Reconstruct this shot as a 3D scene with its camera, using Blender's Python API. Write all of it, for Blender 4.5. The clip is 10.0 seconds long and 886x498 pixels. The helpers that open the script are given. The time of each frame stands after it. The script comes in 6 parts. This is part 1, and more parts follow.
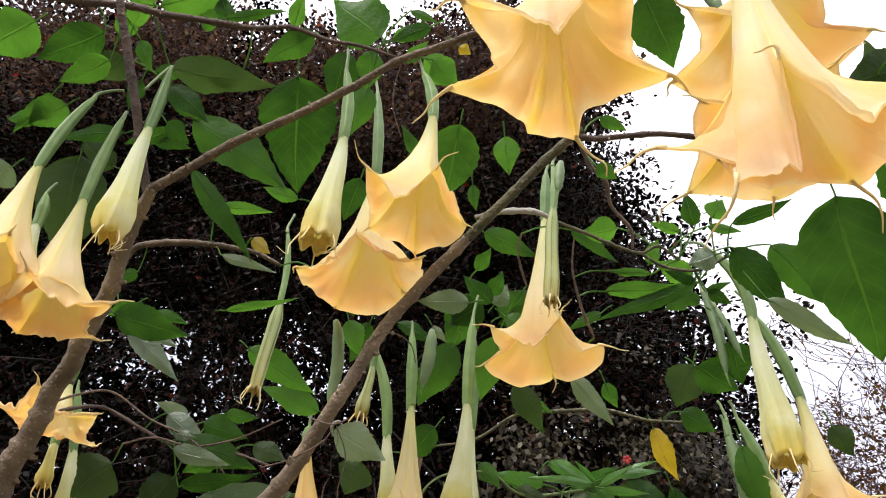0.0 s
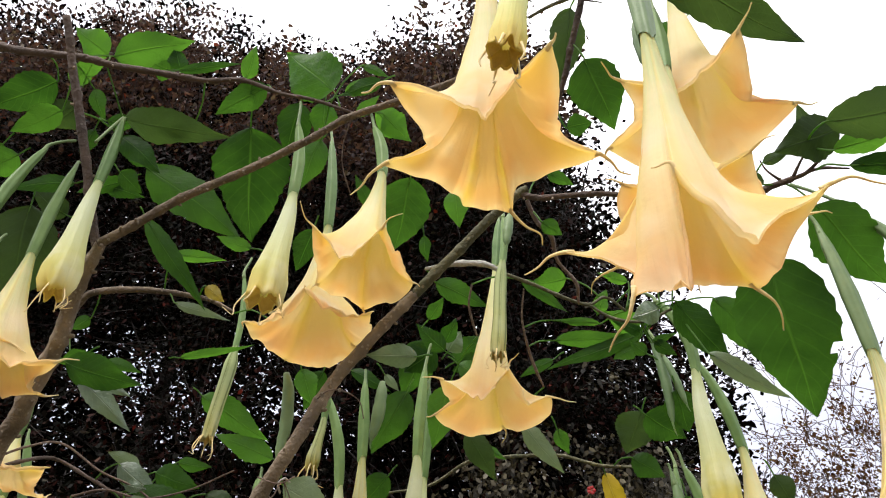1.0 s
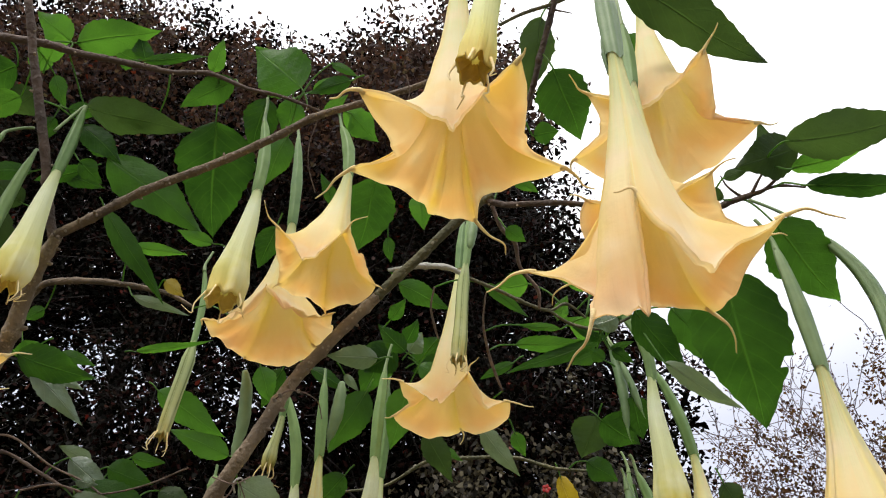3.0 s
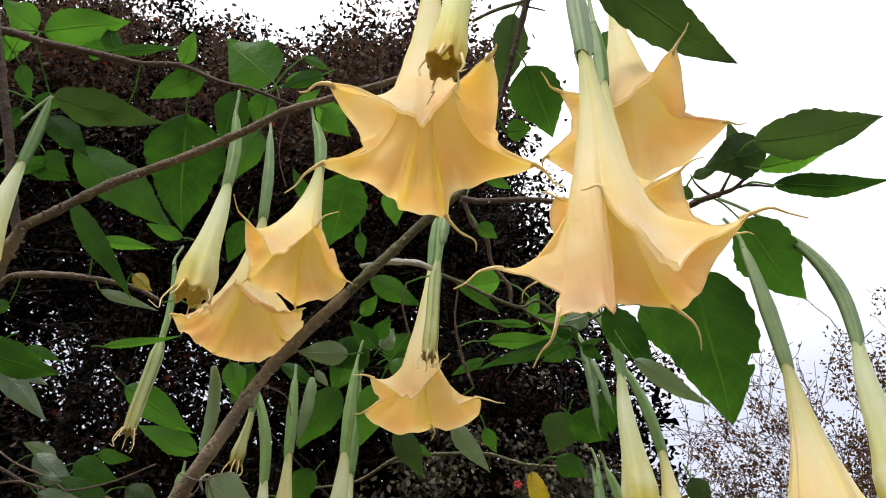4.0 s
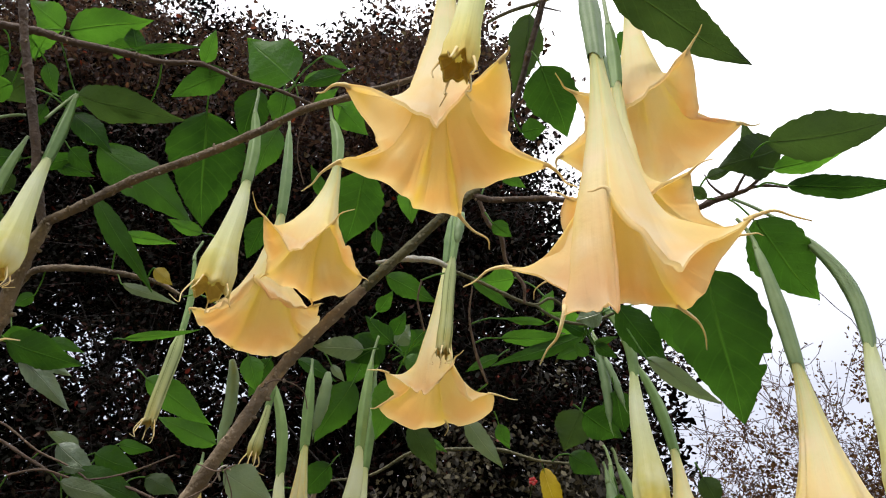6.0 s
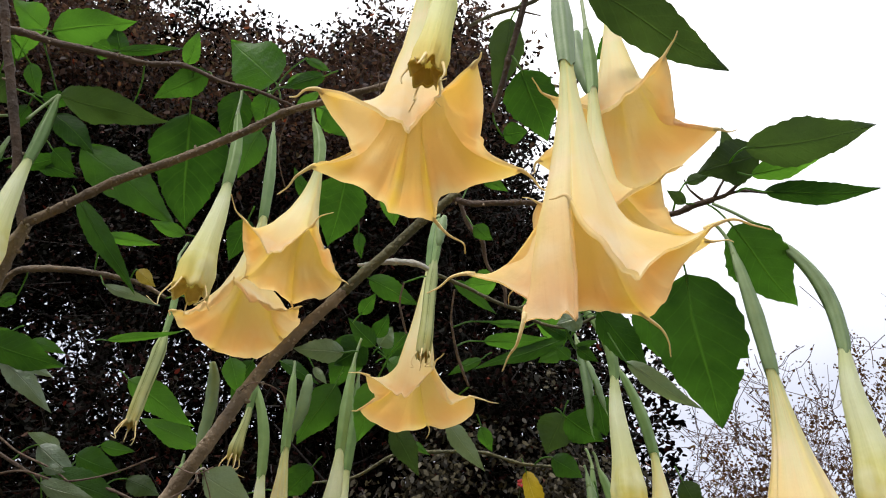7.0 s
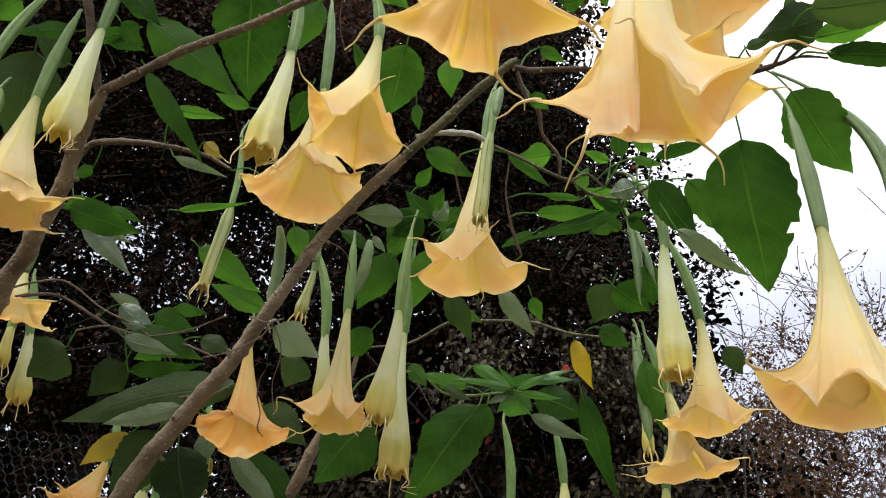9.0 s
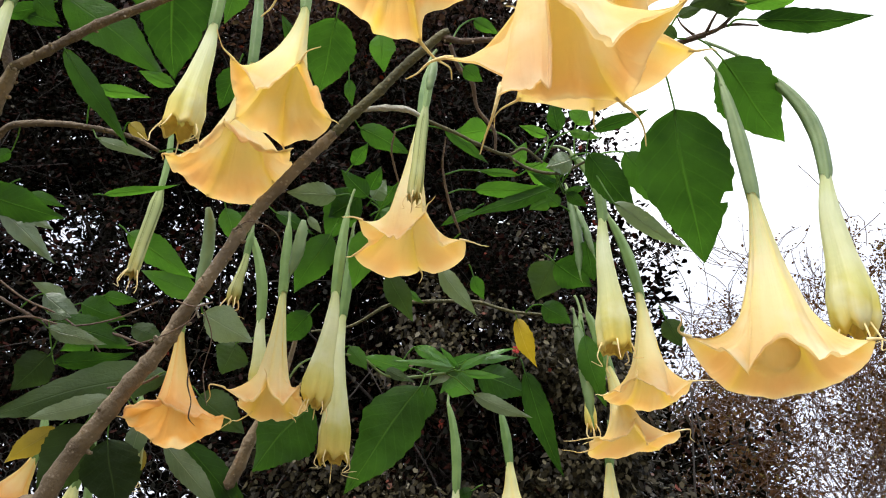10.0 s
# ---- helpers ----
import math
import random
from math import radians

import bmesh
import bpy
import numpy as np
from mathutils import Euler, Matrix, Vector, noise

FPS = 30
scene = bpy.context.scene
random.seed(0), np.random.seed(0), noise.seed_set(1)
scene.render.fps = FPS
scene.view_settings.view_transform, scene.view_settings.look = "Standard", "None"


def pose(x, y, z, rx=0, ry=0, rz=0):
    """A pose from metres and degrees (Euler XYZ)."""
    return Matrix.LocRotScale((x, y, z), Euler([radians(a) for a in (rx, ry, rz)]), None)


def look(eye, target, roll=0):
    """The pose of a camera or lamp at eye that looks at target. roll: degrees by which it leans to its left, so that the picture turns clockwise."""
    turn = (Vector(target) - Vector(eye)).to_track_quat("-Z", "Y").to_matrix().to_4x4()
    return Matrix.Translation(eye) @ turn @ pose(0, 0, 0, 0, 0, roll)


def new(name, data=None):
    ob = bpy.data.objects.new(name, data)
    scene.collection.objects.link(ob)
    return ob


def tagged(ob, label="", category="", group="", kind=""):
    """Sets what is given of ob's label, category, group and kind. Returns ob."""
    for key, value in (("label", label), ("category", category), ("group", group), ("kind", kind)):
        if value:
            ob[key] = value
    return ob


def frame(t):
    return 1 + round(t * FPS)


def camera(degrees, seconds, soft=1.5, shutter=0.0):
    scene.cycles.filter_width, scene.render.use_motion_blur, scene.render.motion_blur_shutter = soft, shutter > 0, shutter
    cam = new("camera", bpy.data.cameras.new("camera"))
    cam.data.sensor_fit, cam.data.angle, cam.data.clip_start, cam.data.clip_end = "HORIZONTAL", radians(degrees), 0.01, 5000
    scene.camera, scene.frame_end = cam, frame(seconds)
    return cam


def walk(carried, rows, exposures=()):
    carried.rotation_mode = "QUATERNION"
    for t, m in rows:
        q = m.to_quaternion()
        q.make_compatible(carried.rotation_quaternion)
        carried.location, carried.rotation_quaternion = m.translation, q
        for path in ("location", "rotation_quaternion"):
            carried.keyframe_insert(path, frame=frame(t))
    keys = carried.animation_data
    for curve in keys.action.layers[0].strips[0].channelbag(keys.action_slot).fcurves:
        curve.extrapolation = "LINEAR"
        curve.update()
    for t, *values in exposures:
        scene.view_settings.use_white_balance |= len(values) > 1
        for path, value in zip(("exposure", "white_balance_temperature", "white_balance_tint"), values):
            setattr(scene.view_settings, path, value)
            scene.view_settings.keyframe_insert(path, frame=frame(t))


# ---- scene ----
cam = camera(60.0, 10.0, soft=1.1)
PATH = [
    (0, (-0.0436, 0.0586, 1.2385), (-0.2421, 1.5984, 2.4993), 5.82),
    (0.5, (0.0551, 0.0610, 1.2524), (-0.1561, 1.5897, 2.5245), 6.36),
    (1, (0.0038, 0.0075, 1.2822), (-0.1345, 1.5233, 2.5796), 4.41),
    (1.5, (0.0072, -0.0001, 1.2877), (-0.1101, 1.5257, 2.5754), 4.47),
    (2, (-0.0098, 0.0011, 1.2810), (-0.0769, 1.5261, 2.5732), 3.68),
    (2.2, (-0.0073, 0.0044, 1.2812), (-0.0326, 1.5266, 2.5782), 3.56),
    (3.3, (0.0092, -0.0080, 1.2966), (-0.0396, 1.5221, 2.5836), 4.04),
    (3.5, (0.0122, 0.0048, 1.2908), (-0.0073, 1.5270, 2.5879), 3.85),
    (4, (0.0100, -0.0039, 1.2960), (0.0300, 1.5294, 2.5800), 2.85),
    (4.5, (0.0118, 0.0091, 1.2847), (0.0560, 1.5400, 2.5709), 2.43),
    (5, (0.0304, -0.0022, 1.2882), (0.0245, 1.5391, 2.5627), 3.73),
    (5.5, (0.0129, -0.0119, 1.2861), (-0.0189, 1.5298, 2.5598), 4.48),
    (7, (0.0418, -0.0227, 1.2918), (0.0248, 1.5170, 2.5682), 4.54),
    (7.5, (0.0535, -0.0218, 1.2857), (0.0365, 1.5316, 2.5454), 4.60),
    (8, (0.0475, -0.0235, 1.2838), (0.0511, 1.5338, 2.5388), 4.71),
    (8.5, (0.0399, -0.0503, 1.2617), (-0.0651, 1.5066, 2.5126), 6.57),
    (9, (0.0298, -0.0199, 1.2063), (-0.0867, 1.6650, 2.2776), 7.10),
    (9.5, (0.0591, 0.0400, 1.1755), (0.0522, 1.7798, 2.1619), 5.24),
    (10, (0.0649, 0.0147, 1.2127), (0.0660, 1.7163, 2.2638), 3.71),
]
walk(cam, [(t, look(eye, target, roll)) for t, eye, target, roll in PATH], [(0, 1.20, 6500, 16), (0.5, 1.22, 6500, 15), (1, 1.08, 6500, 13), (1.5, 1.00, 6500, 12), (2, 0.92, 6500, 12), (3.5, 0.86, 6500, 11), (8, 0.82, 6500, 11), (8.5, 0.74, 6500, 11), (9, 0.87, 6500, 11), (9.5, 1.18, 6500, 9), (10, 1.24, 6500, 9)])

# ---- light: a bright overcast sky and a broad, veiled sun ----
world = bpy.data.worlds.new("overcast_sky")
scene.world = world
world.use_nodes = True
wn, wl = world.node_tree.nodes, world.node_tree.links
wn.clear()
sky = wn.new("ShaderNodeTexSky")
sky.sky_type, sky.sun_disc = "NISHITA", False
sky.sun_elevation, sky.sun_rotation = radians(48), radians(200)
sky.air_density, sky.dust_density = 1.0, 3.0
cloud = wn.new("ShaderNodeTexNoise")
cloud.inputs["Scale"].default_value, cloud.inputs["Detail"].default_value = 1.6, 4
ramp = wn.new("ShaderNodeValToRGB")
ramp.color_ramp.elements[0].position, ramp.color_ramp.elements[0].color = 0.50, (5.0, 5.2, 6.0, 1)
ramp.color_ramp.elements[1].position, ramp.color_ramp.elements[1].color = 0.84, (14.0, 14.0, 14.2, 1)
veil = wn.new("ShaderNodeMix")
veil.data_type = "RGBA"
veil.inputs["Factor"].default_value = 0.88
back = wn.new("ShaderNodeBackground")
back.inputs["Strength"].default_value = 0.10
wout = wn.new("ShaderNodeOutputWorld")
# an overcast sky is brightest overhead; the cloud makes the fall uneven
above = wn.new("ShaderNodeTexCoord")
height = wn.new("ShaderNodeSeparateXYZ")
uneven = wn.new("ShaderNodeMath")
uneven.operation, uneven.inputs[1].default_value = "MULTIPLY_ADD", 0.35
lower = wn.new("ShaderNodeMath")
lower.operation, lower.inputs[1].default_value = "SUBTRACT", 0.175
wl.new(above.outputs["Generated"], height.inputs["Vector"])
wl.new(cloud.outputs["Fac"], uneven.inputs[0])
wl.new(height.outputs["Z"], uneven.inputs[2])
wl.new(uneven.outputs["Value"], lower.inputs[0])
wl.new(lower.outputs["Value"], ramp.inputs["Fac"])
wl.new(sky.outputs["Color"], veil.inputs["A"])
wl.new(ramp.outputs["Color"], veil.inputs["B"])
wl.new(veil.outputs["Result"], back.inputs["Color"])
wl.new(back.outputs["Background"], wout.inputs["Surface"])

sun = new("sun", bpy.data.lights.new("sun", "SUN"))
sun.data.energy, sun.data.angle, sun.data.color = 1.5, radians(25), (1.0, 0.95, 0.88)
sun.matrix_world = look((-2.0, -3.5, 4.5), (0, 0, 0))


# ---- materials ----
def material(name):
    m = bpy.data.materials.new(name)
    m.use_nodes = True
    m.node_tree.nodes.clear()
    return m, m.node_tree.nodes, m.node_tree.links


def ramp_node(nodes, stops):
    r = nodes.new("ShaderNodeValToRGB")
    while len(r.color_ramp.elements) < len(stops):
        r.color_ramp.elements.new(0.5)
    for e, (p, c) in zip(r.color_ramp.elements, stops):
        e.position, e.color = p, (*c, 1)
    return r


def noise_node(nodes, links, scale, detail=3.0, coords="Object"):
    tc = nodes.new("ShaderNodeTexCoord")
    n = nodes.new("ShaderNodeTexNoise")
    n.inputs["Scale"].default_value, n.inputs["Detail"].default_value = scale, detail
    links.new(tc.outputs[coords], n.inputs["Vector"])
    return n


def sheet_shader(nodes, links, colour, roughness, through_light, tint, bump=None, strength=0.3, gloss=0.5):
    """A thin leaf or petal: a soft gloss above, and light that comes through it."""
    p = nodes.new("ShaderNodeBsdfPrincipled")
    p.inputs["Roughness"].default_value = roughness
    p.inputs["Specular IOR Level"].default_value = gloss
    links.new(colour, p.inputs["Base Color"])
    tr = nodes.new("ShaderNodeBsdfTranslucent")
    mul = nodes.new("ShaderNodeMix")
    mul.data_type, mul.blend_type = "RGBA", "MULTIPLY"
    mul.inputs["Factor"].default_value = 1.0
    mul.inputs["B"].default_value = (*tint, 1)
    links.new(colour, mul.inputs["A"])
    links.new(mul.outputs["Result"], tr.inputs["Color"])
    mix = nodes.new("ShaderNodeMixShader")
    mix.inputs["Fac"].default_value = through_light
    links.new(p.outputs["BSDF"], mix.inputs[1])
    links.new(tr.outputs["BSDF"], mix.inputs[2])
    out = nodes.new("ShaderNodeOutputMaterial")
    links.new(mix.outputs["Shader"], out.inputs["Surface"])
    if bump is not None:
        b = nodes.new("ShaderNodeBump")
        b.inputs["Strength"].default_value, b.inputs["Distance"].default_value = strength, 0.004
        links.new(bump, b.inputs["Height"])
        links.new(b.outputs["Normal"], p.inputs["Normal"])
        links.new(b.outputs["Normal"], tr.inputs["Normal"])


def maths(nodes, links, op, a, b=None, c=None):
    n = nodes.new("ShaderNodeMath")
    n.operation = op
    for k, v in enumerate((a, b, c)):
        if v is None:
            continue
        if isinstance(v, (int, float)):
            n.inputs[k].default_value = v
        else:
            links.new(v, n.inputs[k])
    return n.outputs[0]


def blend(nodes, links, fac, a, b, mode="MIX"):
    n = nodes.new("ShaderNodeMix")
    n.data_type, n.blend_type = "RGBA", mode
    for key, v in (("Factor", fac), ("A", a), ("B", b)):
        if isinstance(v, (int, float)):
            n.inputs[key].default_value = v
        elif isinstance(v, tuple):
            n.inputs[key].default_value = (*v, 1)
        else:
            links.new(v, n.inputs[key])
    return n.outputs["Result"]


def petal_material(name, stops, vein, through_light=0.74, roughness=0.55, lines=0.5, edge=(0.98, 0.89, 0.66), bloom=(0.97, 0.88, 0.68), flush=(0.96, 0.76, 0.50), streaks=1.1):
    """Colour runs along the flower (uv v), the five lobe veins and fine ribs run down it (uv u)."""
    m, nodes, links = material(name)
    uv = nodes.new("ShaderNodeUVMap")
    sep = nodes.new("ShaderNodeSeparateXYZ")
    links.new(uv.outputs["UV"], sep.inputs["Vector"])
    n = noise_node(nodes, links, 22, 4)
    v = maths(nodes, links, "ADD", sep.outputs["Y"], maths(nodes, links, "MULTIPLY", maths(nodes, links, "SUBTRACT", n.outputs["Fac"], 0.5), 0.18))
    r = ramp_node(nodes, stops)
    links.new(v, r.inputs["Fac"])
    # lobe veins
    tri = maths(nodes, links, "PINGPONG", maths(nodes, links, "MULTIPLY", sep.outputs["X"], 5.0), 0.5)
    line = maths(nodes, links, "SUBTRACT", 1.0, maths(nodes, links, "SMOOTH_MIN", maths(nodes, links, "MULTIPLY", tri, 4.5), 1.0, 0.5))
    line = maths(nodes, links, "MAXIMUM", line, 0.0)
    col = blend(nodes, links, maths(nodes, links, "MULTIPLY", line, lines), r.outputs["Color"], vein)
    # fine ribs and blush
    rib = maths(nodes, links, "SINE", maths(nodes, links, "MULTIPLY", sep.outputs["X"], 188.5))
    n2 = noise_node(nodes, links, 9, 2)
    streak = nodes.new("ShaderNodeTexNoise")
    stretch = nodes.new("ShaderNodeVectorMath")
    stretch.operation = "MULTIPLY"
    stretch.inputs[1].default_value = (34.0, 2.2, 1.0)
    links.new(uv.outputs["UV"], stretch.inputs[0])
    links.new(stretch.outputs["Vector"], streak.inputs["Vector"])
    streak.inputs["Scale"].default_value, streak.inputs["Detail"].default_value = 1.0, 3.0
    fine = maths(nodes, links, "MULTIPLY", maths(nodes, links, "SUBTRACT", streak.outputs["Fac"], 0.48), streaks)
    col = blend(nodes, links, maths(nodes, links, "MAXIMUM", fine, 0.0), col, blend(nodes, links, 0.5, bloom, (0.95, 0.74, 0.28)))
    low = maths(nodes, links, "MULTIPLY", maths(nodes, links, "MAXIMUM", maths(nodes, links, "SUBTRACT", sep.outputs["Y"], 0.45), 0.0), 2.6)
    blush = maths(nodes, links, "MULTIPLY", maths(nodes, links, "MULTIPLY", maths(nodes, links, "SUBTRACT", n2.outputs["Fac"], 0.44), 2.2), low)
    blush = maths(nodes, links, "MINIMUM", maths(nodes, links, "MAXIMUM", blush, 0.0), 0.8)
    col = blend(nodes, links, blush, col, flush)
    # pale bloom in soft patches, and a pinker margin
    n4 = noise_node(nodes, links, 13, 3)
    pale = maths(nodes, links, "MINIMUM", maths(nodes, links, "MAXIMUM", maths(nodes, links, "MULTIPLY", maths(nodes, links, "SUBTRACT", n4.outputs["Fac"], 0.50), 4.5), 0.0), 0.75)
    col = blend(nodes, links, pale, col, bloom)
    rim = maths(nodes, links, "MULTIPLY", maths(nodes, links, "MAXIMUM", maths(nodes, links, "SUBTRACT", sep.outputs["Y"], 0.93), 0.0), 5.0)
    col = blend(nodes, links, rim, col, edge)
    n3 = noise_node(nodes, links, 120, 3)
    rel = maths(nodes, links, "ADD", maths(nodes, links, "MULTIPLY", rib, 0.05), maths(nodes, links, "MULTIPLY", n3.outputs["Fac"], 0.35))
    rel = maths(nodes, links, "ADD", rel, maths(nodes, links, "MULTIPLY", n.outputs["Fac"], 0.8))
    rel = maths(nodes, links, "ADD", rel, maths(nodes, links, "MULTIPLY", streak.outputs["Fac"], 1.1))
    sheet_shader(nodes, links, col, roughness, through_light, (1.0, 0.98, 0.92), rel, 0.35, 0.2)
    return m


PETAL_OUT = petal_material("petal_outer", ((0.0, (0.54, 0.64, 0.26)), (0.15, (0.78, 0.87, 0.56)), (0.45, (0.90, 0.94, 0.70)), (0.64, (0.94, 0.92, 0.62)), (0.8, (0.94, 0.805, 0.42)), (0.93, (0.93, 0.705, 0.35)), (1.0, (0.96, 0.82, 0.52))), (0.88, 0.82, 0.32), 0.62, bloom=(0.97, 0.93, 0.74), flush=(0.95, 0.74, 0.45), streaks=1.6)
PETAL_IN = petal_material("petal_lining", ((0.0, (0.82, 0.72, 0.26)), (0.5, (0.93, 0.80, 0.42)), (0.72, (0.94, 0.775, 0.395)), (0.88, (0.94, 0.72, 0.39)), (0.96, (0.95, 0.77, 0.47)), (1.0, (0.97, 0.86, 0.58))), (0.93, 0.80, 0.20), 0.66, lines=0.6, bloom=(0.96, 0.82, 0.56), flush=(0.94, 0.64, 0.38), streaks=0.9)
PETAL_PALE = petal_material("petal_pale", ((0.0, (0.60, 0.67, 0.30)), (0.3, (0.74, 0.79, 0.58)), (0.62, (0.72, 0.75, 0.44)), (0.82, (0.69, 0.67, 0.22)), (1.0, (0.88, 0.72, 0.18))), (0.66, 0.70, 0.28), 0.5, 0.55, 0.10, (0.86, 0.66, 0.14), (0.85, 0.87, 0.68), (0.82, 0.72, 0.32), 0.4)
PETAL_WILT = petal_material("petal_wilted", ((0.0, (0.50, 0.58, 0.24)), (0.35, (0.76, 0.78, 0.40)), (0.75, (0.78, 0.74, 0.26)), (1.0, (0.78, 0.60, 0.14))), (0.42, 0.48, 0.12), 0.4, 0.55, 0.30, (0.76, 0.54, 0.10), (0.80, 0.82, 0.48), (0.78, 0.62, 0.16), 0.7)
PETAL_GREEN = petal_material("petal_green", ((0.0, (0.28, 0.36, 0.13)), (0.4, (0.47, 0.54, 0.26)), (0.8, (0.52, 0.53, 0.21)), (1.0, (0.52, 0.42, 0.11))), (0.13, 0.17, 0.04), 0.35, 0.55, 0.95, (0.55, 0.40, 0.08), (0.58, 0.62, 0.36), (0.52, 0.46, 0.13), 0.4)
PETAL_OLD = petal_material("petal_ageing", ((0.0, (0.80, 0.76, 0.40)), (0.5, (0.93, 0.82, 0.48)), (0.75, (0.93, 0.66, 0.28)), (1.0, (0.90, 0.56, 0.20))), (0.86, 0.52, 0.12))


def plain_sheet(name, a, b, scale, through_light, roughness, tint=(1, 1, 1), gloss=0.4, relief=0.3):
    m, nodes, links = material(name)
    n = noise_node(nodes, links, scale, 4)
    info = nodes.new("ShaderNodeObjectInfo")
    f = maths(nodes, links, "ADD", maths(nodes, links, "MULTIPLY", n.outputs["Fac"], 0.7), maths(nodes, links, "MULTIPLY", info.outputs["Random"], 0.35))
    r = ramp_node(nodes, ((0.2, a), (0.8, b)))
    links.new(f, r.inputs["Fac"])
    n2 = noise_node(nodes, links, scale * 9, 3)
    sheet_shader(nodes, links, r.outputs["Color"], roughness, through_light, tint, n2.outputs["Fac"], relief, gloss)
    return m


CALYX = plain_sheet("calyx_green", (0.07, 0.15, 0.03), (0.19, 0.30, 0.09), 30, 0.15, 0.5, relief=0.10)
CALYX_PALE = plain_sheet("calyx_pale", (0.085, 0.155, 0.055), (0.20, 0.29, 0.12), 30, 0.15, 0.5, relief=0.10)
RED = plain_sheet("petal_red", (0.26, 0.006, 0.004), (0.40, 0.014, 0.008), 60, 0.3, 0.5)
SPUR = plain_sheet("spur_yellow", (0.86, 0.66, 0.28), (0.92, 0.82, 0.48), 60, 0.3, 0.5)
DEAD = plain_sheet("dead_brown", (0.50, 0.34, 0.08), (0.80, 0.60, 0.20), 90, 0.4, 0.7)
MIDRIB = plain_sheet("midrib_green", (0.06, 0.13, 0.030), (0.12, 0.21, 0.05), 40, 0.55, 0.5, (1.7, 2.1, 0.5))
STEM = plain_sheet("stem_green", (0.10, 0.17, 0.06), (0.20, 0.27, 0.10), 40, 0.0, 0.5)


def leaf_material(name, a, b, vein, through_light, tint, roughness, gloss=0.5):
    """Side veins run out from the midrib: uv v along the leaf, uv u across it from 0 to 1."""
    m, nodes, links = material(name)
    uv = nodes.new("ShaderNodeUVMap")
    sep = nodes.new("ShaderNodeSeparateXYZ")
    links.new(uv.outputs["UV"], sep.inputs["Vector"])
    side = maths(nodes, links, "ABSOLUTE", maths(nodes, links, "SUBTRACT", sep.outputs["X"], 0.5))
    run = maths(nodes, links, "MULTIPLY", maths(nodes, links, "SUBTRACT", sep.outputs["Y"], maths(nodes, links, "MULTIPLY", side, 0.45)), 9.0)
    tri = maths(nodes, links, "PINGPONG", run, 0.5)
    vline = maths(nodes, links, "MAXIMUM", maths(nodes, links, "SUBTRACT", 1.0, maths(nodes, links, "MULTIPLY", tri, 11.0)), 0.0)
    mid = maths(nodes, links, "MAXIMUM", maths(nodes, links, "SUBTRACT", 1.0, maths(nodes, links, "MULTIPLY", side, 40.0)), 0.0)
    lines = maths(nodes, links, "MAXIMUM", maths(nodes, links, "MULTIPLY", vline, 0.2), mid)
    n = noise_node(nodes, links, 14, 4)
    info = nodes.new("ShaderNodeObjectInfo")
    f = maths(nodes, links, "ADD", maths(nodes, links, "MULTIPLY", n.outputs["Fac"], 0.6), maths(nodes, links, "MULTIPLY", info.outputs["Random"], 0.45))
    r = ramp_node(nodes, ((0.28, tuple(0.7 * c for c in a)), (0.78, b)))
    links.new(f, r.inputs["Fac"])
    col = blend(nodes, links, maths(nodes, links, "MULTIPLY", lines, 0.55), r.outputs["Color"], vein)
    n2 = noise_node(nodes, links, 160, 3)
    rel = maths(nodes, links, "ADD", maths(nodes, links, "MULTIPLY", lines, -0.3), maths(nodes, links, "MULTIPLY", n2.outputs["Fac"], 0.4))
    rel = maths(nodes, links, "ADD", rel, maths(nodes, links, "MULTIPLY", n.outputs["Fac"], 1.2))
    sheet_shader(nodes, links, col, roughness, through_light, tint, rel, 0.8, gloss)
    return m


LEAF = leaf_material("leaf_green", (0.019, 0.049, 0.014), (0.050, 0.112, 0.028), (0.08, 0.16, 0.04), 0.56, (1.75, 2.15, 0.62), 0.5, 0.16)
LEAF_DARK = leaf_material("leaf_dark", (0.028, 0.050, 0.019), (0.058, 0.096, 0.034), (0.08, 0.13, 0.045), 0.42, (1.3, 1.5, 0.65), 0.5, 0.2)
LEAF_BRIGHT = leaf_material("leaf_young", (0.036, 0.092, 0.022), (0.086, 0.184, 0.046), (0.14, 0.27, 0.07), 0.53, (1.45, 1.85, 0.5), 0.45, 0.2)
# sky sheen on upper leaf sides, put into a paler base colour
LEAF_SHEEN = leaf_material("leaf_sheen_colour", (0.10, 0.165, 0.085), (0.25, 0.33, 0.21), (0.36, 0.44, 0.30), 0.25, (1.1, 1.3, 0.6), 0.30, 0.9)
# rosette leaves: the sky they would reflect is put into a brighter green
LEAF_SKYLIT = leaf_material("leaf_skylit", (0.06, 0.19, 0.04), (0.15, 0.36, 0.075), (0.20, 0.40, 0.11), 0.35, (1.2, 1.5, 0.5), 0.30, 0.9)
LEAF_YELLOW = leaf_material("leaf_yellow", (0.55, 0.40, 0.02), (0.75, 0.58, 0.04), (0.70, 0.55, 0.15), 0.4, (1.1, 1.0, 0.6), 0.5)
LEAF_OCHRE = leaf_material("leaf_ochre", (0.22, 0.17, 0.03), (0.42, 0.33, 0.05), (0.45, 0.38, 0.12), 0.4, (1.3, 1.2, 0.6), 0.5)


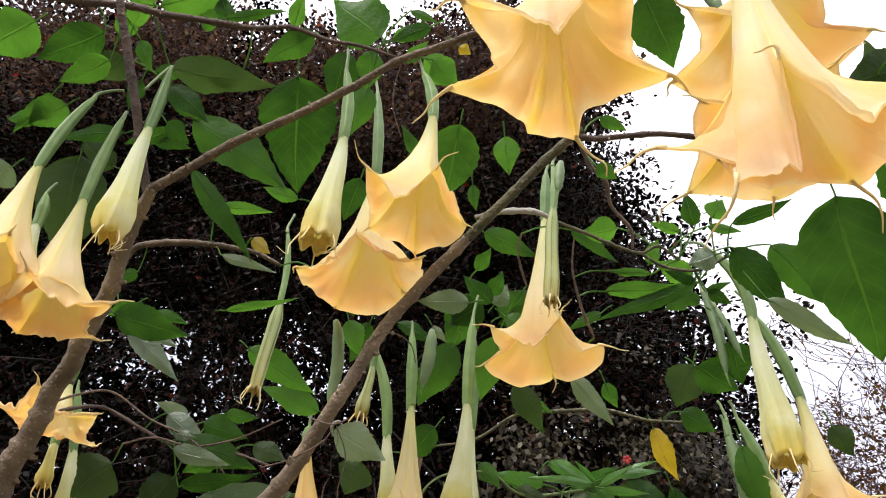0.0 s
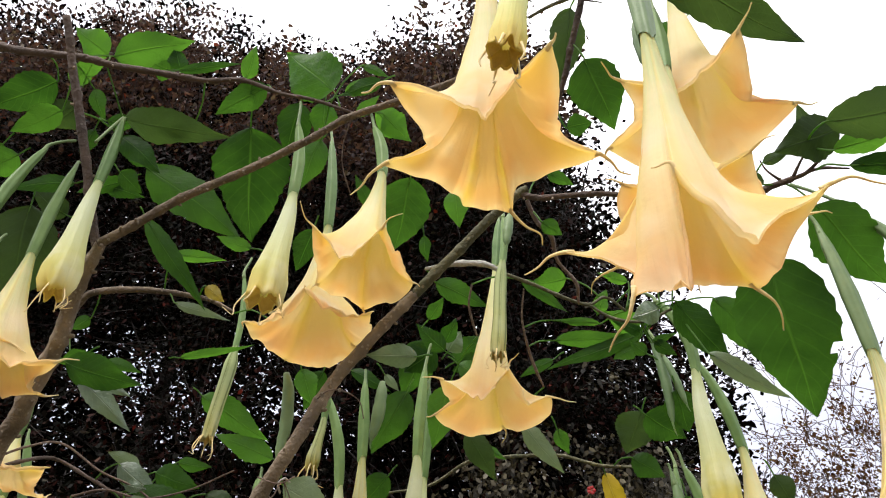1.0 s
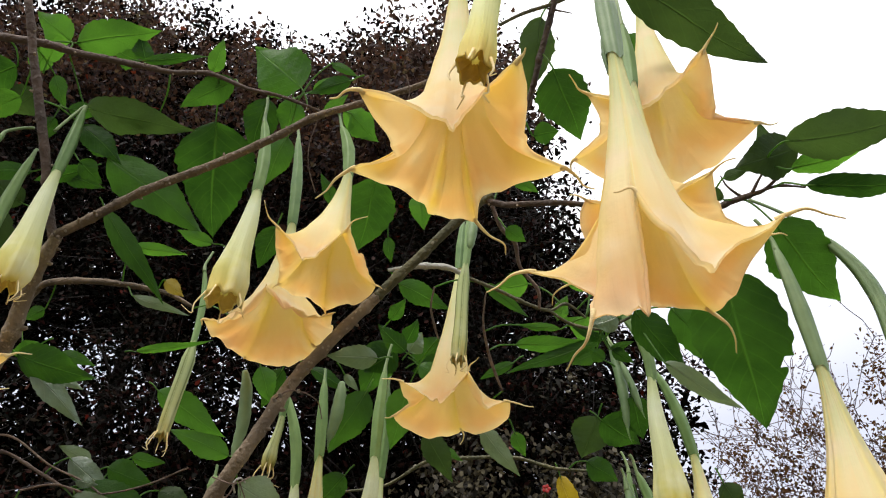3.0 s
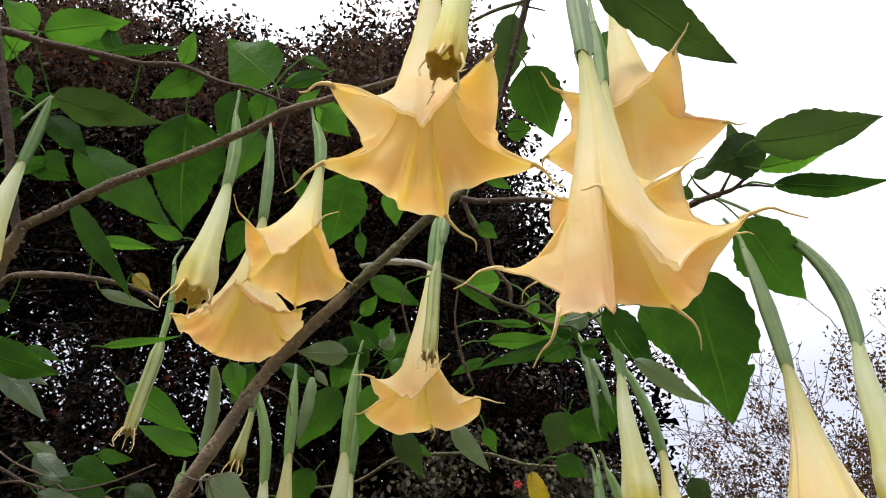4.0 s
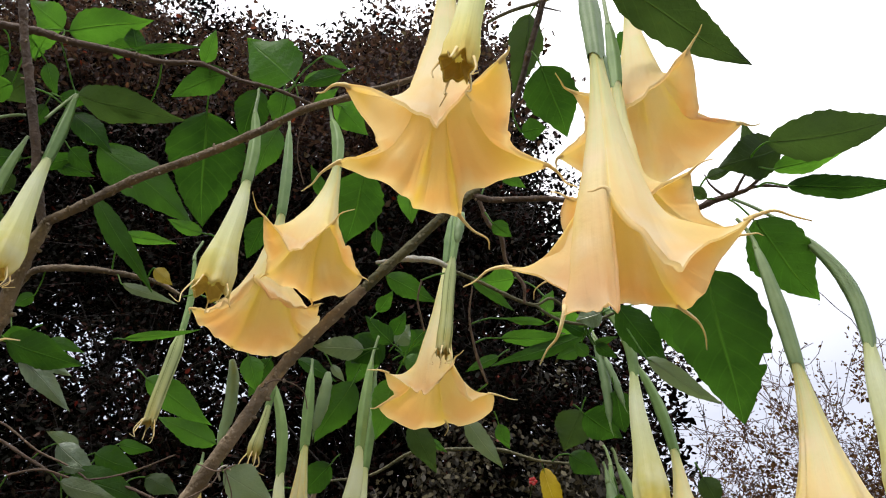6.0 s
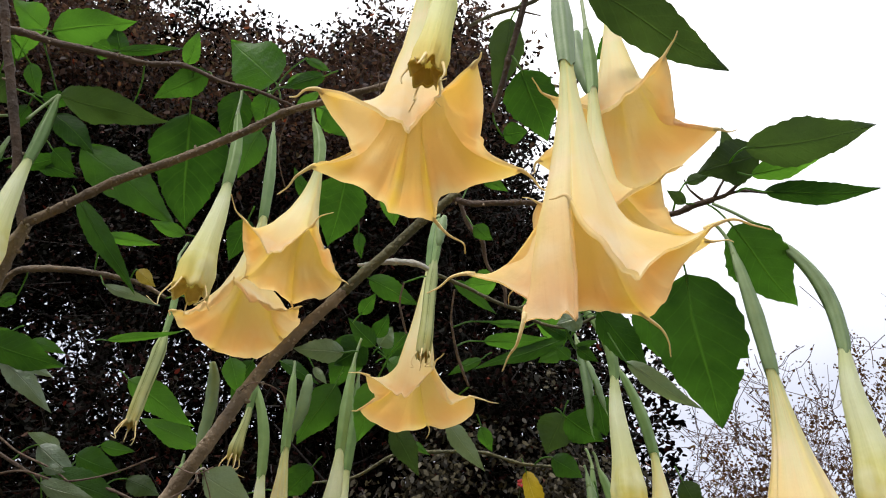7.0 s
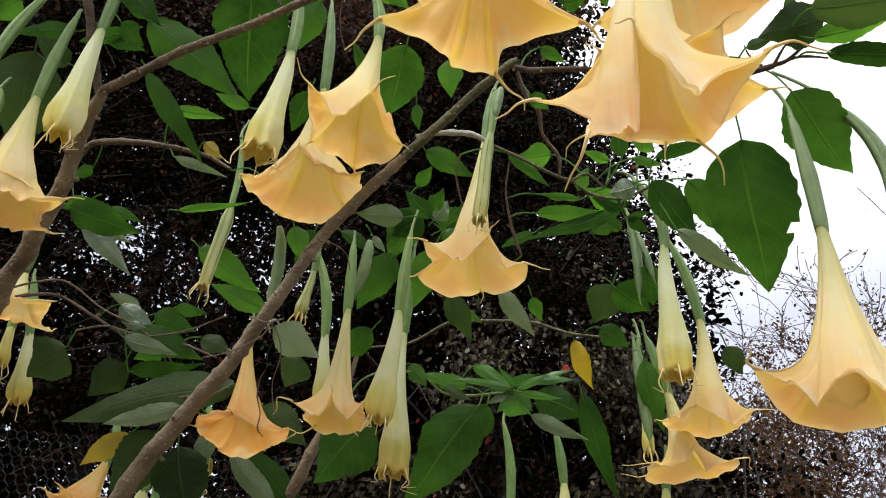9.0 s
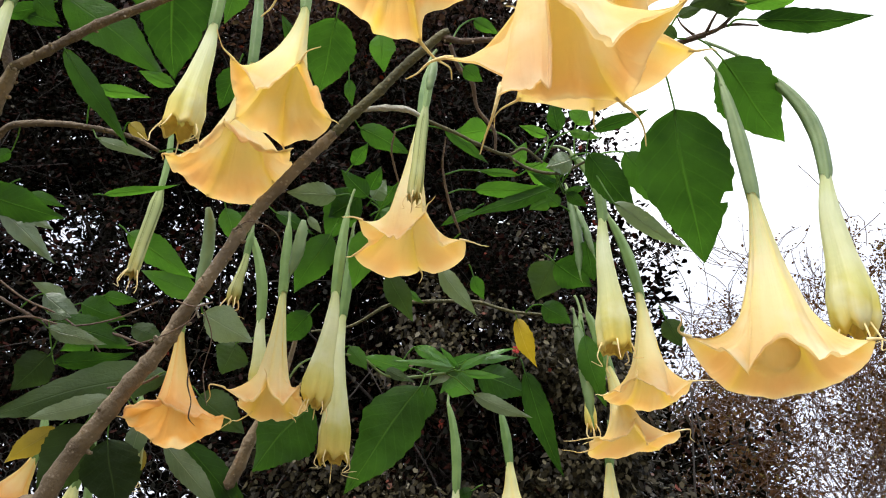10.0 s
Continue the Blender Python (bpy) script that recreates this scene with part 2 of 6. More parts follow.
def bark_material(name, a, b, spots, scale=18):
    m, nodes, links = material(name)
    n = noise_node(nodes, links, scale, 6)
    n2 = noise_node(nodes, links, 140, 4)
    vor = nodes.new("ShaderNodeTexVoronoi")
    tc = nodes.new("ShaderNodeTexCoord")
    vor.inputs["Scale"].default_value = 95
    links.new(tc.outputs["Object"], vor.inputs["Vector"])
    dots = maths(nodes, links, "LESS_THAN", vor.outputs["Distance"], 0.22)
    r = ramp_node(nodes, ((0.3, a), (0.72, b)))
    links.new(n.outputs["Fac"], r.inputs["Fac"])
    col = blend(nodes, links, maths(nodes, links, "MULTIPLY", n2.outputs["Fac"], 0.5), r.outputs["Color"], a)
    col = blend(nodes, links, maths(nodes, links, "MULTIPLY", dots, 0.55), col, spots)
    p = nodes.new("ShaderNodeBsdfPrincipled")
    p.inputs["Roughness"].default_value = 0.75
    links.new(col, p.inputs["Base Color"])
    b_ = nodes.new("ShaderNodeBump")
    b_.inputs["Strength"].default_value, b_.inputs["Distance"].default_value = 0.9, 0.006
    h = maths(nodes, links, "ADD", n2.outputs["Fac"], maths(nodes, links, "MULTIPLY", dots, 0.3))
    links.new(h, b_.inputs["Height"])
    links.new(b_.outputs["Normal"], p.inputs["Normal"])
    out = nodes.new("ShaderNodeOutputMaterial")
    links.new(p.outputs["BSDF"], out.inputs["Surface"])
    return m


BARK = bark_material("bark_grey_brown", (0.105, 0.077, 0.048), (0.330, 0.255, 0.165), (0.40, 0.33, 0.24))
BARK_BROWN = bark_material("bark_brown", (0.060, 0.041, 0.022), (0.215, 0.150, 0.086), (0.30, 0.24, 0.17))
BARK_YOUNG = bark_material("bark_olive", (0.05, 0.052, 0.022), (0.14, 0.125, 0.055), (0.24, 0.21, 0.13))
BARK_PALE = bark_material("bark_pale", (0.30, 0.29, 0.25), (0.52, 0.51, 0.46), (0.30, 0.26, 0.20))
BARK_SCAR = bark_material("bark_scar", (0.13, 0.10, 0.07), (0.30, 0.26, 0.20), (0.30, 0.26, 0.20))
BARK_DARK = bark_material("bark_dark", (0.04, 0.024, 0.014), (0.11, 0.068, 0.042), (0.12, 0.10, 0.08))
BARK_DEAD = bark_material("bark_dead", (0.080, 0.050, 0.032), (0.200, 0.135, 0.095), (0.26, 0.20, 0.15), 60)
# wood deep in hedge and ivy, its shade put into the near-black colour
BARK_HEDGE_SHADE = bark_material("bark_hedge_shade", (0.008, 0.005, 0.004), (0.022, 0.014, 0.010), (0.02, 0.016, 0.013))
BARK_WINTER = bark_material("bark_winter", (0.045, 0.022, 0.014), (0.11, 0.060, 0.036), (0.12, 0.09, 0.07), 12)


def foliage_material(name, stops, through_light, roughness, gloss=0.5):
    """Many small leaves in one mesh, each with a colour of its own."""
    m, nodes, links = material(name)
    geo = nodes.new("ShaderNodeNewGeometry")
    r = ramp_node(nodes, stops)
    links.new(geo.outputs["Random Per Island"], r.inputs["Fac"])
    n = noise_node(nodes, links, 60, 2)
    col = blend(nodes, links, maths(nodes, links, "MULTIPLY", n.outputs["Fac"], 0.5), r.outputs["Color"], (0.004, 0.005, 0.002))
    sheet_shader(nodes, links, col, roughness, through_light, (1.3, 1.2, 0.7), None, 0.3, gloss)
    return m


# near-black stops carry the hedge's deep shade, the pale grey stop its glints
HEDGE_LEAF_SHADE = foliage_material("hedge_leaf_shade", ((0.0, (0.0010, 0.0012, 0.0006)), (0.60, (0.0022, 0.0022, 0.0010)), (0.72, (0.0120, 0.0030, 0.0030)), (0.88, (0.0300, 0.0075, 0.0060)), (0.965, (0.0200, 0.0180, 0.0100)), (0.99, (0.0700, 0.0640, 0.0480)), (1.0, (0.1500, 0.0160, 0.0090))), 0.12, 0.42, 0.03)
# leaf colour taken down to near black for the shade inside the hedge
INNER_LEAF_SHADE = foliage_material("inner_leaf_shade", ((0.0, (0.0008, 0.0008, 0.0004)), (0.6, (0.0020, 0.0012, 0.0008)), (1.0, (0.0050, 0.0016, 0.0016))), 0.0, 0.8, 0.0)
IVY_LEAF = foliage_material("ivy_leaf", ((0.0, (0.006, 0.005, 0.002)), (0.5, (0.022, 0.017, 0.008)), (0.80, (0.045, 0.036, 0.017)), (0.95, (0.095, 0.082, 0.045)), (0.99, (0.18, 0.165, 0.12)), (1.0, (0.16, 0.02, 0.014))), 0.12, 0.40, 0.10)
# purple-brown leaf colours, raised to carry the haze at the hedge's top
CROWN_LEAF = foliage_material("crown_leaf", ((0.0, (0.016, 0.009, 0.009)), (0.45, (0.054, 0.030, 0.030)), (0.85, (0.105, 0.060, 0.060)), (0.97, (0.110, 0.095, 0.070)), (1.0, (0.18, 0.024, 0.014))), 0.55, 0.45, 0.12)
BARE_LEAF = foliage_material("winter_leaf", ((0.0, (0.040, 0.020, 0.010)), (0.5, (0.105, 0.052, 0.026)), (0.85, (0.160, 0.085, 0.040)), (1.0, (0.15, 0.13, 0.05))), 0.30, 0.6, 0.0)

m_, nodes_, links_ = material("soil")
n_ = noise_node(nodes_, links_, 3.0, 8)
r_ = ramp_node(nodes_, ((0.3, (0.05, 0.035, 0.022)), (0.55, (0.10, 0.08, 0.045)), (0.75, (0.07, 0.10, 0.03))))
links_.new(n_.outputs["Fac"], r_.inputs["Fac"])
p_ = nodes_.new("ShaderNodeBsdfPrincipled")
p_.inputs["Roughness"].default_value = 0.9
links_.new(r_.outputs["Color"], p_.inputs["Base Color"])
o_ = nodes_.new("ShaderNodeOutputMaterial")
links_.new(p_.outputs["BSDF"], o_.inputs["Surface"])
SOIL = m_

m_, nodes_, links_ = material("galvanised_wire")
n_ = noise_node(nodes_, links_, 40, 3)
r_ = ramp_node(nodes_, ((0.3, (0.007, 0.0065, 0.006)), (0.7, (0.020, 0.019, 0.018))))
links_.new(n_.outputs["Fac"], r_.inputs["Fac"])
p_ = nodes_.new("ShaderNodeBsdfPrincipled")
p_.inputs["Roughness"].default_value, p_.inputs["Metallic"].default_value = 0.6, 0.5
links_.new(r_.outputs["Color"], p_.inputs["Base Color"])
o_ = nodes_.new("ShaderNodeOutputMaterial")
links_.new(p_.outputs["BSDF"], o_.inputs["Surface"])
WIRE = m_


# ---- building helpers ----
def make_mesh(name, verts, faces, mats, index=None, uvs=None, smooth=True):
    me = bpy.data.meshes.new(name)
    me.from_pydata([tuple(v) for v in verts], [], faces)
    for m in mats:
        me.materials.append(m)
    if index is not None:
        me.polygons.foreach_set("material_index", index)
    if uvs is not None:
        layer = me.uv_layers.new(name="UVMap")
        loops = np.empty(len(me.loops), int)
        me.loops.foreach_get("vertex_index", loops)
        layer.data.foreach_set("uv", np.asarray(uvs, float)[loops].ravel())
    if smooth:
        me.polygons.foreach_set("use_smooth", [True] * len(me.polygons))
    me.update()
    return me


def part(name, me, parent, label=""):
    ob = new(name, me)
    ob.parent = parent
    return tagged(ob, label)


def smooth_line(points, steps):
    """A curve through the points, with evenly many steps between them."""
    p = np.asarray(points, float)
    p = np.vstack([2 * p[0] - p[1], p, 2 * p[-1] - p[-2]])
    out = []
    for i in range(1, len(p) - 2):
        for k in range(steps):
            t = k / steps
            a, b, c, d = p[i - 1], p[i], p[i + 1], p[i + 2]
            out.append(0.5 * (2 * b + (c - a) * t + (2 * a - 5 * b + 4 * c - d) * t * t + (3 * b - a - 3 * c + d) * t ** 3))
    out.append(p[-2])
    return np.array(out)


def frames_along(line, ref=(0.0, -1.0, 0.0)):
    tang = np.gradient(line, axis=0)
    tang /= np.linalg.norm(tang, axis=1)[:, None] + 1e-12
    e = np.array(ref, float)
    e1, e2 = [], []
    for t in tang:
        e = e - t * (e @ t)
        if np.linalg.norm(e) < 1e-4:
            e = np.cross(t, (1.0, 0.3, 0.2))
        e = e / np.linalg.norm(e)
        e1.append(e)
        e2.append(np.cross(t, e))
    return tang, np.array(e1), np.array(e2)


def ring_faces(rows, n, start=0):
    return [(start + i * n + j, start + i * n + (j + 1) % n, start + (i + 1) * n + (j + 1) % n, start + (i + 1) * n + j) for i in range(rows - 1) for j in range(n)]


def sweep(points, radii, n=8, steps=5, rough=0.0, seed=1, caps=True, knots=0.0):
    """A tapering round rod along a curve."""
    line = smooth_line(points, steps)
    rad = np.interp(np.linspace(0, 1, len(line)), np.linspace(0, 1, len(radii)), radii)
    rng = np.random.default_rng(seed)
    if knots:
        # nodes: the wood swells and turns a little at each
        run = np.r_[0, np.cumsum(np.linalg.norm(np.diff(line, axis=0), axis=1))]
        gap = 0.055
        where = np.arange(gap, run[-1], gap) + rng.uniform(-0.015, 0.015, len(np.arange(gap, run[-1], gap)))
        for w in where:
            rad = rad * (1 + knots * rng.uniform(0.5, 1.3) * np.exp(-(((run - w) / 0.006) ** 2)))
        turn = np.array([np.interp(run, np.r_[0, where, run[-1] + 0.01], rng.normal(0, 1, len(where) + 2)) for _ in range(3)]).T
        line = line + turn * rad[:, None] * 0.14
    _, e1, e2 = frames_along(line)
    th = np.linspace(0, 2 * math.pi, n, endpoint=False)
    wob = 1 + rough * rng.normal(size=(len(line), n))
    v = line[:, None, :] + (rad[:, None] * wob)[..., None] * (np.cos(th)[None, :, None] * e1[:, None, :] + np.sin(th)[None, :, None] * e2[:, None, :])
    verts = v.reshape(-1, 3)
    faces = ring_faces(len(line), n)
    if caps:
        faces.append(tuple(range(n))[::-1])
        faces.append(tuple((len(line) - 1) * n + j for j in range(n)))
    return verts, faces


# ---- the shrub's flowers ----
def trumpet(label, top, neck, mouth, R, phase=0.0, throat=0.40, curl=0.28, spur=0.034, lobe=0.44, drop=0.22, seed=1, outer=None, lining=None, calyx=None, group="hanging trumpet flowers", hang=None, rim=None, spurs=None, crimp=1.0, r0=0.0, pouch=None):
    """An open flower: a stalk, a ribbed calyx, a long funnel with pointed lobes, a rolled margin, and a curling spur on each lobe.
    rim: tips and the bays between them by turns, each as angle round the axis (0 faces the path), reach and rise over the mouth's centre; spurs: where each spur ends; pouch: centre, size and depth of a fold that bulges into the mouth."""
    rng = np.random.default_rng(seed)
    top, neck, mouth = (np.array(a, float) for a in (top, neck, mouth))
    thing = tagged(new("trumpet_flower"), label, "flower", group)
    thing.location = Vector(top)
    outer, lining, calyx = outer or PETAL_OUT, lining or PETAL_IN, calyx or CALYX
    L = np.linalg.norm(mouth - neck)
    d0, d1 = (neck - top) / np.linalg.norm(neck - top), (mouth - neck) / L
    d0 = d0 * 0.5 + d1 * 0.5
    r0 = r0 or (0.0085 if R > 0.05 else 0.006)
    rt, rn = throat * R, 0.62 * r0
    s = np.linspace(0, 1, 60)[:, None]
    fine = (2 * s**3 - 3 * s**2 + 1) * neck + (s**3 - 2 * s**2 + s) * d0 * L + (-2 * s**3 + 3 * s**2) * mouth + (s**3 - s**2) * d1 * L
    tang, e1, e2 = frames_along(fine)
    if rim is None:
        tips = sorted(a % 360 for a in (phase if isinstance(phase, tuple) else [phase + 72 * k for k in range(5)]))
        rim = []
        for k, a in enumerate(tips):
            b = tips[k + 1] if k < 4 else tips[0] + 360
            rim += [(a, R * rng.uniform(0.92, 1.08), R * curl * rng.uniform(0.3, 1.0)), ((a + b) / 2 + rng.uniform(-4, 4), R * (1 - lobe) * rng.uniform(0.95, 1.12), R * rng.uniform(-0.06, 0.06))]
    lobes_n = len(rim) // 2
    spurs = spurs or [None] * lobes_n
    # angles crowd towards the tips
    per, rows_t, rows_l = 15, 18, 18
    half = np.linspace(0, 1, per, endpoint=False) ** 1.35
    th, reach, rise, tw = [], [], [], []
    for k in range(2 * lobes_n):
        (a, ra, ha), (b, rb, hb) = rim[k], rim[(k + 1) % (2 * lobes_n)]
        b = b + 360 if b < a else b
        u = half if k % 2 == 0 else 1 - ((1 - np.arange(per) / per) ** 1.35)
        away = u if k % 2 == 0 else 1 - u
        tip_r, bay_r, tip_h, bay_h = (ra, rb, ha, hb) if k % 2 == 0 else (rb, ra, hb, ha)
        th += list(np.radians(a + (b - a) * u))
        reach += list(bay_r + (tip_r - bay_r) * (0.62 * (1 - away) ** 1.9 + 0.38 * (1 - away) ** 3.6))
        rise += list(bay_h + (tip_h - bay_h) * (1 - away) ** 1.9)
        tw += list(k / 2 + 0.5 * u)
    th, reach, rise, tw = (np.array(a) for a in (th, reach, rise, tw))
    n = len(th)
    side = (tw + 0.5) % 1.0 - 0.5
    bay = np.abs(side) * 2
    keel = np.exp(-((side / 0.09) ** 2))
    ph = rng.uniform(0, 6, 9)
    wave = crimp * R * (0.030 * np.sin(4 * th + ph[0]) + 0.032 * np.sin(9 * th + ph[1]) + 0.026 * np.sin(17 * th + ph[2]) + 0.018 * np.sin(29 * th + ph[3])) * (0.15 + 0.85 * bay)
    ring = np.cos(th)[:, None], np.sin(th)[:, None]
    V, UV = [], []
    for q in np.linspace(0, 1, rows_t):
        k = q * (1 - drop) * 59
        i = min(int(k), 58)
        f = k - i
        c, a1, a2 = (m[i] * (1 - f) + m[i + 1] * f for m in (fine, e1, e2))
        r = rn + (rt - rn) * (0.42 * q + 0.26 * q**1.6 + 0.32 * q**3.0)
        r = r * (1 + 0.05 * q * np.cos(2 * math.pi * tw) + 0.05 * q * keel + 0.012 * np.sin(9 * th + 5 * q))
        V.append(c + ring[0] * a1 * r[:, None] + ring[1] * a2 * r[:, None])
        UV.append(np.c_[tw / 5, np.full(n, q * 0.64)])
    # the limb: from the throat it runs down, flares, and turns back towards each tip
    axis, a1, a2 = tang[59], e1[59], e2[59]
    r_in, h_in = rt * (1 + 0.05 * np.cos(2 * math.pi * tw) + 0.05 * keel + 0.012 * np.sin(9 * th + 5)), drop * L
    wide = np.maximum(reach - r_in, 0.0)
    r_mid, h_mid = r_in + 0.36 * (reach - r_in) + 0.10 * rt, 0.30 * rise - 0.10 * wide + 0.10 * h_in
    for q in np.linspace(0, 1, rows_l + 1)[1:]:
        r = (1 - q) ** 2 * r_in + 2 * q * (1 - q) * r_mid + q * q * reach
        h = (1 - q) ** 2 * h_in + 2 * q * (1 - q) * h_mid + q * q * rise
        h = h + wave * q**2 + R * (0.026 * keel - 0.016 * np.exp(-(((np.abs(side) - 0.17) / 0.07) ** 2))) * math.sin(math.pi * q**0.8)
        h = h + crimp * R * 0.030 * np.sin(5 * th + 4 * q + ph[4]) * math.sin(math.pi * q) + crimp * R * 0.014 * np.sin(12 * th + 7 * q + ph[5]) * q
        r = r + wave * 0.5 * q**2 + crimp * 0.014 * R * np.sin(7 * th + 5 * q + ph[6]) * q
        V.append(mouth - axis * h[:, None] + ring[0] * a1 * r[:, None] + ring[1] * a2 * r[:, None])
        UV.append(np.c_[tw / 5, np.full(n, 0.64 + 0.36 * q)])
    V, UV = np.array(V), np.array(UV)

    def normals(V):
        m = np.cross(np.roll(V, -1, 1) - np.roll(V, 1, 1), np.gradient(V, axis=0))
        m /= np.linalg.norm(m, axis=2)[..., None] + 1e-12
        return m * (1 if np.einsum("ijk,ijk->ij", m[:4], (V[:4] - fine[0])).mean() > 0 else -1)

    # the limb is soft and dented
    nrm = normals(V)
    for size, deep, count in ((1.0, 0.020, 6), (0.45, 0.011, 8), (0.2, 0.0045, 8)):
        ways = rng.normal(size=(count, 3))
        ways *= 2 * math.pi / (size * R) / np.linalg.norm(ways, axis=1)[:, None]
        dent = np.sin(V @ ways.T + rng.uniform(0, 6, count)).sum(-1) / math.sqrt(count)
        V = V + nrm * (dent * crimp * deep * R * np.interp(UV[..., 1], [0.2, 0.6, 0.9], [0.1, 0.6, 1.0]))[..., None]

    if pouch:
        # the far wall is pressed in
        far = np.linalg.norm(V - np.array(pouch[0]), axis=2) / pouch[1]
        swell = np.clip((1.0 - far) / 0.24, 0, 1)
        V = V + (swell * swell * (3 - 2 * swell) * pouch[2])[..., None] * np.array((0.0, -0.88, -0.47))

    # the margin rolls outwards between the tips
    nrm = normals(V)
    ahead = V[-1] - V[-2]
    ahead /= np.linalg.norm(ahead, axis=1)[:, None] + 1e-12
    roll = (R * (0.006 + 0.014 * bay**0.7) * (1 + 0.5 * np.sin(3 * th + ph[7])))[:, None]
    curls = [V[-1] + roll * (math.sin(a) * ahead + (1 - math.cos(a)) * nrm[-1]) for a in (0.7, 1.4, 2.2)]
    tip_rows = V[-4:, ::2 * per].copy()
    V = np.concatenate([V, np.array(curls)])
    UV = np.concatenate([UV, np.repeat(UV[-1:], 3, 0)])
    rows = len(V)
    nrm = normals(V)
    both = np.vstack([V.reshape(-1, 3), (V - 0.0007 * nrm).reshape(-1, 3)]) - top
    f_out = [f[::-1] for f in ring_faces(rows, n)]
    f_in = ring_faces(rows, n, rows * n)
    last = (rows - 1) * n
    f_rim = [(last + j, last + (j + 1) % n, rows * n + last + (j + 1) % n, rows * n + last + j) for j in range(n)]
    index = [0] * len(f_out) + [1] * len(f_in) + [0] * len(f_rim)
    part("corolla", make_mesh("corolla", both, f_out + f_in + f_rim, [outer, lining], index, np.vstack([UV.reshape(-1, 2)] * 2)), thing)
    # a spur on each lobe
    for k in range(lobes_n):
        if spurs[k] == 0:
            continue
        a, b = tip_rows[0, k], tip_rows[-1, k]
        out = (b - a) / (np.linalg.norm(b - a) + 1e-9)
        if spurs[k]:
            w, d, h = spurs[k]
            end = mouth - axis * h + d * (math.cos(math.radians(w)) * a1 + math.sin(math.radians(w)) * a2)
        else:
            ln = spur * rng.uniform(0.5, 1.1)
            end = b + out * ln * 0.8 + (-axis * rng.uniform(-0.5, 0.6) + a2 * rng.uniform(-0.5, 0.5)) * ln * 0.6
        ln = np.linalg.norm(end - b)
        sway = np.cross(out, axis) * rng.uniform(-0.12, 0.12) * ln
        pts = [b - out * 0.008 - top, b - top, b + (out * 0.5 + (end - b) / ln * 0.5) * ln * 0.35 + sway - top, b * 0.35 + end * 0.65 + sway * 1.3 + out * ln * 0.03 - top, end - top]
        thick = 0.026 * R
        part("spur", make_mesh("spur", *sweep(pts, [thick, thick * 0.8, thick * 0.5, thick * 0.36, thick * 0.26], 7, 5), [SPUR]), thing)
    add_calyx(thing, top, neck, r0, calyx, rng, fine[2])
    if hang is not None:
        hang = np.array(hang, float) - top
        part("stalk", make_mesh("stalk", *sweep([hang, hang * 0.55 + np.array((0, 0, 0.008)), (top - neck) * 0.06, (neck - top) * 0.05], [0.0028, 0.0028, 0.0032, 0.005], 7, 5), [STEM]), thing)
    return thing


def add_calyx(thing, top, neck, r0, mat, rng, beyond):
    """The green sheath: five-ribbed, swollen in the middle, split into teeth at its end."""
    d = neck - top
    end = neck + (beyond - neck) / (np.linalg.norm(beyond - neck) + 1e-9) * 0.02
    # it bows so that it runs straight into the funnel
    run, on = np.linalg.norm(d), (end - neck) / 0.02
    start = 2 * d / run - on
    start /= np.linalg.norm(start)
    line = smooth_line([top, top + d * 0.25 + (start - on) * run * 0.10, top + d * 0.5 + (start - on) * run * 0.135, top + d * 0.75 + (start - on) * run * 0.10, neck, end], 4)
    _, e1, e2 = frames_along(line)
    n = 30
    th = np.linspace(0, 2 * math.pi, n, endpoint=False)
    k = np.linspace(0, 1, len(line))
    rad = r0 * np.interp(k, [0, 0.12, 0.5, 0.85, 1], [0.42, 0.85, 1.28, 1.08, 0.95])
    teeth = 0.012 * ((1 + np.cos(2 * th + rng.uniform(0, 6))) / 2) ** 3
    V = []
    for i in range(len(line)):
        r = rad[i] * (1 + 0.09 * np.cos(5 * th))
        shift = (line[-1] - line[-2]) / np.linalg.norm(line[-1] - line[-2])
        w = max(0.0, (k[i] - 0.7) / 0.3)
        V.append(line[i] + r[:, None] * (np.cos(th)[:, None] * e1[i] + np.sin(th)[:, None] * e2[i]) + shift * (teeth * w)[:, None])
    V = np.array(V).reshape(-1, 3) - top
    part("calyx", make_mesh("calyx", V, [f[::-1] for f in ring_faces(len(line), n)], [mat]), thing)


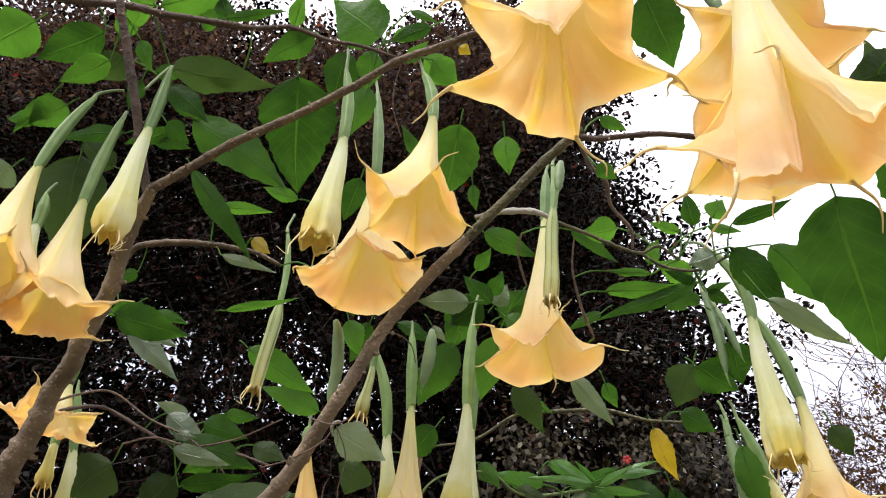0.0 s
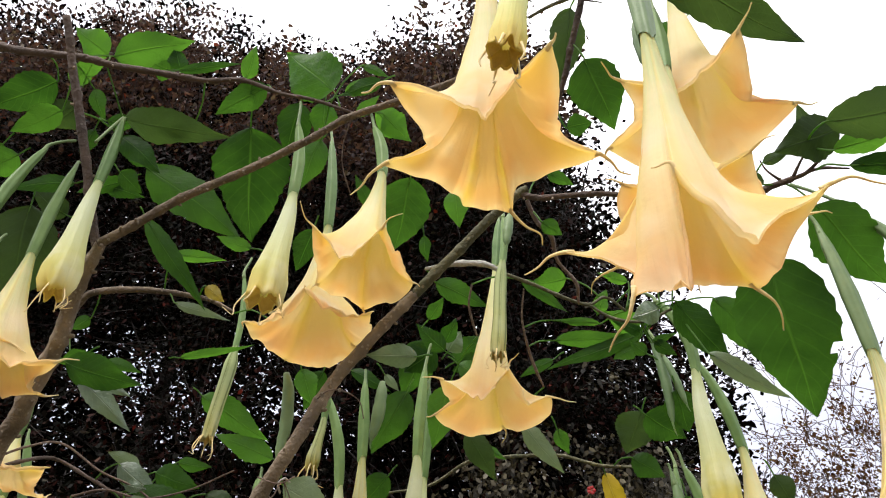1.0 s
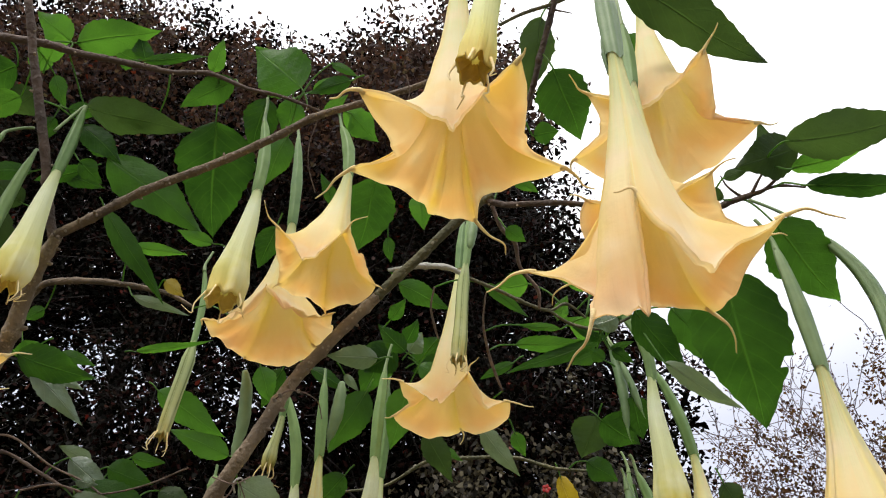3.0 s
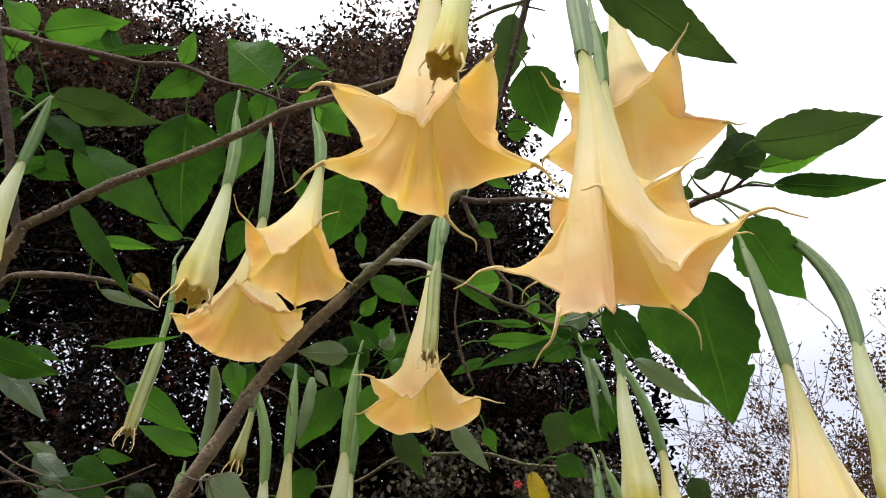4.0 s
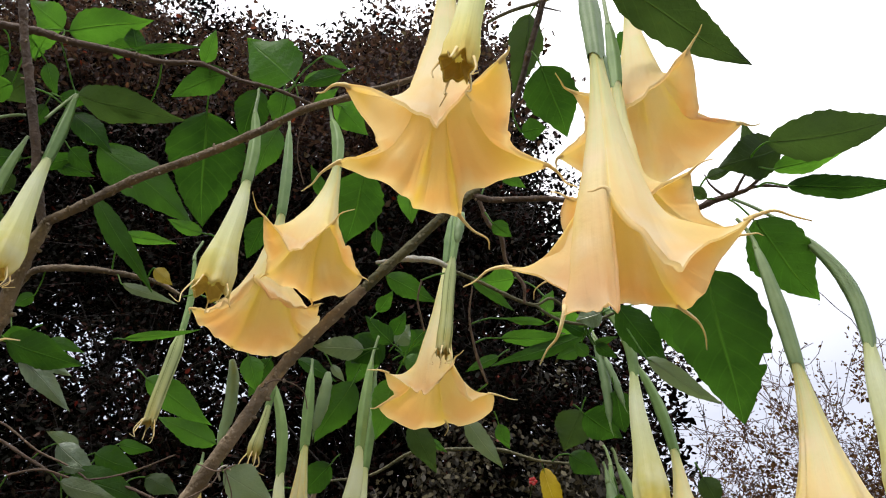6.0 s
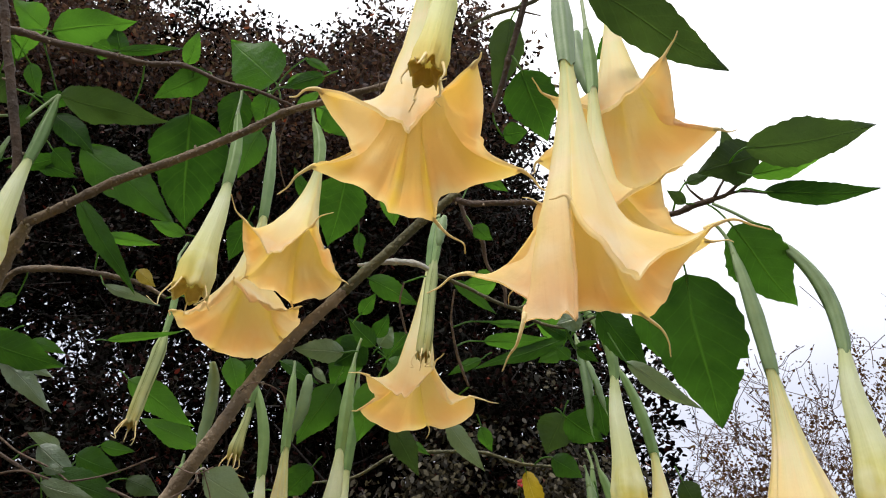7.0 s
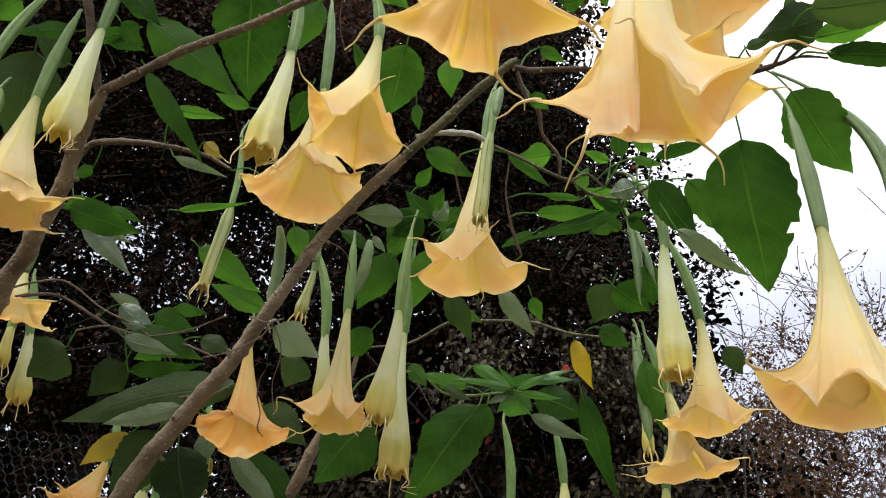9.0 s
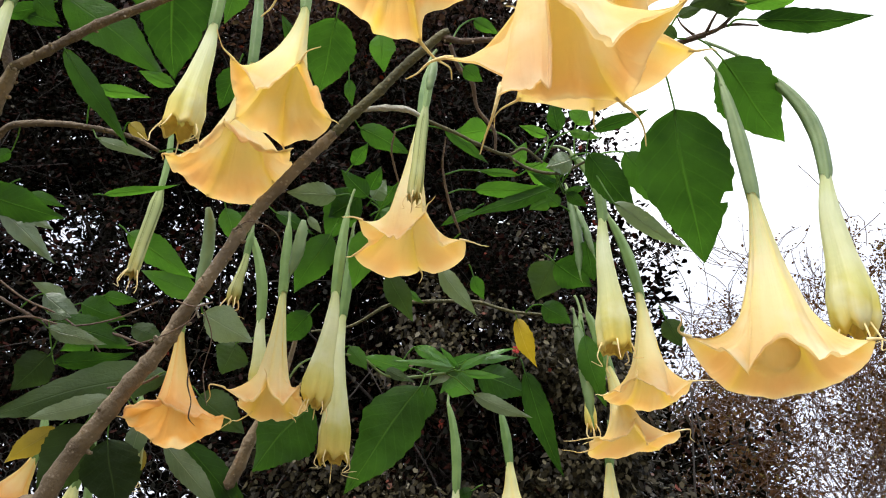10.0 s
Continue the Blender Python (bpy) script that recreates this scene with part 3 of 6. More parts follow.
def wilted(label, top, neck, tip, R, seed=1, mat=None, calyx=None, hang=None, fray=1.0, end=0.62, body=0.35):
    """A spent flower: the funnel has folded shut and ends in a crumpled brown frill with loose threads."""
    rng = np.random.default_rng(seed)
    top, neck, tip = (np.array(a, float) for a in (top, neck, tip))
    thing = tagged(new("wilted_flower"), label, "flower", "spent trumpet flowers")
    thing.location = Vector(top)
    mat, calyx = mat or PETAL_WILT, calyx or CALYX
    d = tip - neck
    L = np.linalg.norm(d)
    side = np.cross(d, (0, 1, 0))
    side = side / (np.linalg.norm(side) + 1e-9) * L * rng.uniform(-0.02, 0.02)
    line = smooth_line([neck, neck + d * 0.33 + side, neck + d * 0.7, tip], 8)
    tang, e1, e2 = frames_along(line)
    n, rows = 48, len(line)
    th = np.linspace(0, 2 * math.pi, n, endpoint=False)
    k = np.linspace(0, 1, rows)
    r0 = 0.0085 if R > 0.015 else 0.006
    rad = np.interp(k, [0, 0.25, 0.55, 0.8, 0.92, 1.0], [0.60 * r0, 0.85 * body * R + 0.40 * r0, (0.48 + 0.5 * body) * R, R, R * 0.92, R * end])
    V, UV = [], []
    pa, pb = rng.uniform(0, 6, 2)
    for i in range(rows):
        fold = 0.03 + 0.14 * k[i] ** 4
        r = rad[i] * (1 + fold * np.cos(5 * th + pa) * 0.8 + 0.5 * fold * np.sin(9 * th + pb + 3 * k[i]))
        lift = (0.005 * k[i] ** 6) * (np.sin(5 * th + pb) + 0.6 * np.sin(8 * th + pa))
        V.append(line[i] + r[:, None] * (np.cos(th)[:, None] * e1[i] + np.sin(th)[:, None] * e2[i]) + tang[i] * lift[:, None])
        UV.append(np.c_[th / (2 * math.pi), np.full(n, k[i])])
    # the frill turns in
    for q, s in ((0.9, -0.003), (0.62, -0.008), (0.25, -0.014)):
        r = rad[-1] * q * (1 + 0.12 * np.cos(5 * th + pa) + 0.10 * np.sin(9 * th + pb + 3))
        V.append(line[-1] + r[:, None] * (np.cos(th)[:, None] * e1[-1] + np.sin(th)[:, None] * e2[-1]) + tang[-1] * (s + lift[:, None] * q))
        UV.append(np.c_[th / (2 * math.pi), np.ones(n)])
    V, UV = np.array(V).reshape(-1, 3) - top, np.array(UV).reshape(-1, 2)
    faces = [f[::-1] for f in ring_faces(rows + 3, n)]
    index = [0] * n * rows + [1] * n * 2
    part("corolla", make_mesh("corolla", V, faces, [mat, DEAD], index, UV), thing, "folded corolla with a browned frill")
    for j in range(5):
        a = th[int(j * n / 5 + rng.integers(0, 6)) % n]
        base = line[-1] + rad[-1] * (math.cos(a) * e1[-1] + math.sin(a) * e2[-1])
        out = math.cos(a) * e1[-1] + math.sin(a) * e2[-1]
        ln = fray * rng.uniform(0.02, 0.045)
        pts = [base - tang[-1] * 0.01, base + tang[-1] * ln * 0.4 + out * ln * 0.25, base + tang[-1] * ln * 0.8 + out * ln * rng.uniform(-0.3, 0.5), base + tang[-1] * ln * rng.uniform(0.5, 1.0) + out * ln * rng.uniform(0.1, 0.9)]
        part("thread", make_mesh("thread", *sweep(np.array(pts) - top, [0.0016, 0.0011, 0.0008, 0.0005], 5, 4), [SPUR]), thing)
    add_calyx(thing, top, neck, r0, calyx, rng, line[3])
    if hang is not None:
        hang = np.array(hang, float) - top
        part("stalk", make_mesh("stalk", *sweep([hang, hang * 0.55 + np.array((0, 0, 0.008)), (top - neck) * 0.06, (neck - top) * 0.05], [0.0028, 0.0028, 0.0032, 0.005], 7, 5), [STEM]), thing)
    return thing


def sheath(label, top, end, r, seed=1, hang=None):
    """A long empty calyx or closed bud that hangs from its stalk."""
    rng = np.random.default_rng(seed)
    top, end = np.array(top, float), np.array(end, float)
    thing = tagged(new("flower_bud"), label, "bud", "closed buds and empty sheaths")
    thing.location = Vector(top)
    d = end - top
    bow = np.cross(d, (0, 1, 0))
    bow = bow / np.linalg.norm(bow) * np.linalg.norm(d) * rng.uniform(-0.06, 0.06)
    line = [np.zeros(3), d * 0.2 + bow * 0.7, d * 0.55 + bow, d * 0.85 + bow * 0.4, d]
    v, f = sweep(line, [r * 0.42, r * 0.80, r * 0.88, r * 0.60, r * 0.12], 10, 6, 0.05, seed)
    part("calyx", make_mesh("calyx", v, f, [CALYX_PALE]), thing)
    part("tip", make_mesh("tip", *sweep([d * 0.97, d * 1.06 + bow * 0.1, d * 1.12 + bow * 0.5], [r * 0.2, r * 0.12, r * 0.05], 6, 3), [CALYX]), thing)
    if hang is not None:
        hang = np.array(hang, float) - top
        part("stalk", make_mesh("stalk", *sweep([hang, hang * 0.5 + np.array((0, 0, 0.006)), d * 0.03], [0.0025, 0.0025, r * 0.5], 7, 5), [STEM]), thing)
    return thing


# ---- the shrub: branches and leaves are its parts ----
shrub = tagged(new("trumpet_shrub"), "tall flowering shrub with arching grey-brown branches and large green leaves", "shrub")
shrub.location = (-0.62, 1.25, 0.0)
BASE = np.array(shrub.location)


WOOD = []


def branch(points, radii, mat, seed=1, name="branch", n=12, rough=0.025, label=""):
    v, f = sweep(np.array(points) - BASE, np.array(radii) * (0.74 if name == "branch" else 0.92), n, 22, rough, seed, knots=0.0 if name == "dead_strand" else 0.17 if name == "branch" else 0.24)
    line = smooth_line(points, 22)
    WOOD.append((line, np.interp(np.linspace(0, 1, len(line)), np.linspace(0, 1, len(radii)), radii) * (0.74 if name == "branch" else 0.92)))
    return part(name, make_mesh(name, v, f, [mat]), shrub, label)


def scar(place, r, facing):
    """A pale ringed leaf scar on the bark."""
    f = np.array(facing, float)
    f /= np.linalg.norm(f)
    n = 12
    th = np.linspace(0, 2 * math.pi, n, endpoint=False)
    rings = [(1.25, -0.5), (1.1, 0.35), (0.8, 0.45), (0.55, 0.1), (0.2, 0.25)]
    # on the bark of the nearest branch
    line, thick = min(WOOD, key=lambda wood: np.linalg.norm(wood[0] - place, axis=1).min())
    k = np.linalg.norm(line - place, axis=1).argmin()
    run = line[min(k + 1, len(line) - 1)] - line[max(k - 1, 0)]
    run /= np.linalg.norm(run)
    f = f - run * (f @ run)
    f /= np.linalg.norm(f)
    a = np.cross(f, run)
    b = np.cross(f, a)
    c = line[k] + f * thick[k] * 0.97 - BASE
    V = [c + r * (k * (np.cos(th)[:, None] * a + 0.8 * np.sin(th)[:, None] * b) + h * f) for k, h in rings]
    faces = ring_faces(len(rings), n) + [tuple((len(rings) - 1) * n + j for j in range(n))]
    part("leaf_scar", make_mesh("leaf_scar", np.array(V).reshape(-1, 3), faces, [BARK_SCAR]), shrub)


def leaf(base, tip, width, face, mat, seed=1, teeth=0.08, fold=0.13, bend=0.12, root=None, blunt=0.0, holes=()):
    """A broad pointed leaf with a wavy, coarsely toothed edge, folded along its midrib and arched along its length."""
    rng = np.random.default_rng(seed)
    base, tip, face = (np.array(a, float) for a in (base, tip, face))
    ax = tip - base
    L = np.linalg.norm(ax)
    ax = ax / L
    face = face - ax * (face @ ax)
    face /= np.linalg.norm(face)
    side = np.cross(ax, face)
    nu, nv = 30, 5
    u = np.linspace(0, 1, nu)
    shape = np.sin(math.pi * u ** (0.68 - 0.06 * blunt)) ** (0.88 - 0.2 * blunt) * (1 - (0.38 - 0.15 * blunt) * u**2.5)
    shape /= shape.max()
    w = np.c_[shape, shape] * width / 2
    for s in (0, 1):
        step = 0.5 + 0.32 * np.sin(u * rng.uniform(46, 70) + rng.uniform(0, 6)) + 0.25 * np.sin(u * rng.uniform(12, 18) + rng.uniform(0, 6))
        w[:, s] *= 1 + teeth * (step - 0.5) * 1.6 + 0.03 * np.sin(u * 9 + rng.uniform(0, 6))
    sway = 0.03 * L * np.sin(u * math.pi * rng.uniform(0.8, 1.6) + rng.uniform(0, 6)) * u * (1 - u) * 2
    arch = bend * L * (4 * u * (1 - u)) * rng.uniform(0.4, 1.0)
    ph = rng.uniform(0, 6, 2)
    V, UV = [], []
    for i in range(nu):
        for k in range(-nv, nv + 1):
            f = k / nv
            half = w[i, 0] if k < 0 else w[i, 1]
            x = half * f
            lift = -fold * abs(x) * 1.4 + arch[i] + 0.05 * width * math.sin(u[i] * 11 + ph[0 if k < 0 else 1]) * f * f + 0.012 * width * math.cos(u[i] * 40) * (1 - abs(f)) * abs(f) * 2
            V.append(base + ax * (L * u[i] + 0.12 * abs(x) * (1 - u[i])) + side * (x + sway[i]) + face * lift)
            UV.append((0.5 + 0.5 * f, u[i]))
    V = np.array(V)
    m = 2 * nv + 1
    quads = [(i * m + k, i * m + k + 1, (i + 1) * m + k + 1, (i + 1) * m + k) for i in range(nu - 1) for k in range(m - 1) if (i, k) not in holes]
    ob = part("leaf", make_mesh("leaf", V - BASE, quads, [mat], None, UV), shrub)
    root = base - ax * 0.025 + np.array((0, 0, 0.004)) if root is None else np.array(root, float)
    reach = np.linalg.norm(root - base)
    k = V[2 * m + nv] - face * 0.0008
    rib = [root, root * 0.5 + base * 0.5 - ax * reach * 0.06 + np.array((0, 0, reach * 0.08)), base - ax * 0.002, k, V[8 * m + nv] - face * 0.001, V[18 * m + nv] - face * 0.0008, V[27 * m + nv] - face * 0.0004]
    part("midrib", make_mesh("midrib", *sweep(np.array(rib) - BASE, [0.0018, 0.0017, 0.0015, 0.0009, 0.0006, 0.0004, 0.0002], 5, 3), [MIDRIB]), ob)
    return ob



# branches
branch([(-0.672, 1.482, 1.433), (-0.532, 1.346, 1.604), (-0.404, 1.235, 1.731), (-0.320, 1.143, 1.828), (-0.265, 1.110, 1.922), (-0.211, 1.066, 1.974), (-0.128, 1.010, 2.041)], [0.0270, 0.0218, 0.0178, 0.0148, 0.0143, 0.0131, 0.0117], BARK, 1, "branch")
branch([(-0.128, 1.010, 2.041), (-0.076, 0.975, 2.083), (-0.024, 0.940, 2.124), (0.033, 0.898, 2.159), (0.053, 0.890, 2.169)], [0.0117, 0.0110, 0.0104, 0.0096, 0.0084], BARK_YOUNG, 2, "branch")
branch([(0.042, 0.896, 2.161), (0.074, 0.892, 2.150), (0.118, 0.882, 2.147), (0.176, 0.880, 2.150), (0.280, 0.885, 2.144), (0.388, 0.881, 2.148), (0.425, 0.871, 2.160), (0.460, 0.863, 2.170)], [0.0064, 0.0053, 0.0049, 0.0049, 0.0049, 0.0053, 0.0053, 0.0056], BARK_DARK, 3, "twig")
branch([(-1.045, 1.422, 1.639), (-0.965, 1.350, 1.744), (-0.873, 1.241, 1.865), (-0.778, 1.129, 1.990), (-0.723, 1.042, 2.077), (-0.684, 0.989, 2.118)], [0.0335, 0.0293, 0.0237, 0.0203, 0.0170, 0.0133], BARK, 4, "branch")
branch([(-0.684, 0.989, 2.118), (-0.638, 0.976, 2.143), (-0.555, 0.951, 2.188), (-0.428, 0.911, 2.228), (-0.327, 0.875, 2.259), (-0.250, 0.847, 2.291), (-0.165, 0.828, 2.314), (-0.090, 0.809, 2.334), (0.020, 0.781, 2.372)], [0.0118, 0.0109, 0.0104, 0.0097, 0.0091, 0.0085, 0.0080, 0.0070, 0.0060], BARK_BROWN, 5, "branch")
branch([(-0.693, 0.999, 2.120), (-0.712, 0.968, 2.173), (-0.725, 0.930, 2.234), (-0.749, 0.873, 2.319), (-0.768, 0.827, 2.390), (-0.789, 0.767, 2.478)], [0.0109, 0.0120, 0.0111, 0.0112, 0.0102, 0.0093], BARK_DARK, 6, "branch")
branch([(-1.120, 0.830, 2.520), (-0.990, 0.836, 2.492), (-0.871, 0.843, 2.473), (-0.788, 0.849, 2.466), (-0.725, 0.859, 2.454), (-0.625, 0.875, 2.451), (-0.552, 0.883, 2.441), (-0.479, 0.883, 2.441), (-0.402, 0.892, 2.414), (-0.339, 0.900, 2.405), (-0.260, 0.917, 2.386)], [0.0086, 0.0083, 0.0080, 0.0078, 0.0074, 0.0066, 0.0054, 0.0047, 0.0040, 0.0036, 0.0028], BARK_DARK, 7, "twig")
branch([(-0.927, 1.350, 2.211), (-0.872, 1.299, 2.241), (-0.768, 1.276, 2.237), (-0.675, 1.279, 2.234), (-0.604, 1.285, 2.226), (-0.544, 1.304, 2.204)], [0.0065, 0.0078, 0.0073, 0.0064, 0.0054, 0.0041], BARK_BROWN, 8, "twig")
branch([(-0.218, 1.593, 1.947), (-0.128, 1.582, 1.963), (-0.046, 1.555, 2.008), (0.029, 1.548, 2.018), (0.143, 1.543, 2.023), (0.233, 1.550, 2.008), (0.341, 1.549, 2.007)], [0.0028, 0.0031, 0.0042, 0.0042, 0.0042, 0.0035, 0.0031], BARK_YOUNG, 9, "twig")
branch([(-0.126, 1.099, 2.168), (-0.069, 1.093, 2.176), (-0.018, 1.092, 2.176), (0.019, 1.103, 2.164)], [0.0036, 0.0060, 0.0060, 0.0040], BARK_PALE, 10, "twig")
branch([(0.019, 1.103, 2.164), (0.073, 1.130, 2.162), (0.126, 1.145, 2.145), (0.176, 1.161, 2.141), (0.208, 1.160, 2.158), (0.246, 1.175, 2.139)], [0.0036, 0.0037, 0.0037, 0.0033, 0.0029, 0.0029], BARK_YOUNG, 11, "twig")
branch([(0.176, 1.161, 2.141), (0.219, 1.176, 2.123), (0.275, 1.171, 2.113), (0.322, 1.140, 2.120)], [0.0029, 0.0033, 0.0033, 0.0028], BARK_YOUNG, 12, "twig")
branch([(-0.398, 1.678, 1.465), (-0.372, 1.648, 1.516), (-0.337, 1.600, 1.598), (-0.304, 1.558, 1.669), (-0.278, 1.535, 1.730), (-0.257, 1.526, 1.784), (-0.240, 1.514, 1.844), (-0.229, 1.496, 1.916)], [0.0251, 0.0228, 0.0194, 0.0166, 0.0126, 0.0099, 0.0077, 0.0054], BARK, 13, "branch")
branch([(-0.930, 1.300, 1.830), (-0.880, 1.330, 1.870), (-0.874, 1.424, 1.918), (-0.790, 1.442, 1.884), (-0.719, 1.455, 1.859), (-0.603, 1.458, 1.852), (-0.503, 1.421, 1.812)], [0.0042, 0.0040, 0.0036, 0.0036, 0.0034, 0.0031, 0.0026], BARK_DARK, 14, "twig")
branch([(0.136, 0.646, 2.397), (0.123, 0.692, 2.342), (0.109, 0.738, 2.287), (0.095, 0.776, 2.242)], [0.0059, 0.0055, 0.0052, 0.0041], BARK_DARK, 15, "twig")
branch([(0.047, 0.689, 2.345), (0.082, 0.677, 2.360), (0.134, 0.664, 2.376), (0.176, 0.648, 2.395)], [0.0028, 0.0031, 0.0034, 0.0034], BARK_YOUNG, 16, "twig")
branch([(0.121, 0.670, 2.369), (0.161, 0.674, 2.364)], [0.0021, 0.0010], BARK_DARK, 17, "twig")
branch([(0.460, 0.863, 2.170), (0.480, 0.849, 2.171), (0.506, 0.821, 2.189)], [0.0042, 0.0035, 0.0021], BARK_DARK, 18, "twig")
branch([(0.460, 0.863, 2.170), (0.494, 0.838, 2.168), (0.529, 0.824, 2.154)], [0.0035, 0.0024, 0.0017], BARK_DARK, 19, "twig")
branch([(0.460, 0.863, 2.170), (0.469, 0.838, 2.184), (0.479, 0.816, 2.194)], [0.0035, 0.0021, 0.0014], BARK_DARK, 20, "twig")
branch([(0.476, 0.850, 2.169), (0.497, 0.827, 2.181), (0.511, 0.815, 2.196)], [0.0021, 0.0021, 0.0014], BARK_DARK, 21, "twig")
branch([(0.449, 0.867, 2.165), (0.423, 0.855, 2.179), (0.411, 0.844, 2.192)], [0.0028, 0.0018, 0.0011], BARK_DARK, 22, "twig")
branch([(0.055, 0.959, 2.211), (0.073, 0.983, 2.182), (0.097, 0.998, 2.165), (0.110, 1.033, 2.138), (0.142, 1.057, 2.109), (0.147, 1.079, 2.083)], [0.0041, 0.0044, 0.0048, 0.0031, 0.0038, 0.0024], BARK_DEAD, 23, "dead_strand")
branch([(-0.041, 1.156, 2.178), (-0.046, 1.180, 2.149), (-0.037, 1.204, 2.121), (-0.029, 1.219, 2.103)], [0.0019, 0.0022, 0.0026, 0.0019], BARK_DEAD, 24, "dead_strand")
branch([(0.057, 1.160, 2.174), (0.055, 1.197, 2.129), (0.069, 1.235, 2.084), (0.083, 1.258, 2.056), (0.098, 1.278, 2.032)], [0.0015, 0.0022, 0.0030, 0.0034, 0.0019], BARK_DEAD, 25, "dead_strand")
branch([(-0.098, 0.774, 2.322), (-0.092, 0.794, 2.298), (-0.099, 0.812, 2.277)], [0.0010, 0.0010, 0.0010], BARK_DEAD, 26, "dead_strand")
branch([(-0.247, 0.846, 2.283), (-0.259, 0.874, 2.250), (-0.258, 0.898, 2.221), (-0.245, 0.925, 2.189)], [0.0013, 0.0010, 0.0010, 0.0013], BARK_DEAD, 27, "dead_strand")
branch([(-0.277, 1.079, 1.880), (-0.254, 1.061, 1.887), (-0.229, 1.071, 1.890), (-0.215, 1.116, 1.899), (-0.209, 1.142, 1.883)], [0.0012, 0.0012, 0.0012, 0.0010, 0.0010], BARK_DEAD, 28, "dead_strand")
branch([(-0.333, 1.176, 1.765), (-0.333, 1.157, 1.772), (-0.323, 1.152, 1.779), (-0.317, 1.165, 1.778)], [0.0019, 0.0021, 0.0018, 0.0015], BARK_PALE, 29, "dead_strand")
branch([(-0.357, 1.122, 1.766), (-0.319, 1.107, 1.751), (-0.304, 1.138, 1.776)], [0.0013, 0.0012, 0.0013], BARK_DEAD, 30, "dead_strand")
branch([(-0.446, 1.199, 1.716), (-0.394, 1.172, 1.720), (-0.342, 1.157, 1.746), (-0.327, 1.151, 1.776)], [0.0013, 0.0013, 0.0013, 0.0010], BARK_DEAD, 31, "dead_strand")
scar((-0.305, 1.104, 1.836), 0.0039, (0.24, -0.87, -0.42))
scar((-0.260, 1.073, 1.872), 0.0035, (0.21, -0.86, -0.46))
scar((-0.231, 1.041, 1.926), 0.0028, (0.19, -0.84, -0.51))
scar((-0.126, 0.972, 2.009), 0.0032, (0.10, -0.80, -0.59))
scar((-0.384, 1.181, 1.705), 0.0040, (0.32, -0.86, -0.40))
scar((-0.496, 1.276, 1.603), 0.0037, (0.38, -0.87, -0.30))
scar((-0.464, 1.228, 1.666), 0.0022, (0.36, -0.86, -0.36))
scar((-0.286, 1.086, 1.826), 0.0032, (0.25, -0.82, -0.51))
scar((-0.539, 0.924, 2.160), 0.0023, (0.37, -0.65, -0.66))
scar((-0.435, 0.893, 2.201), 0.0023, (0.30, -0.64, -0.71))
scar((-0.609, 0.962, 2.133), 0.0019, (0.42, -0.66, -0.63))
scar((-0.320, 0.859, 2.232), 0.0019, (0.22, -0.63, -0.75))
scar((-0.883, 1.221, 1.775), 0.0051, (0.55, -0.76, -0.33))
branch([(-0.342, 1.190, 1.808), (-0.330, 1.200, 1.771), (-0.339, 1.215, 1.745), (-0.340, 1.229, 1.721), (-0.347, 1.233, 1.703), (-0.348, 1.244, 1.675), (-0.340, 1.259, 1.649), (-0.342, 1.272, 1.626), (-0.331, 1.279, 1.614)], [0.0005, 0.0005, 0.0005, 0.0005, 0.0012, 0.0016, 0.0009, 0.0014, 0.0005], BARK_DARK, 32, "dead_strand")
branch([(-0.335, 1.199, 1.792), (-0.316, 1.213, 1.747), (-0.326, 1.242, 1.697), (-0.313, 1.261, 1.644)], [0.0010, 0.0012, 0.0009, 0.0009], BARK_DEAD, 33, "dead_strand")
branch([(-0.805, 1.411, 1.839), (-0.740, 1.403, 1.851), (-0.661, 1.408, 1.839), (-0.574, 1.398, 1.855), (-0.482, 1.359, 1.880)], [0.0022, 0.0022, 0.0022, 0.0017, 0.0016], BARK_DEAD, 34, "dead_strand")
branch([(-0.920, 1.290, 1.850), (-0.880, 1.330, 1.900), (-0.836, 1.362, 1.923), (-0.754, 1.386, 1.881), (-0.674, 1.400, 1.853), (-0.603, 1.427, 1.805), (-0.557, 1.463, 1.741)], [0.0026, 0.0026, 0.0024, 0.0022, 0.0020, 0.0018, 0.0018], BARK_DEAD, 35, "dead_strand")
branch([(-0.541, 1.389, 1.710), (-0.458, 1.325, 1.698), (-0.420, 1.297, 1.705)], [0.0021, 0.0025, 0.0025], BARK_DEAD, 36, "dead_strand")
branch([(-0.256, 1.502, 1.666), (-0.203, 1.427, 1.794), (-0.098, 1.458, 1.838), (-0.027, 1.504, 1.815), (0.089, 1.514, 1.834)], [0.0028, 0.0022, 0.0023, 0.0029, 0.0035], STEM, 37, "twig")

def stub(line, thick, k, turn, size):
    """The short knob that a fallen leaf stalk leaves on the bark."""
    run = line[min(k + 1, len(line) - 1)] - line[max(k - 1, 0)]
    run /= np.linalg.norm(run)
    a = np.cross(run, (0.0, -1.0, 0.2))
    a /= np.linalg.norm(a)
    b = np.cross(run, a)
    out = math.cos(turn) * a + math.sin(turn) * b
    foot = line[k] + out * thick[k] * 0.6 - BASE
    pts = [foot, foot + out * thick[k] * 0.55, foot + out * (thick[k] * 0.5 + size) + run * size * 0.5]
    part("stub", make_mesh("stub", *sweep(pts, [size * 0.95, size * 0.75, size * 0.42], 7, 3), [BARK]), shrub)


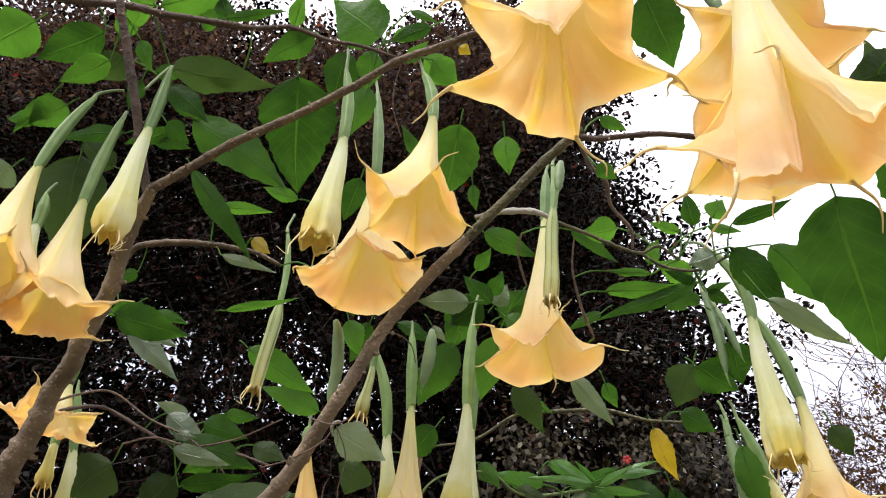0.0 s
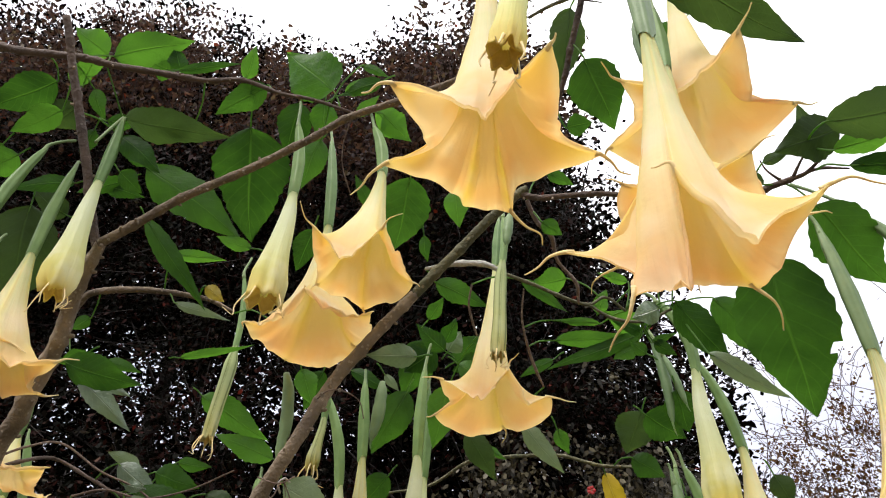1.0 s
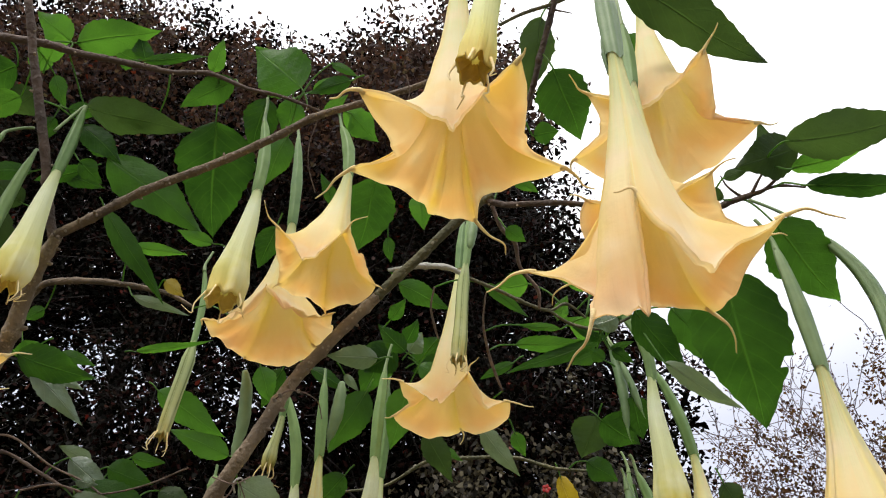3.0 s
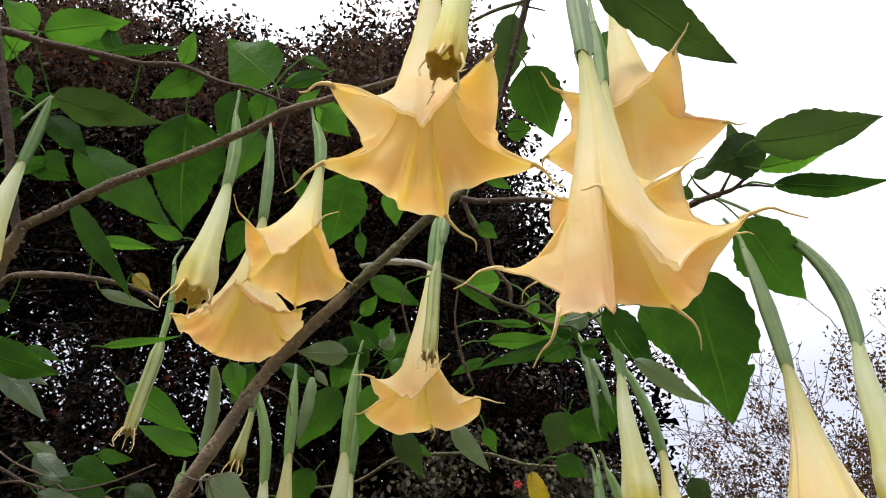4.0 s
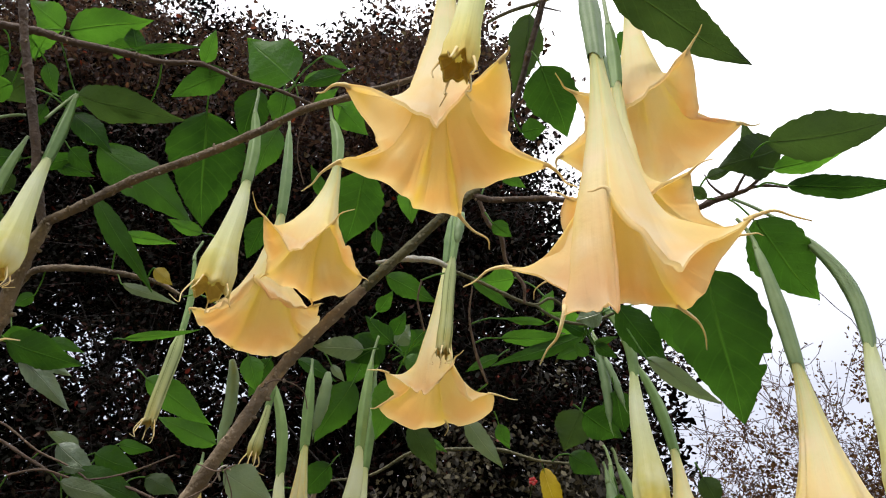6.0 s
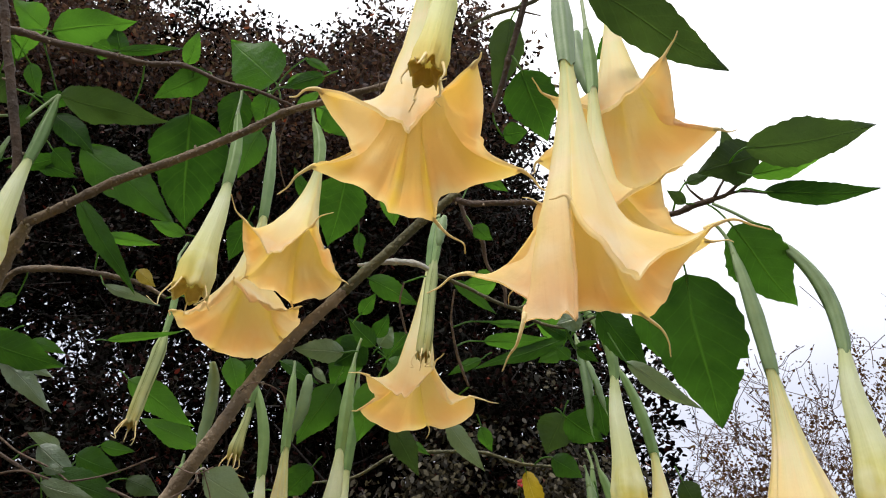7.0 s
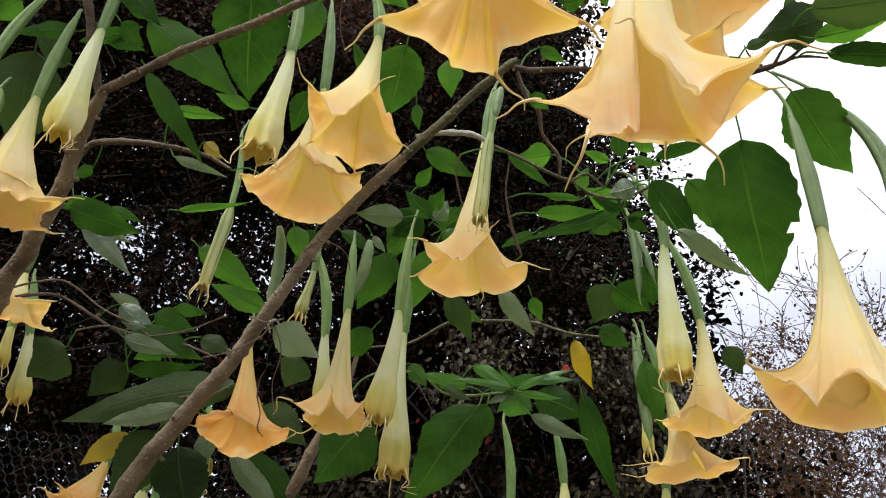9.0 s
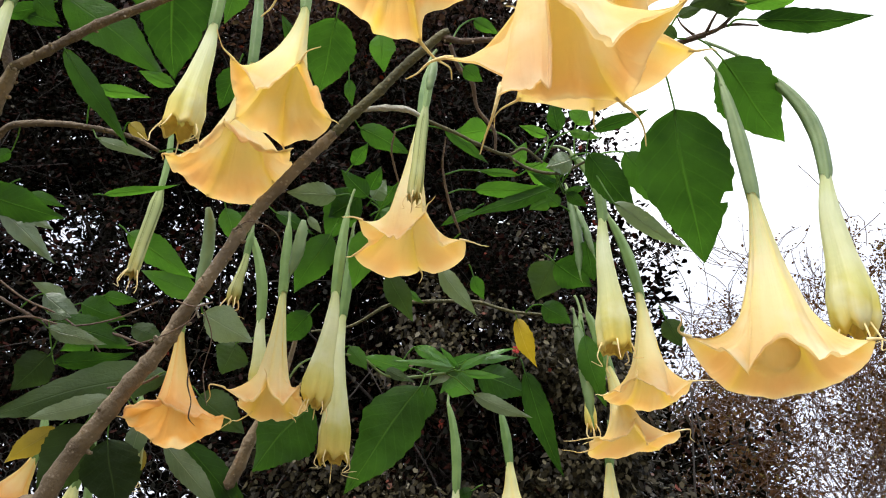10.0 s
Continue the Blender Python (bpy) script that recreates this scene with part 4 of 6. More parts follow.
srng = np.random.default_rng(77)
for line, thick in WOOD[:8]:
    span = np.linalg.norm(np.diff(line, axis=0), axis=1).sum()
    for j in range(int(span / 0.055)):
        k = int((j + srng.uniform(0.2, 0.8)) * len(line) / int(span / 0.055))
        if k < len(line):
            stub(line, thick, k, srng.uniform(0, 2 * math.pi), min(0.0062, thick[k] * 0.46) * srng.uniform(0.7, 1.2))
for c in (0, 3, 4):
    line, thick = WOOD[c]
    for k in range(9, len(line) - 6, 15):
        scar(line[k], thick[k] * srng.uniform(0.16, 0.28), (srng.uniform(-0.5, 0.9), -0.8, srng.uniform(-0.8, 0.2)))

# stems that reach the ground, and the high twig that carries the top flowers
branch([(-0.950, 1.300, 0.000), (-0.993, 1.355, 0.687), (-1.045, 1.422, 1.639), (-1.005, 1.385, 1.693)], [0.0435, 0.0385, 0.0335, 0.0314], BARK, 38)
branch([(-0.620, 1.220, 0.000), (-0.643, 1.338, 0.595), (-0.672, 1.482, 1.433), (-0.633, 1.444, 1.481)], [0.0417, 0.0369, 0.0320, 0.0309], BARK, 39)
branch([(-0.450, 1.350, 0.000), (-0.427, 1.498, 0.609), (-0.398, 1.678, 1.465), (-0.386, 1.663, 1.490)], [0.0326, 0.0289, 0.0251, 0.0240], BARK, 40)
branch([(0.136, 0.646, 2.397), (0.137, 0.581, 2.413), (0.112, 0.500, 2.384), (0.055, 0.423, 2.289), (0.014, 0.385, 2.210), (-0.027, 0.374, 2.177)], [0.0075, 0.0073, 0.0064, 0.0053, 0.0042, 0.0031], BARK, 41, "branch")
branch([(0.112, 0.500, 2.384), (0.135, 0.467, 2.331), (0.177, 0.461, 2.307), (0.224, 0.482, 2.359)], [0.0037, 0.0035, 0.0032, 0.0027], BARK, 42, "twig")

# flowers in the upper half
trumpet("peach trumpet flower with pointed lobes on the arching branch", (-0.222, 0.921, 2.353), (-0.196, 0.921, 2.252), (-0.211, 0.921, 2.028), 0.092, hang=(-0.241, 0.921, 2.407), throat=0.40, drop=0.24, seed=2, crimp=0.7,
        rim=[(53, 0.0861, 0.030), (96, 0.0677, 0.005), (129, 0.0999, 0.000), (159, 0.0939, -0.002), (178, 0.1152, 0.000), (207, 0.0981, -0.002), (243, 0.0937, 0.006), (281, 0.0652, 0.008), (325, 0.0746, 0.030), (369, 0.0446, -0.025)],
        spurs=[(39, 0.1286, 0.034), None, None, None, (320, 0.1149, 0.034)])
trumpet("fully opened peach trumpet flower behind another bloom", (-0.344, 1.072, 2.483), (-0.315, 1.072, 2.263), (-0.306, 1.072, 2.011), 0.11, hang=(-0.373, 1.056, 2.595), throat=0.36, drop=0.26, seed=3, spur=0.012, crimp=1.1,
        rim=[(2, 0.0725, 0.030), (33, 0.0761, -0.020), (84, 0.1147, 0.004), (112, 0.1072, 0.000), (147, 0.1225, 0.000), (178, 0.1152, -0.004), (230, 0.0878, 0.000), (265, 0.0962, 0.000), (289, 0.1110, 0.004), (319, 0.0966, -0.020)],
        spurs=[None, (94, 0.1224, 0.008), None, None, None])
trumpet("peach trumpet flower with a spent style hanging over it", (0.008, 1.203, 2.385), (0.005, 1.203, 2.280), (-0.007, 1.203, 1.964), 0.108, hang=(0.015, 1.203, 2.410), throat=0.30, drop=0.17, seed=4, crimp=0.6,
        rim=[(77, 0.0876, 0.020), (115, 0.0744, 0.004), (131, 0.1281, 0.006), (165, 0.1437, -0.002), (196, 0.1080, 0.000), (210, 0.1261, -0.002), (268, 0.1099, 0.012), (284, 0.0705, -0.020), (312, 0.0461, 0.045), (386, 0.0323, -0.022)],
        spurs=[(83, 0.1183, 0.024), (128, 0.1683, 0.010), (192, 0.1456, -0.012), (261, 0.1592, 0.016), (325, 0.0883, 0.049)])
trumpet("large peach star-shaped trumpet flower at the top", (-0.024, 0.556, 2.563), (-0.018, 0.556, 2.315), (-0.008, 0.556, 1.922), 0.125, hang=(-0.022, 0.562, 2.590), throat=0.29, drop=0.15, seed=5, crimp=0.7,
        rim=[(64, 0.1143, 0.020), (108, 0.0657, 0.000), (118, 0.1374, 0.015), (153, 0.0963, -0.002), (167, 0.1230, 0.000), (181, 0.1237, -0.002), (193, 0.1329, 0.000), (205, 0.0871, -0.002), (250, 0.1367, 0.010), (265, 0.0741, 0.005), (324, 0.1088, 0.030), (363, 0.0401, -0.020)],
        spurs=[(76, 0.1398, 0.024), (125, 0.2043, 0.019), 0, (200, 0.2068, 0.004), (244, 0.1861, 0.014), (325, 0.1201, 0.034)])
trumpet("large cream and peach trumpet flower with long spurs", (0.138, 0.439, 2.085), (0.143, 0.439, 1.943), (0.145, 0.439, 1.653), 0.085, hang=(0.140, 0.439, 2.274), throat=0.345, drop=0.22, seed=6, crimp=0.8, calyx=CALYX_PALE, r0=0.0085,
        rim=[(18, 0.0566, 0.035), (28, 0.0270, -0.047), (84, 0.0462, -0.046), (95, 0.0403, -0.015), (103, 0.0915, 0.014), (116, 0.0489, 0.008), (148, 0.0480, 0.006), (196, 0.0570, 0.012), (232, 0.0770, 0.004), (271, 0.0636, -0.006), (297, 0.1002, 0.026), (333, 0.0531, -0.030)],
        spurs=[(34, 0.0560, 0.039), (139, 0.0840, -0.046), (107, 0.1243, 0.005), 0, (225, 0.1287, -0.004), (288, 0.1403, 0.026)])
trumpet("peach trumpet flower half hidden behind a larger bloom", (0.207, 0.590, 2.211), (0.208, 0.590, 2.099), (0.201, 0.590, 1.843), 0.085, hang=(0.205, 0.592, 2.300), throat=0.28, drop=0.24, seed=19, crimp=0.6, r0=0.007,
        rim=[(74, 0.0709, 0.010), (116, 0.0679, 0.000), (151, 0.1230, 0.006), (173, 0.1054, 0.000), (197, 0.1146, 0.000), (227, 0.1052, 0.000), (268, 0.1215, 0.000), (295, 0.0695, 0.000), (321, 0.0795, 0.020), (378, 0.0423, -0.020)],
        spurs=[(75, 0.0896, 0.014), (154, 0.1849, 0.010), None, (268, 0.1452, 0.004), (319, 0.1061, 0.024)])
trumpet("peach trumpet flower against the bright sky", (0.275, 0.661, 2.601), (0.266, 0.661, 2.402), (0.265, 0.661, 2.094), 0.115, hang=(0.285, 0.661, 2.680), throat=0.33, drop=0.20, seed=7, crimp=0.6,
        rim=[(75, 0.1071, 0.020), (95, 0.0801, 0.000), (129, 0.1361, 0.010), (161, 0.1221, 0.000), (200, 0.1272, 0.000), (223, 0.1121, 0.000), (269, 0.1299, 0.015), (280, 0.0645, 0.010), (338, 0.0972, 0.040), (398, 0.0641, -0.030)],
        spurs=[(68, 0.1413, 0.024), (136, 0.1571, 0.014), (202, 0.1575, 0.004), (268, 0.1577, 0.019), (341, 0.1332, 0.044)])

# flowers at the left
trumpet("large peach trumpet flower close to the trunk", (-0.812, 1.002, 2.325), (-0.810, 1.004, 2.125), (-0.791, 1.019, 1.868), 0.117, (60, 130, 200, 275, 345), hang=(-0.810, 1.004, 2.339), throat=0.42, curl=0.3, seed=8)
trumpet("cream trumpet flower with its mouth turned down", (-0.844, 0.948, 2.319), (-0.862, 0.932, 2.138), (-0.851, 0.942, 1.890), 0.105, 30, hang=(-0.815, 0.972, 2.368), throat=0.42, curl=0.3, seed=9)
trumpet("small peach trumpet flower low on the trunk side", (-0.931, 1.343, 2.034), (-0.924, 1.348, 1.942), (-0.930, 1.344, 1.838), 0.117, (62, 134, 200, 290, 350), hang=(-0.926, 1.346, 2.050), throat=0.4, curl=0.3, seed=10)

# flowers of the lower tier
trumpet("ageing orange trumpet flower tangled in a dry tendril", (-0.427, 1.355, 1.866), (-0.424, 1.355, 1.835), (-0.391, 1.355, 1.642), 0.082, hang=(-0.429, 1.355, 1.885), throat=0.36, drop=0.22, seed=11, spur=0.02, crimp=0.9, outer=PETAL_OLD, lining=PETAL_OLD,
        rim=[(7, 0.0631, 0.018), (20, 0.1018, 0.000), (63, 0.0810, 0.004), (104, 0.0760, 0.000), (142, 0.1027, 0.000), (165, 0.1249, -0.004), (188, 0.1113, 0.000), (228, 0.0828, 0.000), (264, 0.0831, 0.006), (313, 0.0821, -0.016)],
        spurs=[None, None, None, None, (216, 0.1050, 0.010)])
trumpet("peach trumpet flower with a slender cream tube", (-0.252, 1.334, 2.065), (-0.239, 1.334, 1.924), (-0.224, 1.334, 1.677), 0.085, hang=(-0.256, 1.334, 2.093), throat=0.34, drop=0.22, seed=12, spur=0.02, crimp=0.7,
        rim=[(1, 0.0537, 0.030), (19, 0.0589, -0.014), (53, 0.0944, 0.014), (63, 0.0539, 0.000), (132, 0.0588, 0.000), (172, 0.0750, -0.003), (204, 0.0733, 0.000), (283, 0.0593, 0.000), (319, 0.0932, 0.012), (329, 0.0636, -0.018)],
        spurs=[None, (106, 0.1272, 0.018), (140, 0.1465, 0.004), None, None])
trumpet("peach trumpet flower in a hanging cluster", (0.389, 1.267, 2.087), (0.434, 1.267, 1.936), (0.443, 1.267, 1.728), 0.08, hang=(0.365, 1.267, 2.140), throat=0.34, drop=0.22, seed=13, spur=0.02, crimp=0.7,
        rim=[(53, 0.0375, 0.012), (83, 0.0590, -0.004), (112, 0.0811, 0.000), (142, 0.0899, 0.000), (165, 0.0920, 0.000), (193, 0.1082, 0.000), (217, 0.0976, 0.000), (255, 0.0666, 0.000), (282, 0.0723, 0.010), (289, 0.0309, -0.020)],
        spurs=[(89, 0.0354, 0.016), (117, 0.0985, 0.004), None, None, (276, 0.1089, 0.014)])
trumpet("peach trumpet flower low in a hanging cluster", (0.360, 1.371, 1.924), (0.391, 1.371, 1.828), (0.431, 1.371, 1.670), 0.08, hang=(0.349, 1.371, 1.962), throat=0.34, drop=0.24, seed=14, spur=0.02, crimp=0.7,
        rim=[(5, 0.0572, 0.020), (41, 0.0734, -0.012), (69, 0.0754, 0.008), (78, 0.0806, 0.000), (97, 0.0778, 0.000), (182, 0.0920, -0.003), (217, 0.1405, 0.000), (235, 0.1239, 0.000), (254, 0.1059, 0.008), (289, 0.0214, -0.012)],
        spurs=[None, (77, 0.1341, 0.012), (88, 0.1322, 0.004), None, (230, 0.2276, 0.012)])
trumpet("large cream trumpet flower on the outer twig", (0.464, 0.845, 2.049), (0.478, 0.845, 1.863), (0.475, 0.845, 1.599), 0.105, hang=(0.446, 0.845, 2.100), throat=0.36, drop=0.24, pouch=((0.486, 0.887, 1.629), 0.030, 0.026), seed=15, crimp=0.4, calyx=CALYX_PALE,
        rim=[(60, 0.0662, -0.036), (70, 0.0904, -0.004), (77, 0.1260, 0.012), (125, 0.0850, 0.000), (162, 0.1007, 0.000), (198, 0.1016, -0.004), (232, 0.1035, 0.000), (259, 0.0947, 0.000), (302, 0.1002, 0.012), (316, 0.0646, -0.010), (353, 0.0673, -0.026), (381, 0.0592, 0.006)],
        spurs=[0, (64, 0.1545, 0.016), 0, 0, (292, 0.1173, 0.016), 0])
trumpet("cream trumpet flower hanging at the bottom of the cluster", (0.427, 1.528, 1.736), (0.425, 1.529, 1.691), (0.425, 1.529, 1.440), 0.104, 0, hang=(0.428, 1.528, 1.761), throat=0.42, curl=0.3, seed=16)
trumpet("cream trumpet flower just opening below the leaf rosette", (0.221, 1.697, 1.825), (0.240, 1.695, 1.729), (0.253, 1.694, 1.520), 0.104, 0, hang=(0.197, 1.700, 1.901), throat=0.4, curl=0.3, seed=17)
trumpet("cream trumpet flower hanging below a dark leaf", (-0.668, 1.700, 1.683), (-0.653, 1.700, 1.595), (-0.635, 1.680, 1.363), 0.085, 20, hang=(-0.672, 1.700, 1.709), throat=0.44, curl=0.25, seed=19, outer=PETAL_OLD)
trumpet("orange trumpet flower near the ground of the trunk", (-0.748, 1.600, 1.722), (-0.732, 1.590, 1.639), (-0.755, 1.570, 1.520), 0.080, 10, hang=(-0.750, 1.600, 1.755), throat=0.44, curl=0.2, seed=18, outer=PETAL_OLD)

# spent flowers
wilted("thin green spent flower hanging over an open one", (0.016, 1.097, 2.302), (0.017, 1.097, 2.203), (0.009, 1.097, 1.979), 0.0130, hang=(0.028, 1.097, 2.340), seed=20, fray=0.7, end=0.85, body=0.8, mat=PETAL_GREEN)
wilted("spent trumpet flower with a browned mouth", (-0.367, 0.926, 2.367), (-0.346, 0.934, 2.213), (-0.350, 0.933, 1.962), 0.0289, hang=(-0.373, 0.923, 2.428), seed=21, end=0.9, mat=PETAL_PALE)
wilted("spent trumpet flower with a curled brown frill", (0.024, 0.422, 2.076), (0.023, 0.422, 2.019), (0.008, 0.423, 1.870), 0.0171, hang=(0.019, 0.422, 2.289), seed=22, end=0.95, body=0.7)
wilted("long thin spent flower with a dry open end", (-0.587, 1.397, 2.381), (-0.564, 1.407, 2.199), (-0.570, 1.405, 1.959), 0.0135, hang=(-0.581, 1.400, 2.434), seed=23, end=0.95, body=1.05, mat=PETAL_GREEN)
wilted("spent cream flower with a yellow frill beside the trunk", (-0.711, 0.932, 2.381), (-0.703, 0.938, 2.240), (-0.693, 0.946, 1.977), 0.0294, hang=(-0.730, 0.917, 2.302), seed=24, mat=PETAL_PALE)
wilted("spent folded flower hanging among the leaves", (-0.924, 1.049, 2.161), (-0.917, 1.055, 2.111), (-0.906, 1.064, 2.001), 0.0167, hang=(-0.918, 1.054, 2.195), seed=25, mat=PETAL_PALE)
wilted("spent yellow flower under an open bloom", (-0.986, 1.420, 1.955), (-0.962, 1.437, 1.862), (-0.953, 1.442, 1.759), 0.0167, hang=(-0.981, 1.423, 1.970), seed=26)
wilted("pale closed flower below an open bloom", (-0.972, 1.455, 1.975), (-0.945, 1.474, 1.868), (-0.915, 1.493, 1.701), 0.0241, hang=(-0.978, 1.452, 1.993), seed=27, mat=PETAL_PALE)
wilted("spent cream flower with loose threads", (-0.131, 1.301, 2.079), (-0.132, 1.301, 1.914), (-0.139, 1.300, 1.671), 0.0271, hang=(-0.124, 1.302, 2.138), seed=28, mat=PETAL_PALE)
wilted("spent tube flower with a ragged yellow end", (-0.134, 1.433, 2.115), (-0.130, 1.434, 1.932), (-0.114, 1.436, 1.617), 0.0290, hang=(-0.128, 1.434, 2.193), seed=29, mat=PETAL_PALE, end=0.95)
wilted("folded cream flower behind an open one", (-0.344, 1.386, 2.074), (-0.289, 1.401, 1.896), (-0.267, 1.406, 1.731), 0.0206, hang=(-0.367, 1.379, 2.110), seed=30, mat=PETAL_PALE)
wilted("small green spent flower with a frayed end", (-0.312, 1.300, 2.017), (-0.313, 1.300, 1.984), (-0.321, 1.298, 1.861), 0.0132, hang=(-0.316, 1.299, 2.043), seed=31, mat=PETAL_GREEN)
wilted("spent cream flower with a crimped mouth in the cluster", (0.305, 1.189, 2.175), (0.355, 1.178, 2.036), (0.363, 1.175, 1.754), 0.0283, hang=(0.268, 1.197, 2.198), seed=32, mat=PETAL_PALE, end=0.9)
wilted("thin spent flower behind the cluster", (0.366, 1.464, 1.972), (0.369, 1.463, 1.866), (0.379, 1.461, 1.719), 0.0121, hang=(0.355, 1.466, 2.013), seed=33)
wilted("spent trumpet flower on the outer twig", (0.547, 0.883, 2.119), (0.594, 0.854, 1.911), (0.584, 0.861, 1.652), 0.0294, hang=(0.483, 0.916, 2.213), seed=34, mat=PETAL_PALE, calyx=CALYX_PALE)
wilted("closed pale flower bud under the leaf rosette", (0.102, 1.713, 1.841), (0.128, 1.712, 1.668), (0.134, 1.712, 1.491), 0.0198, hang=(0.105, 1.713, 1.898), seed=35, mat=PETAL_PALE)
wilted("yellow spent flower near the trunk foot", (-0.655, 1.620, 1.644), (-0.648, 1.620, 1.590), (-0.654, 1.620, 1.512), 0.0260, hang=(-0.655, 1.620, 1.657), seed=36, end=0.9)
wilted("folded pale flower behind an ageing one", (-0.518, 1.500, 1.735), (-0.510, 1.500, 1.687), (-0.501, 1.500, 1.582), 0.0190, hang=(-0.521, 1.500, 1.753), seed=37, mat=PETAL_GREEN, body=0.8)

# buds and empty sheaths
sheath("slender grey-green bud hanging beside the branch", (-0.368, 1.187, 1.991), (-0.354, 1.192, 1.824), 0.0129, seed=41)
sheath("slender grey-green sheath hanging from a twig", (0.322, 1.323, 2.177), (0.338, 1.319, 1.984), 0.0117, hang=(0.316, 1.325, 2.205), seed=42)
sheath("slender grey-green sheath hanging from a twig", (0.334, 1.302, 2.125), (0.363, 1.295, 2.012), 0.0085, hang=(0.317, 1.307, 2.180), seed=43)
sheath("pale green sheath behind the large bloom", (0.230, 0.735, 2.415), (0.246, 0.730, 2.235), 0.0145, seed=44)
sheath("green sheath in the hanging cluster", (0.340, 1.380, 1.898), (0.361, 1.375, 1.709), 0.0146, hang=(0.333, 1.381, 1.937), seed=45)
sheath("green sheath beside an orange flower", (-0.643, 1.483, 1.803), (-0.598, 1.504, 1.671), 0.0122, seed=46)
sheath("thin green bud under a pale leaf", (-0.198, 1.218, 1.997), (-0.205, 1.216, 1.878), 0.0130, seed=47)
sheath("grey-green bud above the spent tube", (0.028, 1.045, 2.256), (0.022, 1.045, 2.181), 0.0108, seed=48)

# leaves, upper left
leaf((-0.752, 0.877, 2.510), (-0.588, 0.858, 2.534), 0.070, (0.41, -0.52, -0.75), LEAF, 1, root=(-0.788, 0.849, 2.466))
leaf((-0.763, 0.876, 2.512), (-0.830, 0.841, 2.554), 0.060, (0.36, -0.43, -0.83), LEAF_BRIGHT, 2, root=(-0.741, 0.856, 2.457))
leaf((-0.654, 0.927, 2.529), (-0.706, 0.911, 2.548), 0.058, (0.26, -0.35, -0.90), LEAF, 3, root=(-0.625, 0.875, 2.451))
leaf((-0.617, 0.895, 2.489), (-0.630, 0.866, 2.524), 0.040, (0.64, -0.49, -0.58), LEAF_BRIGHT, 4, root=(-0.607, 0.877, 2.449))
leaf((-0.477, 0.887, 2.451), (-0.457, 0.846, 2.500), 0.034, (0.49, -0.46, -0.75), LEAF_BRIGHT, 5, root=(-0.488, 0.883, 2.441))
leaf((-0.435, 0.895, 2.442), (-0.535, 0.931, 2.399), 0.054, (0.31, -0.62, -0.72), LEAF, 6, root=(-0.421, 0.890, 2.421))
leaf((-0.308, 0.902, 2.435), (-0.410, 0.886, 2.531), 0.110, (0.29, -0.63, -0.72), LEAF_BRIGHT, 7, root=(-0.290, 0.910, 2.393))
leaf((-0.609, 0.877, 2.464), (-0.484, 0.869, 2.474), 0.021, (0.34, -0.66, -0.68), LEAF_BRIGHT, 8, root=(-0.638, 0.873, 2.452))
leaf((-0.212, 0.877, 2.433), (-0.290, 0.895, 2.411), 0.032, (0.08, -0.79, -0.61), LEAF_BRIGHT, 9)
leaf((-0.729, 0.955, 2.418), (-0.512, 0.979, 2.390), 0.074, (0.32, -0.36, -0.88), LEAF_DARK, 10, root=(-0.741, 0.856, 2.457))
leaf((-0.719, 0.959, 2.366), (-0.640, 1.004, 2.313), 0.052, (0.58, -0.68, -0.45), LEAF_BRIGHT, 11, root=(-0.751, 0.867, 2.328))
leaf((-0.704, 1.053, 2.379), (-0.503, 1.147, 2.267), 0.094, (0.47, -0.73, -0.50), LEAF, 12)
leaf((-0.475, 0.966, 2.405), (-0.489, 1.156, 2.272), 0.152, (0.06, -0.71, -0.70), LEAF, 13, root=(-0.460, 0.886, 2.434))
leaf((-0.329, 0.961, 2.364), (-0.366, 1.021, 2.293), 0.056, (0.02, -0.75, -0.66), LEAF_BRIGHT, 14, root=(-0.310, 0.906, 2.398))
leaf((-0.391, 0.967, 2.481), (-0.418, 1.037, 2.398), 0.069, (0.13, -0.68, -0.72), LEAF, 15)
leaf((-0.341, 0.965, 2.483), (-0.350, 1.019, 2.420), 0.055, (0.18, -0.65, -0.74), LEAF_BRIGHT, 16)
leaf((-0.209, 0.917, 2.386), (-0.160, 0.948, 2.348), 0.053, (-0.04, -0.52, -0.85), LEAF_BRIGHT, 17, root=(-0.260, 0.917, 2.386))
leaf((-0.742, 1.067, 2.362), (-0.851, 1.086, 2.339), 0.033, (0.49, -0.58, -0.66), LEAF_BRIGHT, 18)
leaf((-0.791, 1.077, 2.350), (-0.706, 1.092, 2.332), 0.035, (0.46, -0.68, -0.58), LEAF_BRIGHT, 19)
leaf((-0.156, 0.991, 2.297), (-0.191, 1.111, 2.217), 0.102, (0.27, -0.69, -0.67), LEAF, 20)
leaf((-0.075, 1.019, 2.295), (-0.065, 1.065, 2.240), 0.049, (-0.15, -0.71, -0.69), LEAF_BRIGHT, 21)
leaf((-0.713, 1.133, 2.314), (-0.585, 1.253, 2.171), 0.045, (0.46, -0.73, -0.51), LEAF, 22)
leaf((-0.666, 1.202, 2.279), (-0.551, 1.210, 2.269), 0.028, (0.35, -0.64, -0.69), LEAF_BRIGHT, 23, root=(-0.698, 1.278, 2.235))
leaf((-0.485, 1.155, 2.257), (-0.558, 1.140, 2.275), 0.029, (0.29, -0.65, -0.70), LEAF_BRIGHT, 24)
leaf((-0.348, 1.092, 2.255), (-0.381, 1.144, 2.192), 0.053, (0.45, -0.63, -0.63), LEAF_BRIGHT, 25)
leaf((-0.850, 0.973, 2.474), (-0.914, 1.000, 2.442), 0.066, (0.50, -0.56, -0.66), LEAF_DARK, 26, root=(-0.819, 0.847, 2.469))
